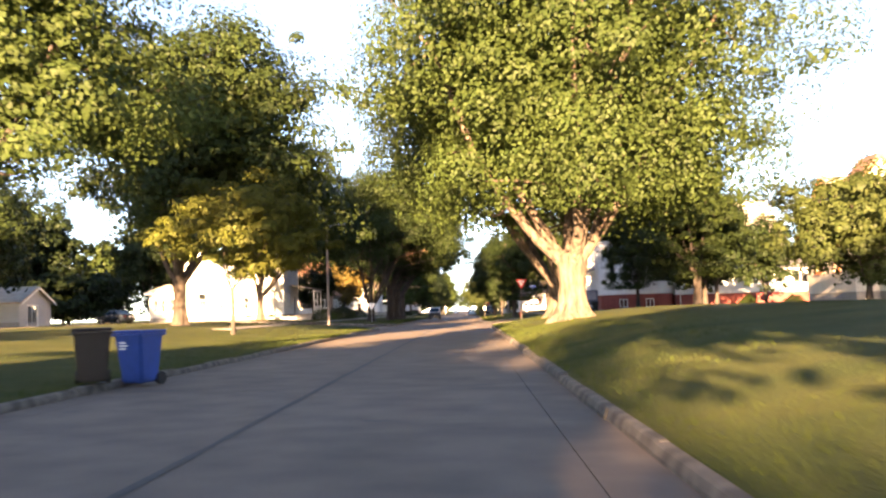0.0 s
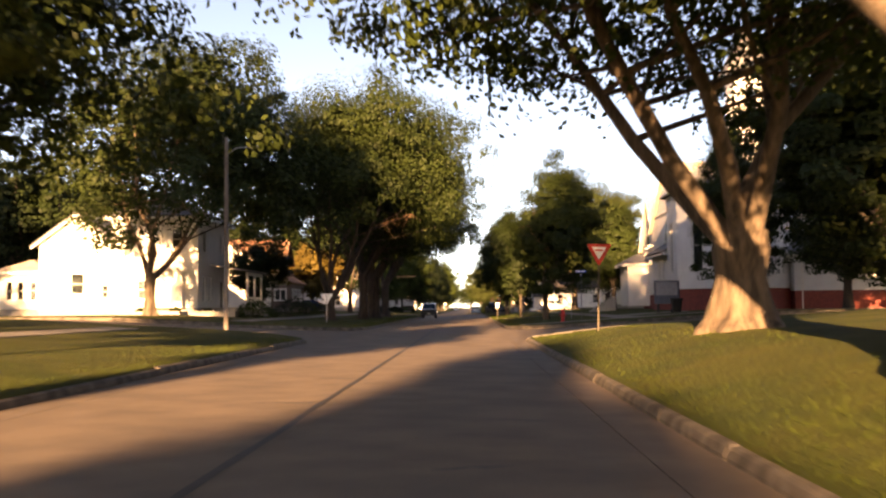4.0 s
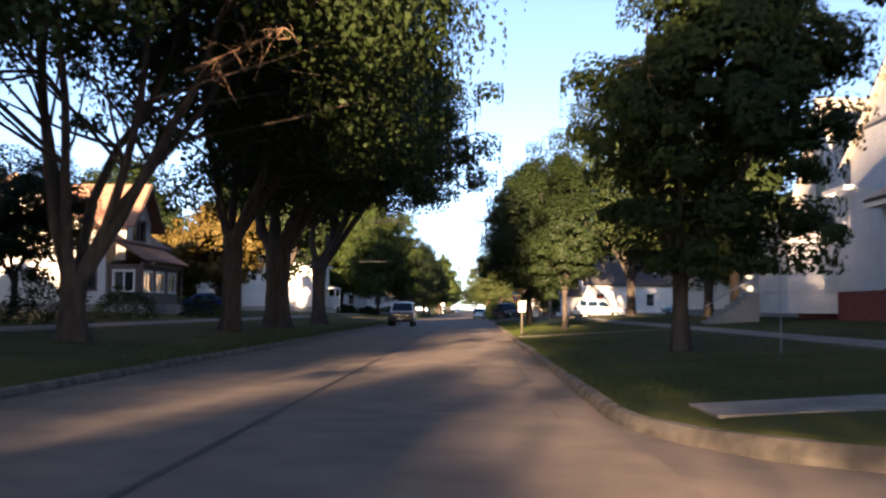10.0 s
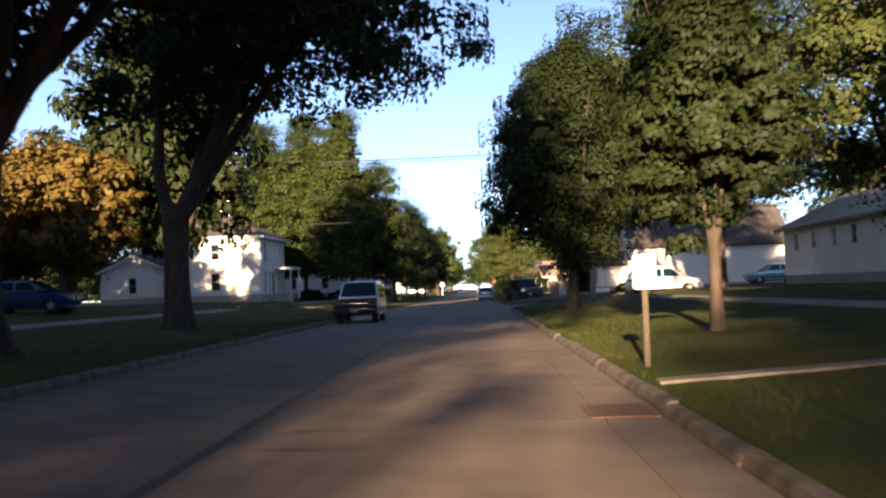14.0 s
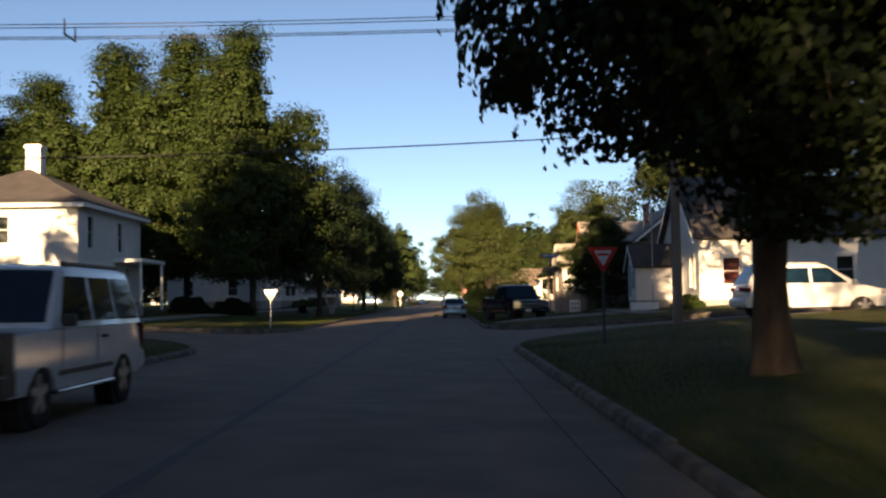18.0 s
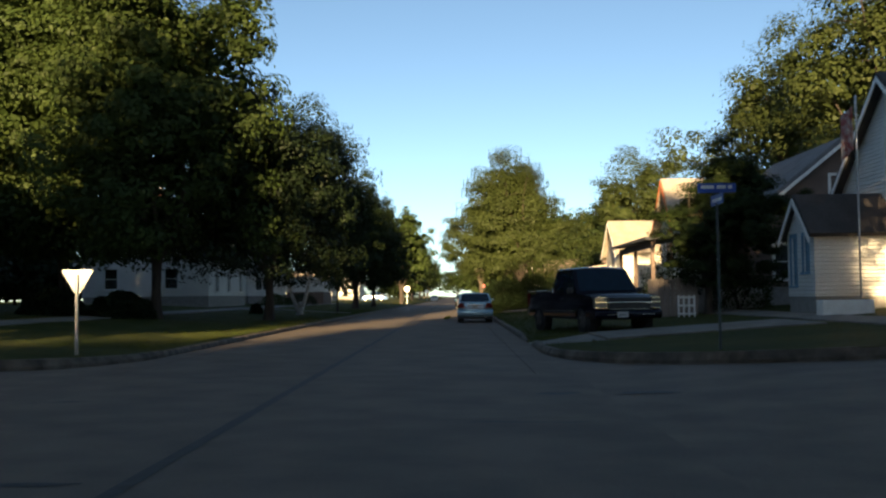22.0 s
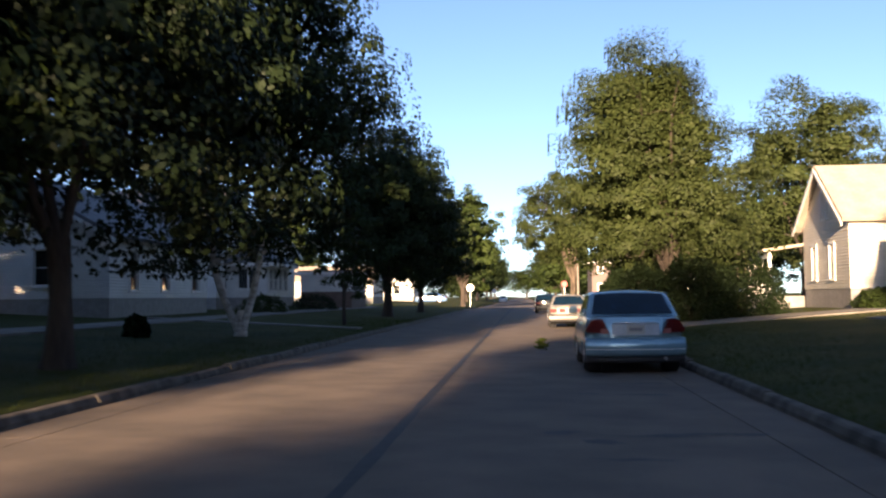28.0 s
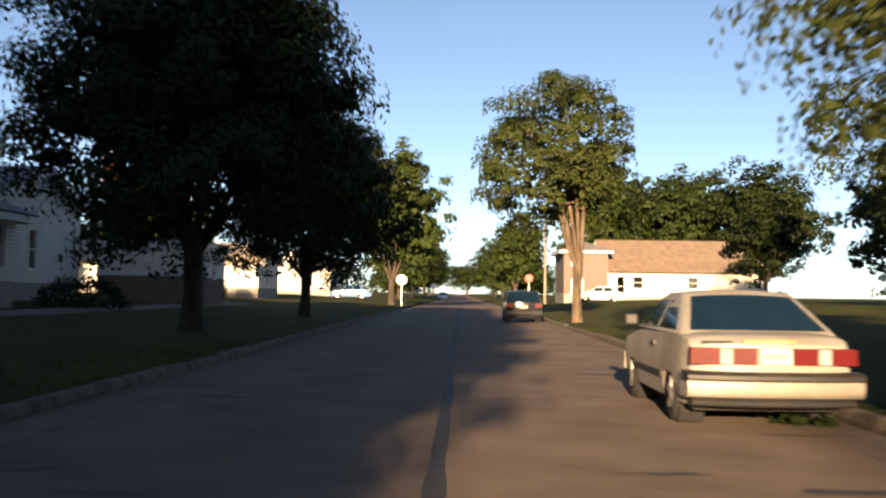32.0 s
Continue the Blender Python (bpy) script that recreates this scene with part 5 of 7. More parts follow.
ochre = tree("small tree turning ochre", -18.6, 172.5, 9.2, 3.7, 2, .2, 2, LEAF_O, BARK, 12000, .32, 5, "round", 29, clumps=240, deep_n=4)
tree("tall spreading tree reaching over the lawn", -19.0, 40.0, 20, 7.6, 5.6, .4, 4.2, LEAF, BARK, 50000, .24, 6, "dome", 45, clumps=460, hollow=.1, deep_n=10, lean=(2.6, 0))
# out of view; added so its crown shades the left of the crossing
tree("unseen high-crowned tree added to shade the crossing", -10.6, 0.0, 20.0, 2.8, 10.6, .3, 9.0, LEAF_M, BARK, 9000, .36, 5, "round", 49, clumps=200, lobes=.2, deep_n=8)
# out of view behind the start, added to shade the first stretch
behind = tree("unseen tall tree added to shade the street", -7.8, -35.0, 20.2, 4.9, 4.6, .36, 3.4, LEAF_M, BARK, 13000, .42, 5, "cone", 46, clumps=260, lobes=.2, deep_n=8)
tree("pale shrubby tree on the lawn", 20.9, 46.5, 6.2, 3.7, .9, .12, .8, LEAF_P, BARK, 30000, .18, 7, "round", 47, clumps=240)
thicket = tree("low leafy thicket along a garden edge", -41, 262, 6.5, 6.5, .6, .14, .8, LEAF_D, BARK, 9000, .42, 6, "dome", 48, clumps=200, deep_n=6, name="tree")


def dead_branch(root, start, tip, seed, reach=.8):
    """A bare brown bough whose twigs stand out of the leaves."""
    rng = np.random.default_rng(seed)
    bm = bmesh.new()
    path = bend(Vector(start), Vector(tip), 6, .12, rng)
    tube(bm, path, [.05, .042, .034, .027, .02, .014, .008], 6)
    for k in range(16):
        o = path[rng.integers(2, 7)]
        e_ = o + Vector((rng.normal(0, .5), rng.normal(-.2, .4), rng.normal(-.35, .4))) * reach
        tw = bend(o, e_, 3, .1, rng)
        tube(bm, tw, [.017, .013, .01, .006], 4, cap=False)
        for q in range(2):
            tube(bm, bend(tw[2], tw[2] + Vector(rng.normal(0, .24, 3)) * reach, 2, .04, rng), [.009, .007, .004], 3, cap=False)
    part("dead_branch", bm, DEADW, root, "bare brown dead branch")


dead_branch(locust, (3.6, -2.0, 7.2), (6.5, -3.6, 7.9), 71, 1.1)
dead_branch(trR1, (.2, -1.2, 5.0), (-1.4, -2.2, 6.9), 72, .8)
# coarser ones for the distance
fa = tree("leafy tree in a garden", -48, 60, 16, 7, 3.5, .35, 3, LEAF_M, BARK, 11000, .5, 5, "round", 41, clumps=260, lobes=.4, deep_n=6)
fb = tree("leafy tree in a garden", -44, 226, 17, 5.6, 2.5, .3, 2.6, LEAF, BARK, 10000, .5, 5, "egg", 42, clumps=240, lobes=.45, deep_n=6)
fc = tree("leafy tree in a garden", -45, 92, 18, 7.5, 4.0, .35, 3, LEAF_D, BARK, 12000, .5, 5, "round", 43, clumps=260, lobes=.4, deep_n=14)
fd = tree("small dark tree before the church wing", 26, 96, 9.5, 3.4, 1.8, .17, 2, LEAF_D, BARK, 9000, .3, 5, "egg", 44, clumps=200, deep_n=6)


def again(src, x, y, scale, yaw, label, sz=None):
    ob = copy_thing(src, pose(x, y, rise(x, y) - .03, 0, 0, yaw) @ Matrix.Diagonal((scale, scale, sz or scale, 1)))
    ob["label"] = label
    return ob


T1, T2 = "leafy tree in a garden", "street tree in full leaf"
PR = "tall poplar in a dense row behind the house"
END = "trees closing the end of the street"
TH = "low leafy thicket along a garden edge"
for src, x, y, sc, yaw, lab, sz in (
        (poplar, -15.5, 227, 1.1, 70, PR, 1.0), (poplar, -20.5, 225.5, 1.12, 160, PR, .95), (poplar, -25.5, 227, 1.12, 250, PR, .86), (poplar, -31, 228, 1.15, 20, PR, .9),
        (round1, -6.3, 287.1, .84, 80, "round maple casting deep shade", .84),
        (fb, -6.0, 335, .85, 200, "sunlit street tree beyond the crossing", .88), (fa, -90, 170, 1.6, 0, T1, 1.2), (fc, -110, 210, 1.6, 0, T1, 1.2), (fb, -75, 215, 1.6, 90, T1, 1.1), (fc, -130, 150, 1.6, 40, T1, 1.2), (fa, -105, 120, 1.4, 70, T1, 1.1), (fb, 20, 385, 1.2, 50, T1, 1.1), (fa, 31, 382, 1.2, 50, T1, 1.1),
        (trR1, 11.3, 217.2, .68, 10, "dense dark tree beside the porch", .5), (trR1, 25.5, 102.2, 1.3, 80, "dark evergreen-looking tree before the church", 1.15), (trR1, 19.8, 103.2, .85, 200, "dark evergreen-looking tree before the church", 1.0),
        (willow, 24, 243, 1.15, 45, "big tree behind the gabled house", 1.15), (willow, 20.5, 281, 1.0, 15, T1, 1.0), (willow, 27, 234, 1.25, 200, "tall tree behind the gabled house", 1.3),
        (fd, 19, 308, .7, 0, "small clipped tree on the lawn", .68), (fd, 25, 300, 1.1, 50, T1, 1.0), (fa, 26, 372, 1.0, 0, T1, .9), (fc, 36, 365, 1.0, 90, T1, .85),
        (fa, -9, 395, .8, 60, T2, .8), (fb, 9, 410, .9, 20, T2, .8), (fc, -9, 440, .8, 120, T2, .8), (fa, 9, 455, .8, 210, T2, .75), (fc, -9, 500, .9, 10, T2, .8), (fb, 9, 505, .9, 75, T2, .8),
        (fa, 10, 560, 1.0, 75, T2, .8), (fc, -10, 570, 1.0, 75, T2, .8), (fa, 3, 700, 1.4, 0, END, .9), (fc, -12, 690, 1.3, 0, END, .9), (fb, 16, 690, 1.3, 90, END, .9), (fc, 30, 680, 1.4, 30, END, .9), (fa, -28, 680, 1.4, 60, END, .9),
        (fd, 33, 104, .95, 140, "small dark tree before the church wing", .95),
        (fa, 46, 95, .9, 0, T1, None), (fa, 38, 52, .7, 30, T1, .85), (dark, -46, 88, 1.0, 130, T1, .85), (fa, -44, 62, .8, 30, T1, .85), (trR1, 22, 86, 1.7, 150, "dark evergreen-looking tree before the church", 1.25),
        (fc, -14.2, 177, .8, 20, T1, 1.0), (fa, -62, 96, 1, 40, T1, 1), (fc, -58, 140, 1, 140, T1, 1), (fb, -72, 120, 1.1, 40, T1, 1), (fa, -66, 70, 1, 40, T1, 1), (fc, -52, 78, .9, 200, T1, .9), (fc, -70, 160, 1, 200, T1, 1), (fd, 23.5, 90, 1.3, 60, "small dark tree before the church wing", 1.2), (ochre, -23.5, 176, .9, 100, "small tree turning ochre", .8), (fa, -36, 140, .9, 0, T1, None), (fc, -34, 190, .8, 0, T1, None), (fb, -34, 201, .75, 30, T1, .62), (fa, -40, 226, .9, 60, T1, .75), (fb, -44, 165, 1.0, 200, T1, None), (fc, -38, 130, .8, 0, T1, .8), (fc, -28, 178, .7, 90, T1, .7),
        (fa, -33, 302, .8, 0, T1, .7), (fc, -42, 285, .9, 0, T1, None), (fb, -30, 345, .9, 0, T1, .8), (fa, -40, 380, 1, 0, T1, .8), (fc, 44, 300, .9, 0, T1, .8), (fa, 42, 200, .9, 0, T1, .8), (fb, 44, 165, .9, 0, T1, .8), (fc, 42, 145, .9, 0, T1, .8), (fa, 34, 260, .9, 50, T1, .8), (fc, 46, 230, 1.0, 0, T1, .9), (fa, 60, 110, 1, 0, T1, .8), (fc, -60, 120, 1, 0, T1, .8), (fa, -56, 200, 1, 0, T1, .8), (fb, 55, 60, 1, 0, T1, .9),
        (thicket, -52, 137, 1.4, 200, TH, 1.2), (thicket, -62, 160, 1.5, 80, TH, 1.3), (thicket, 45, 130, 1.2, 10, TH, 1.2), (thicket, 54, 150, 1.4, 60, TH, 1.4), (thicket, -50, 276, 1.1, 40, TH, 1.0), (thicket, -60, 292, 1.2, 90, TH, 1.1), (thicket, -34, 330, 1.1, 150, TH, 1.0), (thicket, -44, 340, 1.2, 210, TH, 1.1), (thicket, -58, 322, 1.3, 10, TH, 1.2), (thicket, -72, 306, 1.3, 70, TH, 1.3), (thicket, -33, 244, .9, 120, TH, .8), (thicket, -30, 255, .8, 30, TH, .7), (thicket, -36, 236, .9, 30, TH, .8), (thicket, -88, 330, 1.5, 130, TH, 1.4),
        (thicket, 42, 322, 1.1, 40, TH, 1.0), (thicket, 56, 340, 1.2, 90, TH, 1.1), (thicket, 34, 400, 1.2, 150, TH, 1.0), (thicket, -14, 470, 1.0, 20, TH, .9), (thicket, 15, 470, 1.0, 60, TH, .9), (thicket, -40, 410, 1.4, 200, TH, 1.1), (thicket, -24, 405, 1.1, 20, TH, .9),
        # unseen trees around the start, added to shade the road and lawns
        (fa, -8.5, -12, .8, 0, T2, .6), (fc, 7.5, -10, .8, 0, T2, .62), (fa, -14, -46, .8, 0, T2, .62), (fc, -6.4, -60, .75, 0, T2, .9), (fc, 11, -34, .85, 0, T2, .88), (fb, -24, -14, .8, 0, T1, .7), (fa, 16, -62, .9, 0, T2, .7), (fc, 22, 4, .8, 0, T1, .7), (fb, 13.5, -6, .9, 0, T1, .66), (fa, 40, 20, .9, 0, T1, .8), (fc, -50, 10, .9, 0, T1, .8)):
    again(src, x, y, sc, yaw, lab, sz)


def shrub(label, x, y, r, hgt, leaf, n=5000, seed=3, size=.12):
    rng = np.random.default_rng(seed)
    root = thing("shrub", pose(x, y, rise(x, y)), label, "shrub")
    bm = bmesh.new()
    for k in range(7):
        a = k * .9
        tube(bm, bend(Vector((0, 0, -.1)), Vector((math.cos(a) * r * .6, math.sin(a) * r * .6, hgt * .75)), 3, .08, rng), [.03, .024, .018, .008], 5)
    part("stem", bm, BARK, root)
    d = rng.normal(size=(n, 3))
    d /= np.linalg.norm(d, axis=1)[:, None]
    d[:, 2] = np.abs(d[:, 2])
    rr = rng.uniform(.5, 1, n) ** .4
    for i in range(n):
        rr[i] *= 1 + .35 * noise.noise((d[i][0] * 2.3 + seed, d[i][1] * 2.3, d[i][2] * 2.3))
    part("foliage", cards("leaves", d * rr[:, None] * np.array([r, r, hgt]), size, leaf, rng), leaf, root)
    return root


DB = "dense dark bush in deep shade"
# the bushes' leaf colour is darkened to stand in for shade
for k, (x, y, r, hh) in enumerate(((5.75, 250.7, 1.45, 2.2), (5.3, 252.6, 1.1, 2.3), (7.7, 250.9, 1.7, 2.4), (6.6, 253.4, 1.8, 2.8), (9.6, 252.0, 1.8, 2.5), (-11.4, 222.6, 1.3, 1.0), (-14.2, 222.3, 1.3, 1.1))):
    shrub(DB, x, y, r, hh, LEAF_SHADE, 16000, 60 + k, .11)
for k, (x, y, r, hh) in enumerate(((-13.6, 113.4, 1.6, 1.3), (-13.4, 126.5, 1.7, 1.6), (-14.2, 137.5, 1.6, 1.5), (-14.0, 150.5, 1.4, 1.3), (-13.0, 266.8, 1.3, 1.0), (-12.6, 279, 1.6, 1.1), (13.0, 219.5, 1.3, 1.6), (11.6, 225, 1.4, 2.6), (14.6, 206.3, .8, .7), (-17.2, 112.9, .5, .5), (-19.6, 113.2, .45, .5), (-22, 113, .5, .5), (14.5, 250.8, .9, .8), (16.5, 250.9, .9, .7), (12.8, 265, 1.2, 1.5), (-9, 238.4, .35, .55), (33, 110.8, 1, 1), (38, 111, 1, .9), (-16.5, 312, 1.2, 1.6))):
    shrub("rounded green garden bush beside a wall", x, y, r, hh, LEAF_D if k % 2 else LEAF, 2600, 10 + k, .12)

# ---- vehicles ----


def wheel(parent, x, y, r, w, rim, seed=0):
    """Tyre with rounded shoulders, rim with spokes and hub."""
    s = 1 if x > 0 else -1
    bm = bmesh.new()
    prof = [(-.5, .62), (-.5, .9), (-.36, 1), (.36, 1), (.5, .9), (.5, .62)]
    n = 26
    rings = [[bm.verts.new((x + u * w, y + r * q * math.cos(k * math.tau / n), r + r * q * math.sin(k * math.tau / n))) for k in range(n)] for u, q in prof]
    for a, b in zip(rings, rings[1:]):
        for k in range(n):
            bm.faces.new((a[k], a[(k + 1) % n], b[(k + 1) % n], b[k]))
    bmesh.ops.recalc_face_normals(bm, faces=bm.faces)
    t = part("wheel", bm, RUBBER, parent, "black tyre on a metal rim", smooth=True)
    bm = bmesh.new()
    tube(bm, [Vector((x + s * w * .25, y, r)), Vector((x + s * w * .42, y, r))], [r * .63, r * .63], 24)
    part("rim_disc", bm, BLACKTRIM, t)
    bm = bmesh.new()
    for k in range(5):
        m = Matrix.Translation((x, y, r)) @ Matrix.Rotation(k * math.tau / 5, 4, 'X')
        box(bm, min(s * w * .4, s * w * .5), max(s * w * .4, s * w * .5), -.05 * r * 2.4, .05 * r * 2.4, .05, r * .6, m=m)
    tube(bm, [Vector((x + s * w * .4, y, r)), Vector((x + s * w * .52, y, r))], [r * .2, r * .17], 14)
    part("rim", bm, rim, t)


def vehicle(name, label, m, W, prof_top, wheels, r, ra, house, paintm, rim, sill=.24, group="", glass_rows=(), plan=.06, two_tone=None, tumble=.12, category="car"):
    """Body shell with wheel arches, cabin with glass, wheels. Front towards +y, the ground at z = 0.
    prof_top: (y, z) from the rear bottom over the top to the front bottom; house: (y_rear_low, y_rear_top, y_front_top, y_front_low, z_low, z_top)."""
    car = thing(name, m, label, category, group)
    yr, yf = wheels
    y_min, y_max = min(p[0] for p in prof_top), max(p[0] for p in prof_top)
    zt = max(p[1] for p in prof_top)
    ym = (y_min + y_max) / 2
    i0 = 0
    while prof_top[i0 + 1][0] < y_min + .15:
        i0 += 1
    i1 = len(prof_top) - 1
    while prof_top[i1 - 1][0] > y_max - .15:
        i1 -= 1
    rear, front = list(prof_top[:i0]), list(prof_top[i1 + 1:])
    ys = {p[0] for p in prof_top[i0:i1 + 1]}
    ya, yb = prof_top[i0][0], prof_top[i1][0]
    ys |= {ya + (yb - ya) * k / 30 for k in range(1, 30)}
    for yc in wheels:
        ys = {y for y in ys if not ra * .8 < abs(y - yc) < ra * 1.08}
        ys |= {yc + ra * math.cos(q) for q in np.linspace(0, math.pi, 13)} | {yc - ra * 1.004, yc + ra * 1.004}
    ys = sorted(y for y in ys if ya <= y <= yb)

    def floor_of(y):
        z = sill
        for yc in wheels:
            if abs(y - yc) <= ra:
                z = max(z, r * .75 + ra * .98 * math.sqrt(max(0, 1 - ((y - yc) / ra) ** 2)))
        return z
    tops = [(y, float(np.interp(y, [p[0] for p in prof_top[i0:i1 + 1]], [p[1] for p in prof_top[i0:i1 + 1]]))) for y in ys]
    lows = [(y, floor_of(y)) for y in ys]
    pts = rear + tops + front + lows[::-1]
    bm = bmesh.new()

    def spot(sx, y, z):
        edge = abs(sx) / (W / 2)
        k = 1 - plan * 2 * edge ** 4
        yy = (y - ym) * (1 - (1 - k) * .7) + ym
        zz = z - (.04 * edge ** 6 if z > .55 else 0)
        endk = max(0, abs(y - ym) / ((y_max - y_min) / 2) - .8) / .2
        xx = sx * (1 - plan * 1.1 * endk ** 2 - .035 * min(1, max(0, (.62 - z) / .35)) ** 2 - .05 * max(0, (z - .62) / max(.1, zt - .62)) ** 1.5)
        return bm.verts.new((xx, yy, zz))
    rings = [[spot(sx, y, z) for y, z in pts] for sx in (-W / 2, -W / 2 + .05, -W / 2 + .16, -W / 4, 0, W / 4, W / 2 - .16, W / 2 - .05, W / 2)]
    n = len(pts)
    for a, b in zip(rings, rings[1:]):
        for i in range(n):
            j = (i + 1) % n
            bm.faces.new((a[i], a[j], b[j], b[i]))
    nr, nt = len(rear), len(tops)
    for sx, rg in ((-W / 2, rings[0]), (W / 2, rings[-1])):       # flanks, column by column
        cols = []
        for k in range(nt):
            lo, hi = rg[n - 1 - k], rg[nr + k]
            cols.append([lo] + [spot(sx, ys[k], lows[k][1] + (tops[k][1] - lows[k][1]) * f) for f in (.2, .4, .6, .8)] + [hi])
        for a, b in zip(cols, cols[1:]):
            for i in range(5):
                bm.faces.new((a[i], b[i], b[i + 1], a[i + 1]))
        bm.faces.new([rg[i] for i in range(nr)] + cols[0][::-1])
        bm.faces.new(cols[-1] + [rg[nr + nt + i] for i in range(len(front))])
    bmesh.ops.recalc_face_normals(bm, faces=bm.faces)
    for ed in bm.edges:
        ed.smooth = len(ed.link_faces) == 2 and ed.calc_face_angle(0) < .6
    body = part("body", bm, paintm, car, smooth=True)
    part("underbody", B((-W / 2 + .12, W / 2 - .12, y_min + .3, y_max - .3, sill - .06, sill + .25)), DARK, car)
    # cabin
    y0, y1, y2, y3, zl, zh = house
    wl, wh = W * .475, W * .475 - tumble
    bm = bmesh.new()
    nx = 5

    def row(y, z, hw, crown):
        return [bm.verts.new((hw * (2 * k / (nx - 1) - 1), y, z + crown * (1 - (2 * k / (nx - 1) - 1) ** 2))) for k in range(nx)]
    rows = [row(y0, zl, wl, 0), row(y1, zh - .03, wh, .03), row(y1 + .14 * (y2 - y1), zh, wh, .045), row(y2 - .14 * (y2 - y1), zh, wh, .045), row(y2, zh - .03, wh, .03), row(y3, zl, wl, 0)]
    for a, b in zip(rows, rows[1:]):
        for k in range(nx - 1):
            bm.faces.new((a[k], b[k], b[k + 1], a[k + 1]))
    for k in (0, nx - 1):
        bm.faces.new([rw[k] for rw in rows])
    bm.faces.new([v for v in rows[0]] + [v for v in rows[-1][::-1]])
    bmesh.ops.recalc_face_normals(bm, faces=bm.faces)
    es = [ed for ed in bm.edges if len(ed.link_faces) == 2 and ed.calc_face_angle(0) > .3 and max(v.co.z for v in ed.verts) > zl + .05]
    bmesh.ops.bevel(bm, geom=es, offset=.05, segments=3, affect='EDGES', profile=.5, clamp_overlap=True)
    for ed in bm.edges:
        ed.smooth = len(ed.link_faces) == 2 and ed.calc_face_angle(0) < .6
    part("cabin", bm, paintm, car, smooth=True)

    def pane(nm, quad, off):
        bm = bmesh.new()
        a = [Vector(p) for p in quad]
        nr = (a[1] - a[0]).cross(a[3] - a[0]).normalized()
        if nr.dot(Vector(off)) < 0:
            nr = -nr
        f0 = [bm.verts.new(p + nr * .002) for p in a]
        f1 = [bm.verts.new(p + nr * .010) for p in a]
        bm.faces.new(f1)
        bm.faces.new(f0[::-1])
        for i in range(4):
            j = (i + 1) % 4
            bm.faces.new((f0[i], f0[j], f1[j], f1[i]))
        bmesh.ops.recalc_face_normals(bm, faces=bm.faces)
        part(nm, bm, WINDOW, car, "dark tinted glass")

    def lerp(a, b, t):
        return a + (b - a) * t
    for nm, ya, yb, sg in (("windscreen", y3, y2, 1), ("rear_window", y0, y1, -1)):
        bm = bmesh.new()
        nrm = Vector((0, sg * (zh - .03 - zl), abs(ya - yb))).normalized()
        lay = []
        for off in (.004, .014):
            g = []
            for t in (.1, .5, .93):
                hw = lerp(wl, wh, t) - .09
                g.append([bm.verts.new(Vector((hw * u, lerp(ya, yb, t), lerp(zl, zh - .03, t) + .03 * t * (1 - (u * hw / lerp(wl, wh, t)) ** 2) + .004 * t)) + nrm * off) for u in (-1, -.6, -.2, .2, .6, 1)])
            lay.append(g)
        for g in lay:
            for a, b in zip(g, g[1:]):
                for k in range(5):
                    bm.faces.new((a[k], a[k + 1], b[k + 1], b[k]))
        rims = [[g[0][k] for k in range(6)] + [g[1][5], g[2][5]] + [g[2][k] for k in range(4, -1, -1)] + [g[1][0]] for g in lay]
        for k in range(len(rims[0])):
            j = (k + 1) % len(rims[0])
            bm.faces.new((rims[0][k], rims[0][j], rims[1][j], rims[1][k]))
        bmesh.ops.recalc_face_normals(bm, faces=bm.faces)
        for ed in bm.edges:
            ed.smooth = len(ed.link_faces) == 2 and ed.calc_face_angle(0) < .5
        part(nm, bm, WINDOW, car, "dark tinted glass", smooth=True)
    for s in (-1, 1):
        for a, b in glass_rows:
            q = []
            for t, end in ((.1, a), (.1, b), (.86, b), (.86, a)):
                ylo, yhi = lerp(y0, y1, t) + .07, lerp(y3, y2, t) - .07
                yy = min(max(end, ylo), yhi)
                q.append((s * (lerp(wl, wh, t) + .001), yy, lerp(zl, zh - .03, t)))
            pane("side_window", q, (s, 0, .1))
        part("wing_mirror", B((min(s * W * .49, s * (W * .49 + .17)), max(s * W * .49, s * (W * .49 + .17)), y3 - .32, y3 - .2, zl + .02, zl + .17), bevel=.03), two_tone or paintm, car)
        part("door_handle", B((min(s * (W / 2 - .03), s * (W / 2 + .012)), max(s * (W / 2 - .03), s * (W / 2 + .012)), (y0 + y3) / 2 - .1, (y0 + y3) / 2 + .06, zl - .16, zl - .12)), two_tone or paintm, car)
        part("side_moulding", B((min(s * (W / 2 - .02), s * (W / 2 + .008)), max(s * (W / 2 - .02), s * (W / 2 + .008)), yr + ra + .08, yf - ra - .08, r * 1.45, r * 1.45 + .06)), two_tone or BLACKTRIM, car)
        for yc in (yr, yf):
            wheel(car, s * (W / 2 - .12), yc, r, .22, rim)
            bm = bmesh.new()
            tube(bm, [Vector((s * (W / 2 - .3), yc, r * .9)), Vector((s * (W / 2 - .05), yc, r * .9))], [ra * .98, ra * .98], 20)
            part("wheel_well", bm, DARK, car)
    return car


DARKLENS = mat("dark_lens", (0.10, 0.11, 0.12), 0.1, spec=0.7)
# dark tint; the blue in the base stands in for reflected sky
WINDOW = mat("tinted_sky_glass", (0.006, 0.018, 0.034), 0.04, spec=.28)


def lamp(car, nm, x0, x1, y0, y1, z0, z1, material, both=True):
    for s in ((-1, 1) if both else (1,)):
        part(nm, B((min(s * x0, s * x1), max(s * x0, s * x1), y0, y1, z0, z1), bevel=.015), material, car)


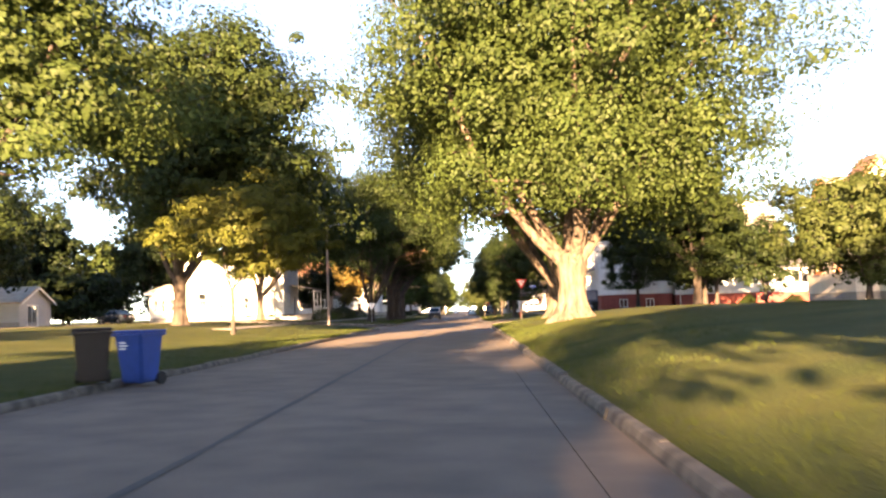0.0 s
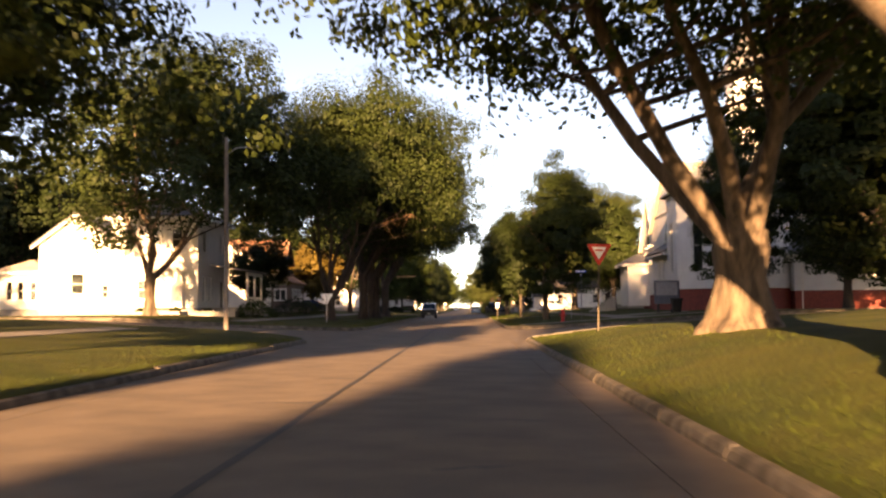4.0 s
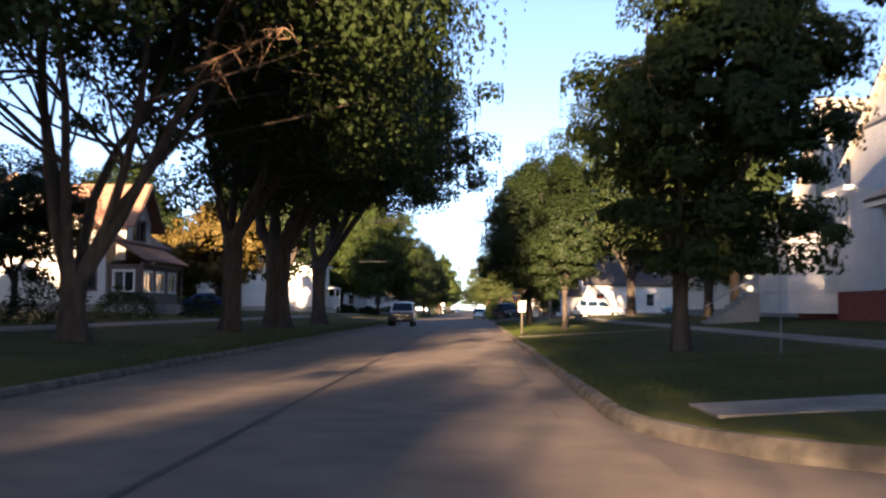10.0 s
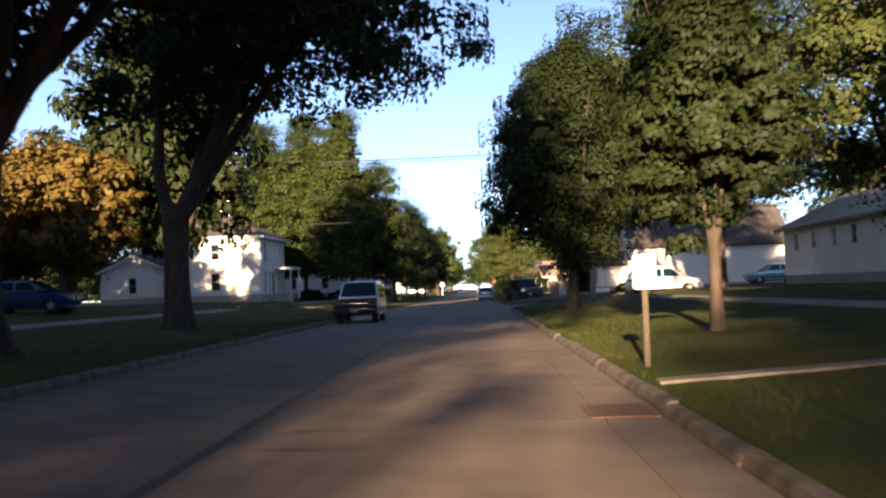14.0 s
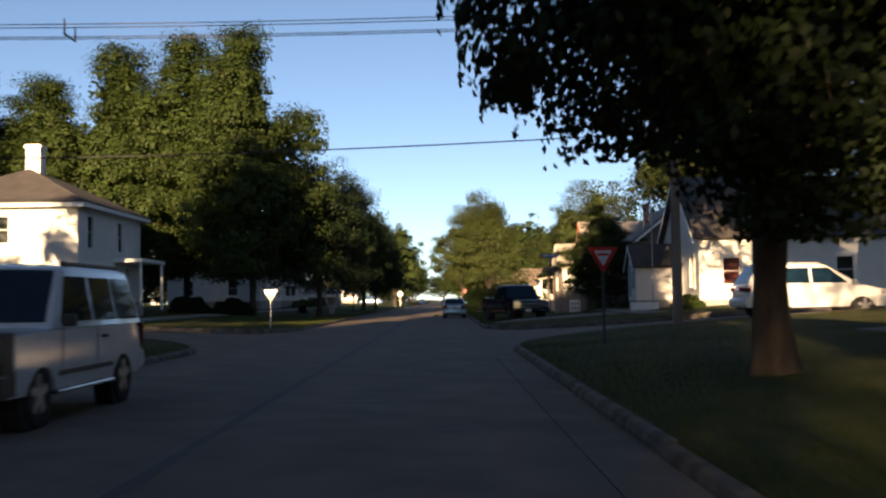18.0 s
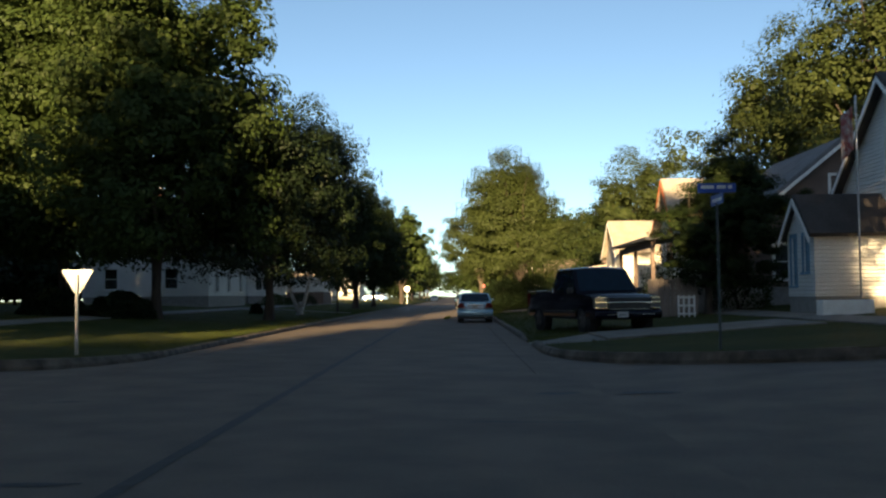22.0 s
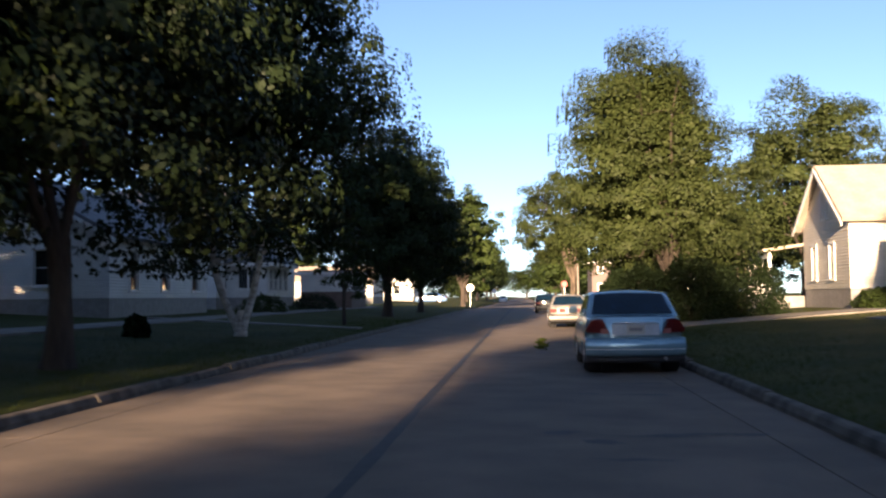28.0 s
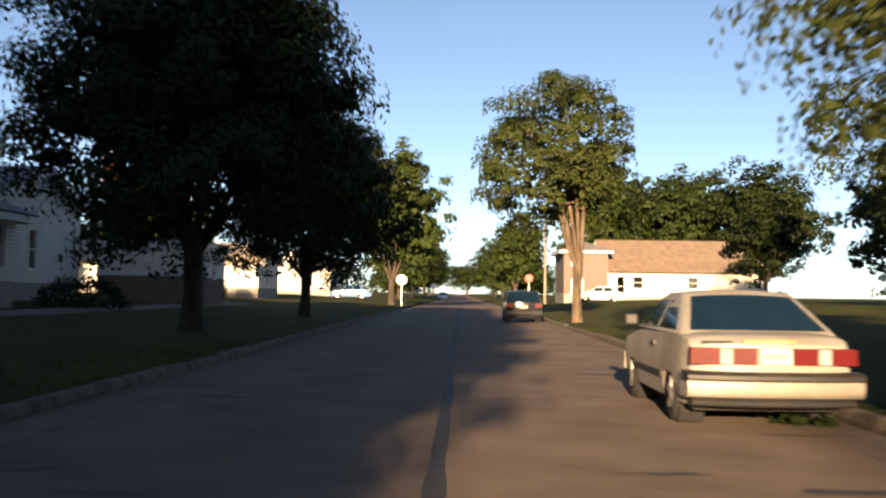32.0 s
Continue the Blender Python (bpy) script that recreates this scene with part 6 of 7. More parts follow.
def number_plate(car, y0, y1, z0, x=0):
    p = part("number_plate", B((x - .155, x + .155, y0, y1, z0, z0 + .155)), PLATE, car)
    yb = (y0 - .004, y0 - .001) if y0 < 0 else (y1 + .001, y1 + .004)
    part("plate_bar", B((x - .11, x + .11, *yb, z0 + .05, z0 + .105)), PLATEBAR, p)


def bumper(car, half, y, depth, z0, z1, material, bow=.12, name="rear_bumper"):
    """A bumper with a bowed plan and a rounded face; y: its middle's outer face."""
    s = 1 if y > 0 else -1
    bm = bmesh.new()
    rows = []
    for k in range(13):
        u = 2 * k / 12 - 1
        yo = y - s * (bow * abs(u) ** 2.6)
        ring_ = []
        for dy, dz in ((0.0, .32), (0.0, .68), (.035, .9), (.09, 1), (depth, 1), (depth, 0), (.09, 0), (.03, .1)):
            ring_.append(bm.verts.new((u * half, yo - s * dy, z0 + (z1 - z0) * dz)))
        rows.append(ring_)
    for a_, b_ in zip(rows, rows[1:]):
        for i in range(8):
            j = (i + 1) % 8
            bm.faces.new((a_[i], a_[j], b_[j], b_[i]))
    bm.faces.new(rows[0])
    bm.faces.new(rows[-1][::-1])
    bmesh.ops.recalc_face_normals(bm, faces=bm.faces)
    for ed in bm.edges:
        ed.smooth = len(ed.link_faces) == 2 and ed.calc_face_angle(0) < .7
    return part(name, bm, material, car, smooth=True)


def lens(car, nm, outline, y, depth, material, sweep=.0):
    """A lamp on each side, cut to an outline of (x, z) and swept back towards the flank."""
    s0 = 1 if y > 0 else -1
    for s in (-1, 1):
        bm = plate([(s * x, z) for x, z in outline], min(y, y - s0 * depth), max(y, y - s0 * depth))
        xm = min(x for x, z in outline)
        xw = max(x for x, z in outline) - xm
        for v in bm.verts:
            v.co.y -= s0 * sweep * ((abs(v.co.x) - xm) / xw) ** 2
        part(nm, bm, material, car)


# silver saloon
c = vehicle("saloon_car", "silver four-door saloon parked at the kerb", pose(3.24, 231.88, 0) @ Matrix.Diagonal((1, .94, 1, 1)), 1.71,
            [(-2.2, .3), (-2.23, .55), (-2.2, .78), (-2.12, .98), (-1.45, 1.03), (.95, .98), (1.6, .86), (2.1, .7), (2.2, .5), (2.14, .3)], (-1.31, 1.31), .31, .36,
            (-1.68, -.95, .3, 1.15, .98, 1.415), P_SILVER, RIM, glass_rows=((-1.2, -.35), (-.25, .75)), two_tone=P_SILVER)
lens(c, "tail_lamp", [(.56, .945), (.50, .80), (.46, .70), (.845, .72), (.845, .78), (.76, .915), (.66, .95)], -2.262, .14, REDLENS, .1)
lens(c, "reverse_lamp", [(.48, .78), (.455, .695), (.60, .70), (.60, .785)], -2.268, .05, mat("pink_lens", (.30, .12, .11), .2), .02)
bumper(c, .86, -2.34, .4, .30, .62, P_SILVER, .16)
bumper(c, .85, -2.352, .1, .415, .435, TRIM, .16, "bumper_line")
bumper(c, .84, -2.30, .3, .19, .31, BLACKTRIM, .14, "bumper_skirt")
bumper(c, .86, 2.28, .4, .28, .6, P_SILVER, .2, "front_bumper")
part("plate_recess", B((-.40, .40, -2.256, -2.2, .665, .86)), mat("pale_silver_paint", (.42, .47, .52), .35), c)
part("boot_trim", B((-.38, .38, -2.262, -2.2, .865, .89), bevel=.006), CHROME, c)
number_plate(c, -2.27, -2.24, .69)
part("exhaust", rod((.5, -2.32, .27), (.5, -1.9, .27), .03), STEEL, c)

# worn white notchback
c = vehicle("hatchback_car", "worn white old two-box car with peeling boot paint", pose(3.25, 257.15, 0), 1.70,
            [(-2.1, .32), (-2.14, .55), (-2.1, .86), (-2.0, .93), (-1.6, .97), (.9, .93), (1.75, .82), (2.05, .68), (2.1, .45), (2.05, .3)], (-1.23, 1.23), .30, .35,
            (-1.62, -.82, .15, 1.05, .93, 1.36), P_OLDW, RIM, glass_rows=((-1.3, -.4), (-.32, .85)), two_tone=BLACKTRIM, tumble=.19)
lens(c, "tail_lamp", [(.18, .66), (.82, .66), (.81, .82), (.18, .82)], -2.165, .1, REDLENS, .07)
lens(c, "reverse_lamp", [(.42, .665), (.54, .665), (.54, .815), (.42, .815)], -2.168, .03, CLEARLENS, .01)
bumper(c, .86, -2.27, .4, .33, .56, P_OLDW, .1)
bumper(c, .864, -2.29, .3, .49, .59, BLACKTRIM, .1, "bumper_strip")
bumper(c, .80, -2.22, .3, .24, .33, DARK, .1, "bumper_skirt")
bumper(c, .85, 2.2, .35, .34, .56, P_OLDW, .12, "front_bumper")
part("rust_patch", B((-.30, .22, -2.108, -2.06, .865, .905)), mat("bare_rusty_metal", (.34, .27, .17), .7, color2=(.24, .15, .08), scale=9, fine=40), c, "peeling patch")
part("tailgate_badge", B((-.7, -.4, -2.1, -2.06, .875, .89)), BLACKTRIM, c)
number_plate(c, -2.17, -2.12, .665)

# big sport utility car facing the walk
def suv(label, m, colour, front, group=""):
    c = vehicle("sport_utility_car", label, m, 1.95,
                [(-2.45, .42), (-2.5, .7), (-2.47, 1.08), (-2.3, 1.13), (1.0, 1.13), (2.2, 1.08), (2.42, .98), (2.48, .7), (2.42, .42)], (-1.5, 1.48), .38, .45,
                (-2.44, -2.15, .35, 1.05, 1.1, 1.86), colour, RIM, sill=.4, glass_rows=((-2.3, -1.35), (-1.25, -.45), (-.35, .75)), plan=.03, two_tone=BLACKTRIM, tumble=.14)
    part("grille", B((-.60, .60, 2.4, 2.56, .70, 1.06), bevel=.02), BLACKTRIM, c)
    for z in (.74, .79, .95, 1.0):
        part("grille_bar", B((-.57, .57, 2.56, 2.568, z, z + .012)), BLACKTRIM, c)
    part("chrome_bar", B((-.6, .6, 2.555, 2.58, .855, .895), bevel=.008), CHROME, c)
    lens(c, "headlamp", [(.63, .90), (.95, .90), (.95, 1.04), (.63, 1.06)], 2.56, .1, DARKLENS, .08)
    lens(c, "marker_lamp", [(.63, .76), (.95, .76), (.95, .86), (.63, .86)], 2.56, .1, DARKLENS, .08)
    bumper(c, .965, 2.55, .3, .66, 1.09, front, .09, "front_mask")
    bumper(c, .97, 2.66, .4, .42, .68, front, .14, "front_bumper")
    bumper(c, .972, 2.675, .2, .625, .655, CHROME, .14, "bumper_line")
    number_plate(c, 2.655, 2.675, .48)
    for sx in (-1, 1):
        part("running_board", B((min(sx * .86, sx * 1.0), max(sx * .86, sx * 1.0), -1.0, .98, .34, .39), bevel=.015), CHROME, c)
        for yy in (-.42, .80):
            part("door_seam", B((min(sx * .968, sx * .974), max(sx * .968, sx * .974), yy, yy + .012, .5, 1.1)), BLACKTRIM, c)
    lamp(c, "tail_lamp", .84, .95, -2.51, -2.42, .75, 1.1, REDLENS)
    lamp(c, "roof_rail", .68, .74, -1.9, .2, 1.86, 1.92, BLACKTRIM)
    bumper(c, .95, -2.62, .35, .45, .7, colour, .1)
    return c


suv("white and dark sport utility car parked facing oncoming traffic", pose(-3.05, 168.85, 0, 0, 0, 180), P_WHITE, BLACKTRIM)
c = vehicle("crossover_car", "white rounded crossover parked across the side street", pose(15.0, 190.9, street_level(14.5) + .02, 0, 0, -90), 1.93,
            [(-2.42, .4), (-2.52, .66), (-2.5, .95), (-2.36, 1.1), (1.0, 1.13), (1.7, 1.09), (2.25, .96), (2.48, .76), (2.52, .55), (2.42, .36)], (-1.5, 1.54), .39, .45,
            (-2.4, -1.95, .3, 1.45, 1.09, 1.8), P_WHITE, RIM, sill=.36, glass_rows=((-2.05, -1.3), (-1.18, -.28), (-.18, 1.0)), plan=.05, two_tone=P_WHITE, tumble=.17)
lens(c, "headlamp", [(.56, .80), (.94, .78), (.93, .93), (.58, .95)], 2.5, .2, CLEARLENS, .2)
part("grille", B((-.5, .5, 2.44, 2.535, .66, .86), bevel=.02), BLACKTRIM, c)
bumper(c, .95, 2.62, .4, .36, .64, P_WHITE, .2, "front_bumper")
lens(c, "tail_lamp", [(.44, .93), (.94, .90), (.94, 1.02), (.44, 1.05)], -2.53, .16, REDLENS, .1)
bumper(c, .95, -2.64, .4, .38, .70, P_WHITE, .16)
lamp(c, "roof_rail", .66, .71, -1.8, .15, 1.81, 1.86, STEEL)
for sx in (-1, 1):
    part("door_seam", B((min(sx * .962, sx * .97), max(sx * .962, sx * .97), -.245, -.23, .5, 1.08)), BLACKTRIM, c)


# dark pickup on the drive
c = vehicle("pickup_truck", "dark navy extended-cab pickup parked half on the lawn", pose(6.35, 211.6, .2, 0, 0, 195), 2.0,
            [(-2.9, .48), (-2.93, .75), (-2.9, 1.18), (-.75, 1.2), (.9, 1.16), (2.4, 1.1), (2.68, .98), (2.74, .7), (2.68, .45)], (-1.82, 1.78), .39, .46,
            (-.8, -.55, .75, 1.35, 1.12, 1.86), P_NAVY, mat("dull_alloy", (0.10, 0.10, 0.105), 0.45, 0.6), sill=.45, glass_rows=((-.6, .0), (.1, 1.1)), plan=.03, two_tone=BLACKTRIM, category="truck")
part("truck_bed", B((-.82, .82, -2.8, -.9, 1.195, 1.205)), DARK, c)
lamp(c, "bed_rail", .84, .93, -2.86, -.85, 1.19, 1.24, CHROME)
part("grille", B((-.6, .6, 2.64, 2.76, .68, 1.0), bevel=.02), BLACKTRIM, c)
part("grille_bar", B((-.64, .64, 2.755, 2.79, .85, .89), bevel=.008), CHROME, c)
part("grille_bar", B((-.6, .6, 2.755, 2.775, .68, .70)), CHROME, c)
lens(c, "headlamp", [(.63, .72), (.97, .72), (.97, .98), (.66, 1.03)], 2.775, .15, DARKLENS, .1)
for zz, tt in ((.705, .02), (.995, .02), (.86, .03)):
    lens(c, "headlamp_trim", [(.64, zz), (.96, zz), (.96, zz + tt), (.64, zz + tt)], 2.785, .02, CHROME, .1)
bumper(c, .99, 2.88, .45, .42, .66, P_NAVY, .14, "front_bumper")
bumper(c, .97, -3.05, .25, .5, .68, CHROME, .05)
part("bumper_line", B((-.7, .7, 2.862, 2.87, .53, .55)), CHROME, c)
number_plate(c, 2.872, 2.89, .46, .25)
lamp(c, "tail_lamp", .86, .97, -2.94, -2.84, .75, 1.15, REDLENS)

# cars farther off


def plain_car(label, x, y, z, yaw, paintm):
    c = vehicle("parked_car", label, pose(x, y, z, 0, 0, yaw), 1.75,
                [(-2.2, .32), (-2.25, .6), (-2.2, .95), (-1.6, 1.0), (.9, .96), (1.9, .82), (2.2, .65), (2.22, .45), (2.15, .3)], (-1.3, 1.33), .31, .36,
                (-1.7, -.95, .3, 1.1, .96, 1.44), paintm, RIM, glass_rows=((-1.2, -.35), (-.25, .7)))
    lamp(c, "tail_lamp", .5, .84, -2.262, -2.1, .7, .88, REDLENS)
    lamp(c, "headlamp", .5, .84, 2.12, 2.232, .58, .7, CLEARLENS)
    part("rear_bumper", B((-.86, .86, -2.32, -2.0, .34, .58), bevel=.04), paintm, c)
    number_plate(c, -2.28, -2.255, .66)
    return c


plain_car("dark grey car parked at the kerb in shade", 3.1, 294.2, 0, 0, P_DARK)
plain_car("light blue pickup-sized car outside a white building", -11.6, 353, rise(-11.6, 353), 90, P_BLUE)
plain_car("dark blue car parked beside the bungalow", -17.6, 166.3, rise(-17.6, 166), -90, paint("deep_blue_paint", (0.012, 0.035, 0.12)))
plain_car("silver car parked beyond the side street", 25.2, 200.6, 1.0, 90, P_SILVER)
plain_car("dark grey car parked by the grey garage", -36, 110, 1.0, 60, P_DARK)
plain_car("white car parked far down the street", -3.1, 432, 0, 180, P_WHITE)
plain_car("white car parked by the ranch house", 12.8, 338, rise(13, 338), 90, P_WHITE)

# ---- street furniture ----


def tri_outline(w, h, cut=.04):
    return [(-cut * .5, 0), (cut * .5, 0), (w / 2, h - cut), (w / 2 - cut * .6, h), (-w / 2 + cut * .6, h), (-w / 2, h - cut)]


def yield_sign(label, x, y, bottom, w, front, tilt=0, post=None):
    """Triangular sign on a post; front: towards the walk, else its bare back is seen."""
    z = rise(x, y)
    s = thing("yield_sign", pose(x, y, z, 0, tilt, 0 if front else 180), label, "road sign")
    hgt = w * .88
    b = bottom - z
    part("post", B((-.03, .03, .01, .07, -.4, b + hgt - .1), bevel=.008), post or STEEL, s)
    pl = part("plate", plate([(u, v + b) for u, v in tri_outline(w, hgt)], -.006, -.001), ALU, s)
    part("red_border", plate([(u, v + b) for u, v in tri_outline(w, hgt)], -.012, -.008), SIGNR, pl)
    part("white_field", plate([(u * .58, v * .58 + b + hgt * .28) for u, v in tri_outline(w, hgt)], -.016, -.013), SIGNW, pl)
    part("word_bar", B((-.13, .13, -.019, -.0165, b + hgt * .66, b + hgt * .75)), SIGNR, pl)
    for zz in (b + .2, b + hgt - .15):
        part("bolt", rod((0, -.022, zz), (0, -.002, zz), .012, sides=6), STEEL, s)
    return s


yield_sign("red and white yield sign on a wooden post", 6.45, 73.6, 2.72, .82, True, 1.5, POSTW)
yield_sign("bare metal back of a yield sign on the corner", -7.85, 109.4, 1.62, .85, False)
yield_sign("sunlit bare back of a yield sign on a steel post", -5.33, 201.6, 1.38, .62, False)
# dark post colour here stands in for the shade on the sign
yield_sign("red and white yield sign in deep shade", 6.25, 180.2, 1.95, .70, True, 0, POSTG)

s = thing("notice_sign", pose(4.75, 136.1, rise(4.75, 136)), "blank white metal sign on a weathered wooden post", "road sign")
part("post", B((-.04, .04, -.035, .045, -.4, 1.35), bevel=.01), POSTW, s)
part("plate", plate([(-.16, 1.12), (-.13, 1.09), (.13, 1.09), (.16, 1.12), (.16, 1.54), (.13, 1.57), (-.13, 1.57), (-.16, 1.54)], -.055, -.047), SIGNW, s)

hy = thing("fire_hydrant", pose(7.85, 101.9, rise(7.85, 101.9)), "bright red fire hydrant on the corner lawn", "hydrant")
bm = bmesh.new()
tube(bm, [Vector((0, 0, z)) for z in (-.1, .02, .03, .08, .09, .5, .52, .58, .6, .68, .74, .77)], [.17, .17, .17, .17, .115, .115, .16, .16, .13, .12, .07, .03], 16)
part("barrel", bm, RED, hy)
for dx, dy, r in ((1, 0, .055), (-1, 0, .055), (0, -1, .07)):
    part("outlet_cap", rod((dx * .08, dy * .08, .42), (dx * .2, dy * .2, .42), r, sides=10), RED, hy)
part("top_nut", rod((0, 0, .76), (0, 0, .82), .025, sides=5), RED, hy)
f = thing("hydrant_marker", pose(9.4, 112.2, rise(9.4, 112)), "thin pale marker pole on the lawn", "pole")
part("rod", rod((0, 0, -.2), (0, 0, 2.0), .010), GREY, f)


def street_name(x, y, top, label):
    z = rise(x, y)
    s = thing("street_name_sign", pose(x, y, z), label, "road sign")
    part("post", rod((0, 0, -.3), (0, 0, top - z - .2), .024), POSTG, s)
    p = part("name_plate", B((-.34, .34, -.006, .006, top - z - .02, top - z + .15)), SIGNB, s)
    for a, b in ((-.28, -.05), (0.0, .16), (.2, .27)):
        part("word_bar", B((a, b, -.009, -.0065, top - z + .05, top - z + .11)), SIGNW, p)
    q = part("name_plate", B((-.006, .006, -.42, .42, top - z - .24, top - z - .05)), SIGNB, s)
    for a, b in ((-.34, -.05), (0.0, .3)):
        part("word_bar", B((-.009, -.0065, a, b, top - z - .18, top - z - .12)), SIGNW, q)
    return s


street_name(9.3, 104.6, 3.5, "blue street-name blades on a steel post")
street_name(7.0, 199.2, 3.1, "blue street-name blades on a steel post")


def round_sign(x, y, zc, r, label):
    z = rise(x, y)
    s = thing("octagonal_sign", pose(x, y, z), label, "road sign")
    part("post", B((-.03, .03, .01, .06, -.3, zc - z + r * .7)), STEEL, s)
    # white stands in for sun glare on the bare metal back
    part("plate", plate([(r * math.cos(math.pi / 8 + k * math.pi / 4), zc - z + r * math.sin(math.pi / 8 + k * math.pi / 4)) for k in range(8)], -.006, 0), SIGNW, s)


round_sign(-5.1, 334.7, 2.45, .48, "sunlit pale back of an octagonal sign")
round_sign(-5.1, 436, 2.5, .48, "sunlit pale back of an octagonal sign")
s = thing("stop_sign", pose(6.4, 338, rise(6.4, 338)), "small red stop sign among the trees", "road sign")
part("post", B((-.03, .03, .01, .06, -.3, 2.6)), STEEL, s)
part("plate", plate([(.38 * math.cos(math.pi / 8 + k * math.pi / 4), 2.5 + .38 * math.sin(math.pi / 8 + k * math.pi / 4)) for k in range(8)], -.006, 0), SIGNR, s)


def utility_pole(x, y, hgt, r, label, arms=True):
    p = thing("utility_pole", pose(x, y, rise(x, y)), label, "pole")
    part("pole", rod((0, 0, -.5), (0, 0, hgt), r, r * .72, 14), POLEW, p)
    if arms:
        part("cross_arm", B((-.06, .06, -1.1, 1.1, hgt - .7, hgt - .58), bevel=.01), POLEW, p)
        for dy in (-1, -.45, .45, 1):
            part("insulator", rod((0, dy, hgt - .58), (0, dy, hgt - .42), .04, .03, 8), TRIM, p)
    return p


utility_pole(9.95, 188.6, 10.2, .17, "weathered wooden utility pole on the corner")
utility_pole(-34, 188.5, 10.5, .16, "weathered wooden utility pole")
utility_pole(52, 188.5, 10.5, .16, "weathered wooden utility pole")
utility_pole(8.4, 344.4, 9, .14, "weathered wooden utility pole", False)
WIRE = mat("wire", (0.03, 0.03, 0.035), .6)


def cable(a, b, sag, label, r=.014):
    a, b = Vector(a), Vector(b)
    c = thing("overhead_wire", pose(0, 0, 0), label, "cable")
    bm = bmesh.new()
    pts = [a.lerp(b, k / 24) - Vector((0, 0, sag * 4 * (k / 24) * (1 - k / 24))) for k in range(25)]
    part("wire", tube(bm, pts, [r] * 25, 5), WIRE, c)
    return c


for dy, dz in ((-1, 0), (-.45, .05), (.45, 0), (1, .08)):
    cable((-34, 187.0 + dy, 10.5 + dz), (10, 187.0 + dy, 10.0 + dz), .45, "thin dark power line over the side street", .016)
    cable((10, 187.0 + dy, 10.0 + dz), (52, 187.0 + dy, 10.5 + dz), .45, "thin dark power line over the side street", .016)
cable((-34, 186.6, 6.5), (10, 186.7, 6.4), .6, "sagging dark cable over the side street", .022)
cable((10, 186.7, 6.4), (52, 186.5, 6.5), .6, "sagging dark cable over the side street", .022)
for x in (-9, 3.5):
    sp = thing("wire_spacer", pose(x, 187.0, 9.8), "small spacer clamped on the power lines", "fitting")
    part("clamp", B((-.03, .03, -.5, .5, -.18, -.14), (-.02, .02, -.47, -.43, -.16, .3), (-.02, .02, .43, .47, -.16, .3)), WIRE, sp)

lp = thing("street_lamp", pose(-9.3, 87.0 - .8, rise(-9.3, 86)), "tall grey street lamp with a short arm", "street lamp")
part("pole", rod((0, 0, -.4), (0, 0, 9.0), .11, .08, 12), POLEW, lp)
part("arm", tube(bmesh.new(), [Vector((0, 0, 8.2)), Vector((.5, 0, 8.5)), Vector((1.2, 0, 8.55))], [.035, .03, .03], 8), STEEL, lp)
part("lamp_head", B((1.1, 1.6, -.12, .12, 8.45, 8.6), bevel=.04), STEEL, lp)


def wheelie_bin(label, x, y, yaw, body_m, lid_m, hgt=1.05):
    b = thing("wheelie_bin", pose(x, y, 0.02 if abs(x) < HALF else rise(x, y), 0, 0, yaw), label, "bin")
    bm = bmesh.new()
    lo = [bm.verts.new(c) for c in ((-.25, -.26, .06), (.25, -.26, .06), (.25, .26, .06), (-.25, .26, .06))]
    hi = [bm.verts.new(c) for c in ((-.33, -.4, hgt), (.33, -.4, hgt), (.33, .34, hgt), (-.33, .34, hgt))]
    bm.faces.new(lo[::-1])
    bm.faces.new(hi)
    for i in range(4):
        j = (i + 1) % 4
        bm.faces.new((lo[i], lo[j], hi[j], hi[i]))
    bmesh.ops.bevel(bm, geom=list(bm.edges), offset=.04, segments=2, affect='EDGES')
    part("tub", bm, body_m, b)
    part("rim", B((-.36, .36, -.43, .38, hgt - .06, hgt), bevel=.012), body_m, b)
    lid = B((-.36, .36, -.45, .4, hgt + .004, hgt + .05), bevel=.02)
    for v in lid.verts:
        v.co.z += .07 * (1 - (v.co.x / .36) ** 2) * (1 if v.co.z > hgt + .03 else 0)
    part("lid", lid, lid_m, b)
    part("handle", rod((-.25, .44, hgt - .05), (.25, .44, hgt - .05), .018), body_m, b)
    for s in (-1, 1):
        part("wheel", rod((s * .22, .3, .13), (s * .32, .3, .13), .13, sides=16), RUBBER, b)
    for k, (z, wd) in enumerate(((.86, .15), (.8, .19), (.74, .16))):
        if body_m is BINBLU:
            part("print_bar", B((-.2, -.2 + wd, -.395 + (.86 - z) * .13, -.38 + (.86 - z) * .13, z - .015, z + .015)), SIGNW, b)
    return b


wheelie_bin("black wheeled rubbish bin standing at the kerb", -4.35, 18.8, 20, BINBLK, BINBLK, 1.0)
wheelie_bin("blue wheeled recycling bin with white print", -3.95, 20.3, -20, BINBLU, BINBLU, 1.05)
wheelie_bin("dark wheeled bin beside the church board", 16.0, 107.6, 0, BINBLK, BINBLK, .9)

nb = thing("notice_board", pose(15.6, 108.8, rise(15.6, 108.8), 0, 0, -12), "blue-grey boxed notice board on dark legs", "notice board")
part("frame", B((-.85, .85, -.3, .3, .6, 2.2), bevel=.03), mat("slate_paint", (0.06, 0.075, 0.11), .7), nb)
part("panel", B((-.72, .72, -.33, -.302, 1.2, 2.1)), mat("panel_grey", (0.20, 0.215, 0.25), .6), nb)
for x in (-.6, .6):
    part("leg", B((x - .08, x + .08, -.08, .08, -.3, .6)), BLACKTRIM, nb)

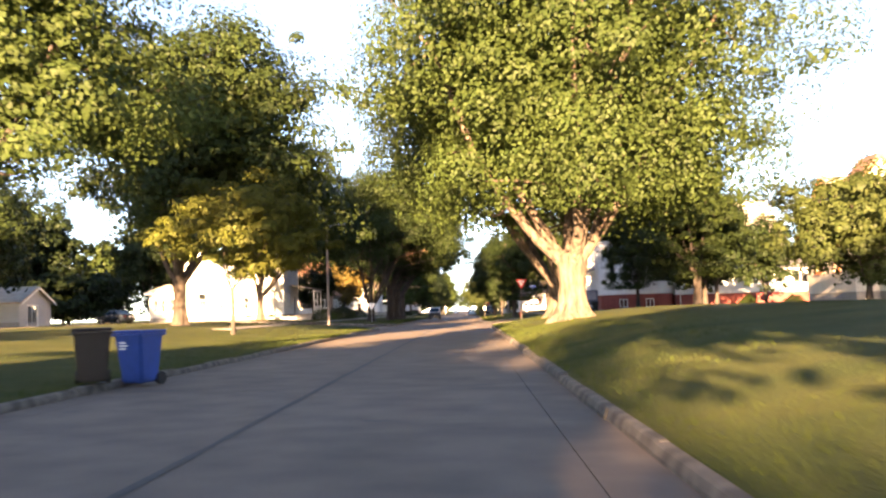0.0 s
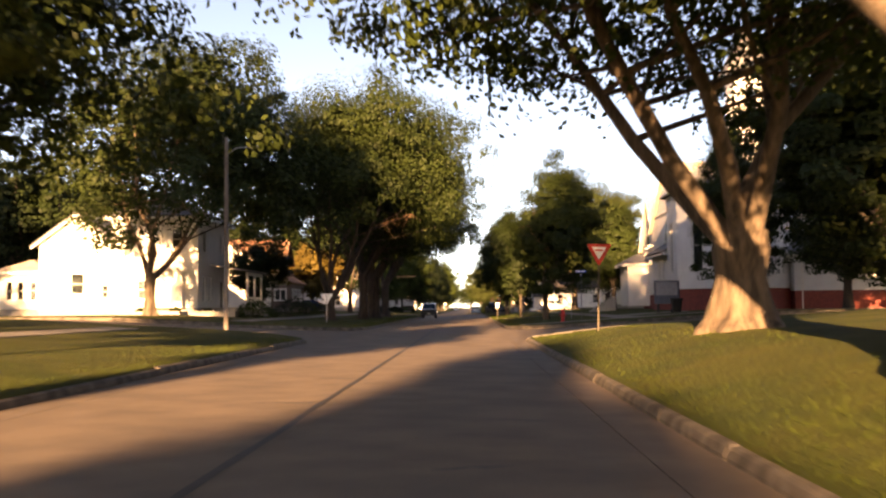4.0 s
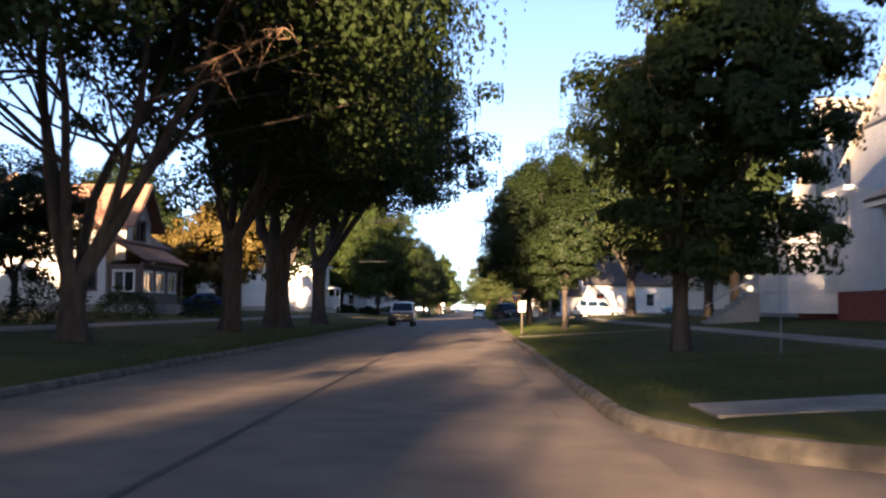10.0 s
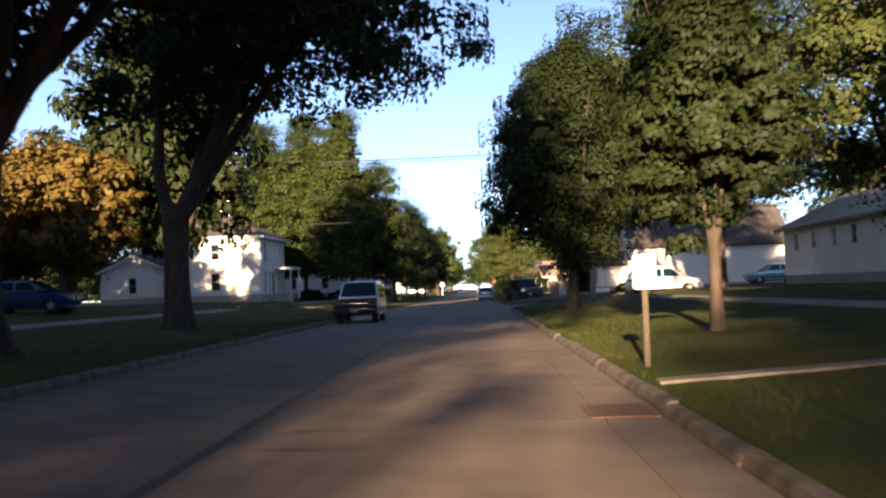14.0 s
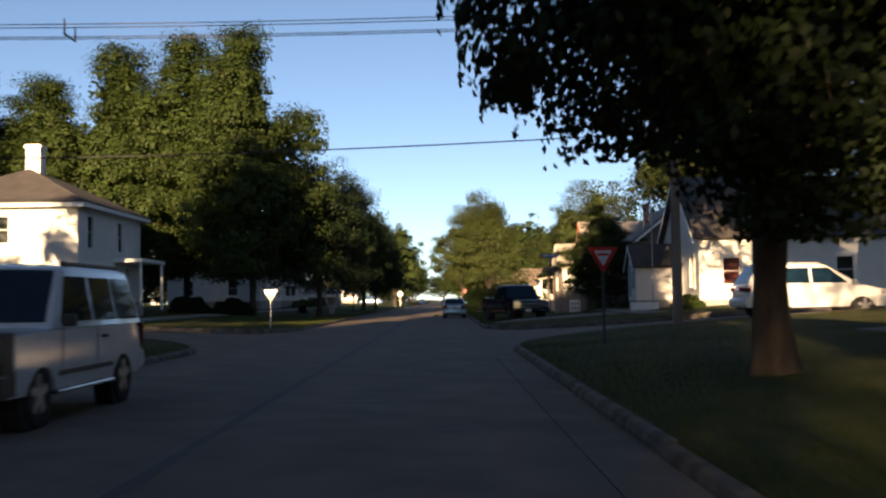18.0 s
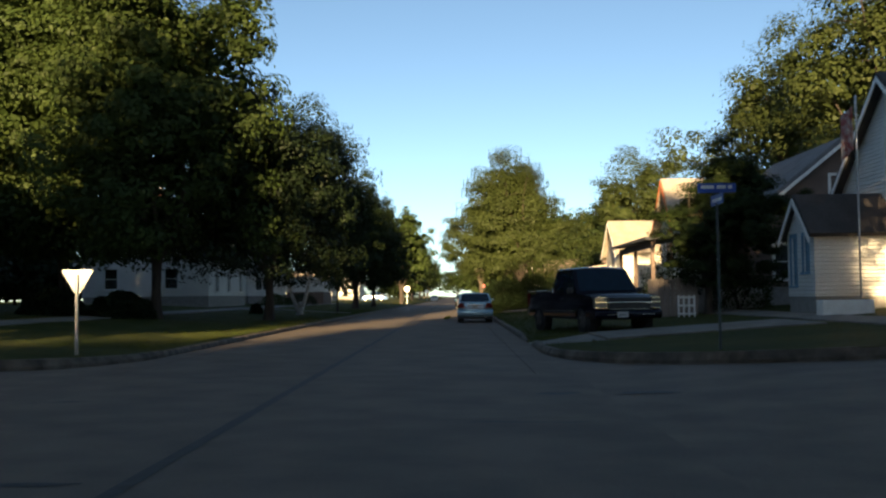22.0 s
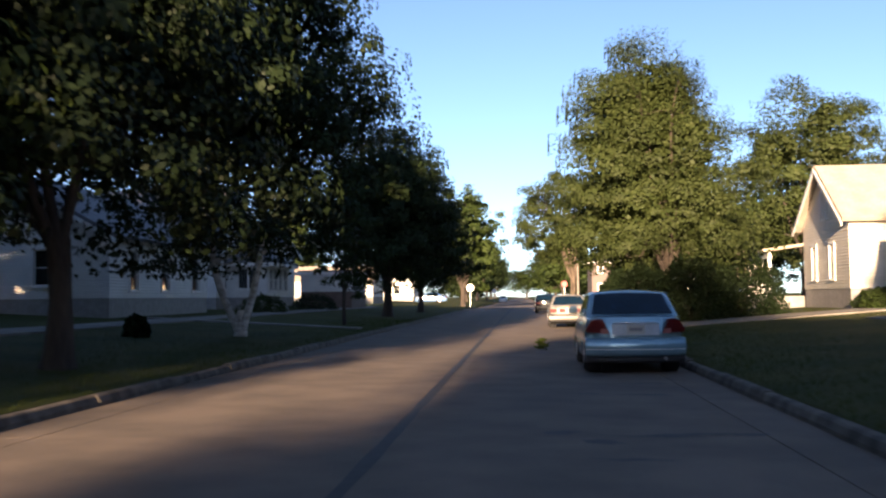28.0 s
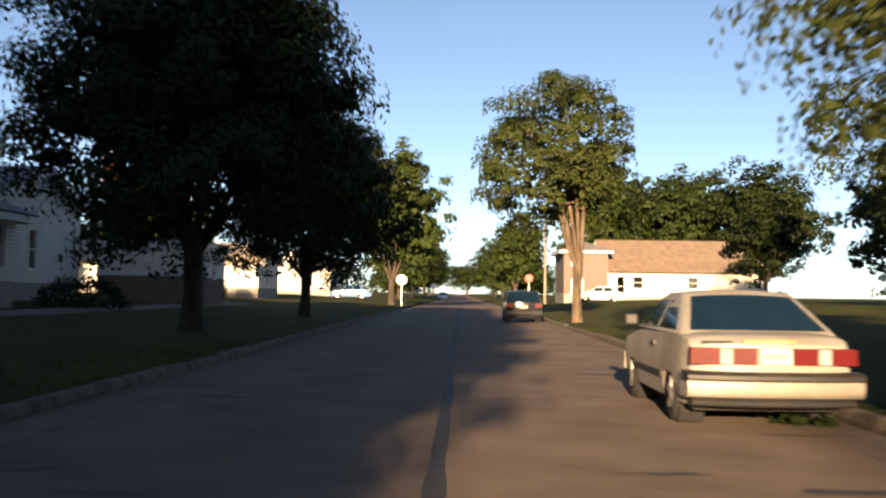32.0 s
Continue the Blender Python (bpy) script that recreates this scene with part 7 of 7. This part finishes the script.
fn = thing("fence", pose(9.2, 217.5, rise(9.2, 217)), "weathered grey board fence beside the porch", "fence")
for k in range(9):
    part("board", B((0.2 * k, .2 * k + .18, 0, .03, -.1, 1.35 + .02 * (k % 3))), POLEW, fn)
part("fence_rail", B((0, 1.8, .031, .08, .3, .4)), POLEW, fn)
gt = thing("lattice_gate", pose(9.9, 215.9, rise(9.9, 216), 0, 0, 0), "small white lattice gate panel", "gate")
for k in range(4):
    part("upright", B((.18 * k, .18 * k + .06, 0, .03, 0, .75)), TRIM, gt)
for k in range(3):
    part("crossbar", B((0, .6, -.026, -.001, .08 + .28 * k, .15 + .28 * k)), TRIM, gt)
bx = thing("planter_box", pose(12.2, 208.6, rise(12.2, 208.6)), "low white planter box by the entry", "planter")
part("box", B((0, 1.4, 0, .5, -.1, .45), bevel=.02), TRIM, bx)
part("soil", B((.05, 1.35, .05, .45, .45, .47)), SOIL, bx)
fp = thing("flagpole", pose(13.4, 209.0, rise(13.4, 209)), "slim flagpole with a striped drooping flag", "flagpole")
part("pole", rod((0, 0, -.3), (0, 0, 6.0), .03), STEEL, fp)
bm = bmesh.new()
for k in range(7):
    xx = -.08 - .06 * k
    yy = .05 * math.sin(k * 1.7)
    bm.verts.new((xx, yy, 5.7 - .05 * k))
    bm.verts.new((xx, yy, 4.5 - .06 * k))
bm.verts.ensure_lookup_table()
for k in range(6):
    bm.faces.new((bm.verts[2 * k], bm.verts[2 * k + 2], bm.verts[2 * k + 3], bm.verts[2 * k + 1]))
bmesh.ops.solidify(bm, geom=list(bm.faces), thickness=.01)
part("flag", bm, mat("flag_cloth", (0.35, 0.10, 0.10), .9, color2=(0.55, 0.52, 0.5), scale=6), fp)

wt = thing("water_tower", pose(-123, 600, 0), "distant white water tower with a dark red band", "water tower")
part("shaft", rod((0, 0, 0), (0, 0, 34), 2.2, 2.0, 20), TRIM, wt)
part("tank", rod((0, 0, 33), (0, 0, 48), 4.1, 4.1, 28), TRIM, wt)
part("band", rod((0, 0, 36), (0, 0, 45), 4.16, 4.16, 28), BRICK, wt)
part("cap", rod((0, 0, 48), (0, 0, 50), 4.1, 1.2, 28), TRIM, wt)

# storm drain in the gutter
dr = thing("storm_drain", pose(4.0, 132.6, 0), "rusty iron storm drain grate in the gutter", "drain")
part("grate", B((-.5, .2, -.55, .55, 0.004, .016), bevel=.003), mat("rusty_iron", (0.13, 0.07, 0.04), .8, .3, scale=8, fine=60), dr)
for k in range(9):
    part("slot", B((-.44, .14, -.48 + k * .115, -.44 + k * .115, .0165, .018)), DARK, dr)

# weeds in a broken joint of the roadway
wd_rng = np.random.default_rng(9)
wp = np.stack([1.8 + wd_rng.normal(0, .06, 500), wd_rng.uniform(237.4, 244.2, 500), np.abs(wd_rng.normal(0, .02, 500)) + .01], 1)
wp[:, 0] += .08 * np.sin(wp[:, 1] * 2.1)
wp = wp[(np.sin(wp[:, 1] * 2.9) + wd_rng.normal(0, .5, 500)) > -.2]
wq = np.stack([4.05 - np.abs(wd_rng.normal(0, .25, 1500)), wd_rng.uniform(255.5, 262, 1500), np.abs(wd_rng.normal(0, .07, 1500)) + .01], 1)
ws_ = thing("weeds", pose(0, 0, 0), "low green weeds growing out of broken road joints", "weeds", kind="stuff")
part("joint_weeds", cards("joint_weeds", wp, .09, BLADE, wd_rng), BLADE, ws_)
part("gutter_weeds", cards("gutter_weeds", wq, .14, LEAF_D, wd_rng), LEAF_D, ws_)

# grass along the kerbs
rng = np.random.default_rng(77)
pts = []
N = 150000
ys = rng.uniform(2, 268, N)
xs = rng.choice([-1, 1], N) * (HALF + .17 + rng.exponential(1.6, N))
ok = [(x, y) for x, y in zip(xs, ys) if not any(c0 - RADIUS < y < c1 + RADIUS for c0, c1 in CROSS) and abs(x) < 11.2 and not (x > 0 and (204.9 < y < 208.7 or 245.5 < y < 251.3 or 127.9 < y < 129.3 or 77.8 < y < 79.5))]
pos = np.array([(x, y, rise(x, y) + .02) for x, y in ok])
n = len(pos)
a = rng.uniform(0, math.tau, n)
hgt = rng.uniform(.015, .05, n)
wd = rng.uniform(.004, .010, n)
dx, dy = np.cos(a) * wd, np.sin(a) * wd
v = np.empty((n, 3, 3))
v[:, 0] = pos + np.stack([-dx, -dy, np.full(n, -.05)], 1)
v[:, 1] = pos + np.stack([dx, dy, np.full(n, -.05)], 1)
v[:, 2] = pos + np.stack([rng.normal(0, .03, n), rng.normal(0, .03, n), hgt], 1)
me = bpy.data.meshes.new("grass")
me.vertices.add(n * 3)
me.vertices.foreach_set("co", v.ravel())
me.loops.add(n * 3)
me.loops.foreach_set("vertex_index", np.arange(n * 3))
me.polygons.add(n)
me.polygons.foreach_set("loop_start", np.arange(0, n * 3, 3))
me.polygons.foreach_set("loop_total", np.full(n, 3))
me.update()
me.materials.append(BLADE)
tagged(new("grass", me), "short uneven grass blades along the kerbs", "grass", kind="stuff")
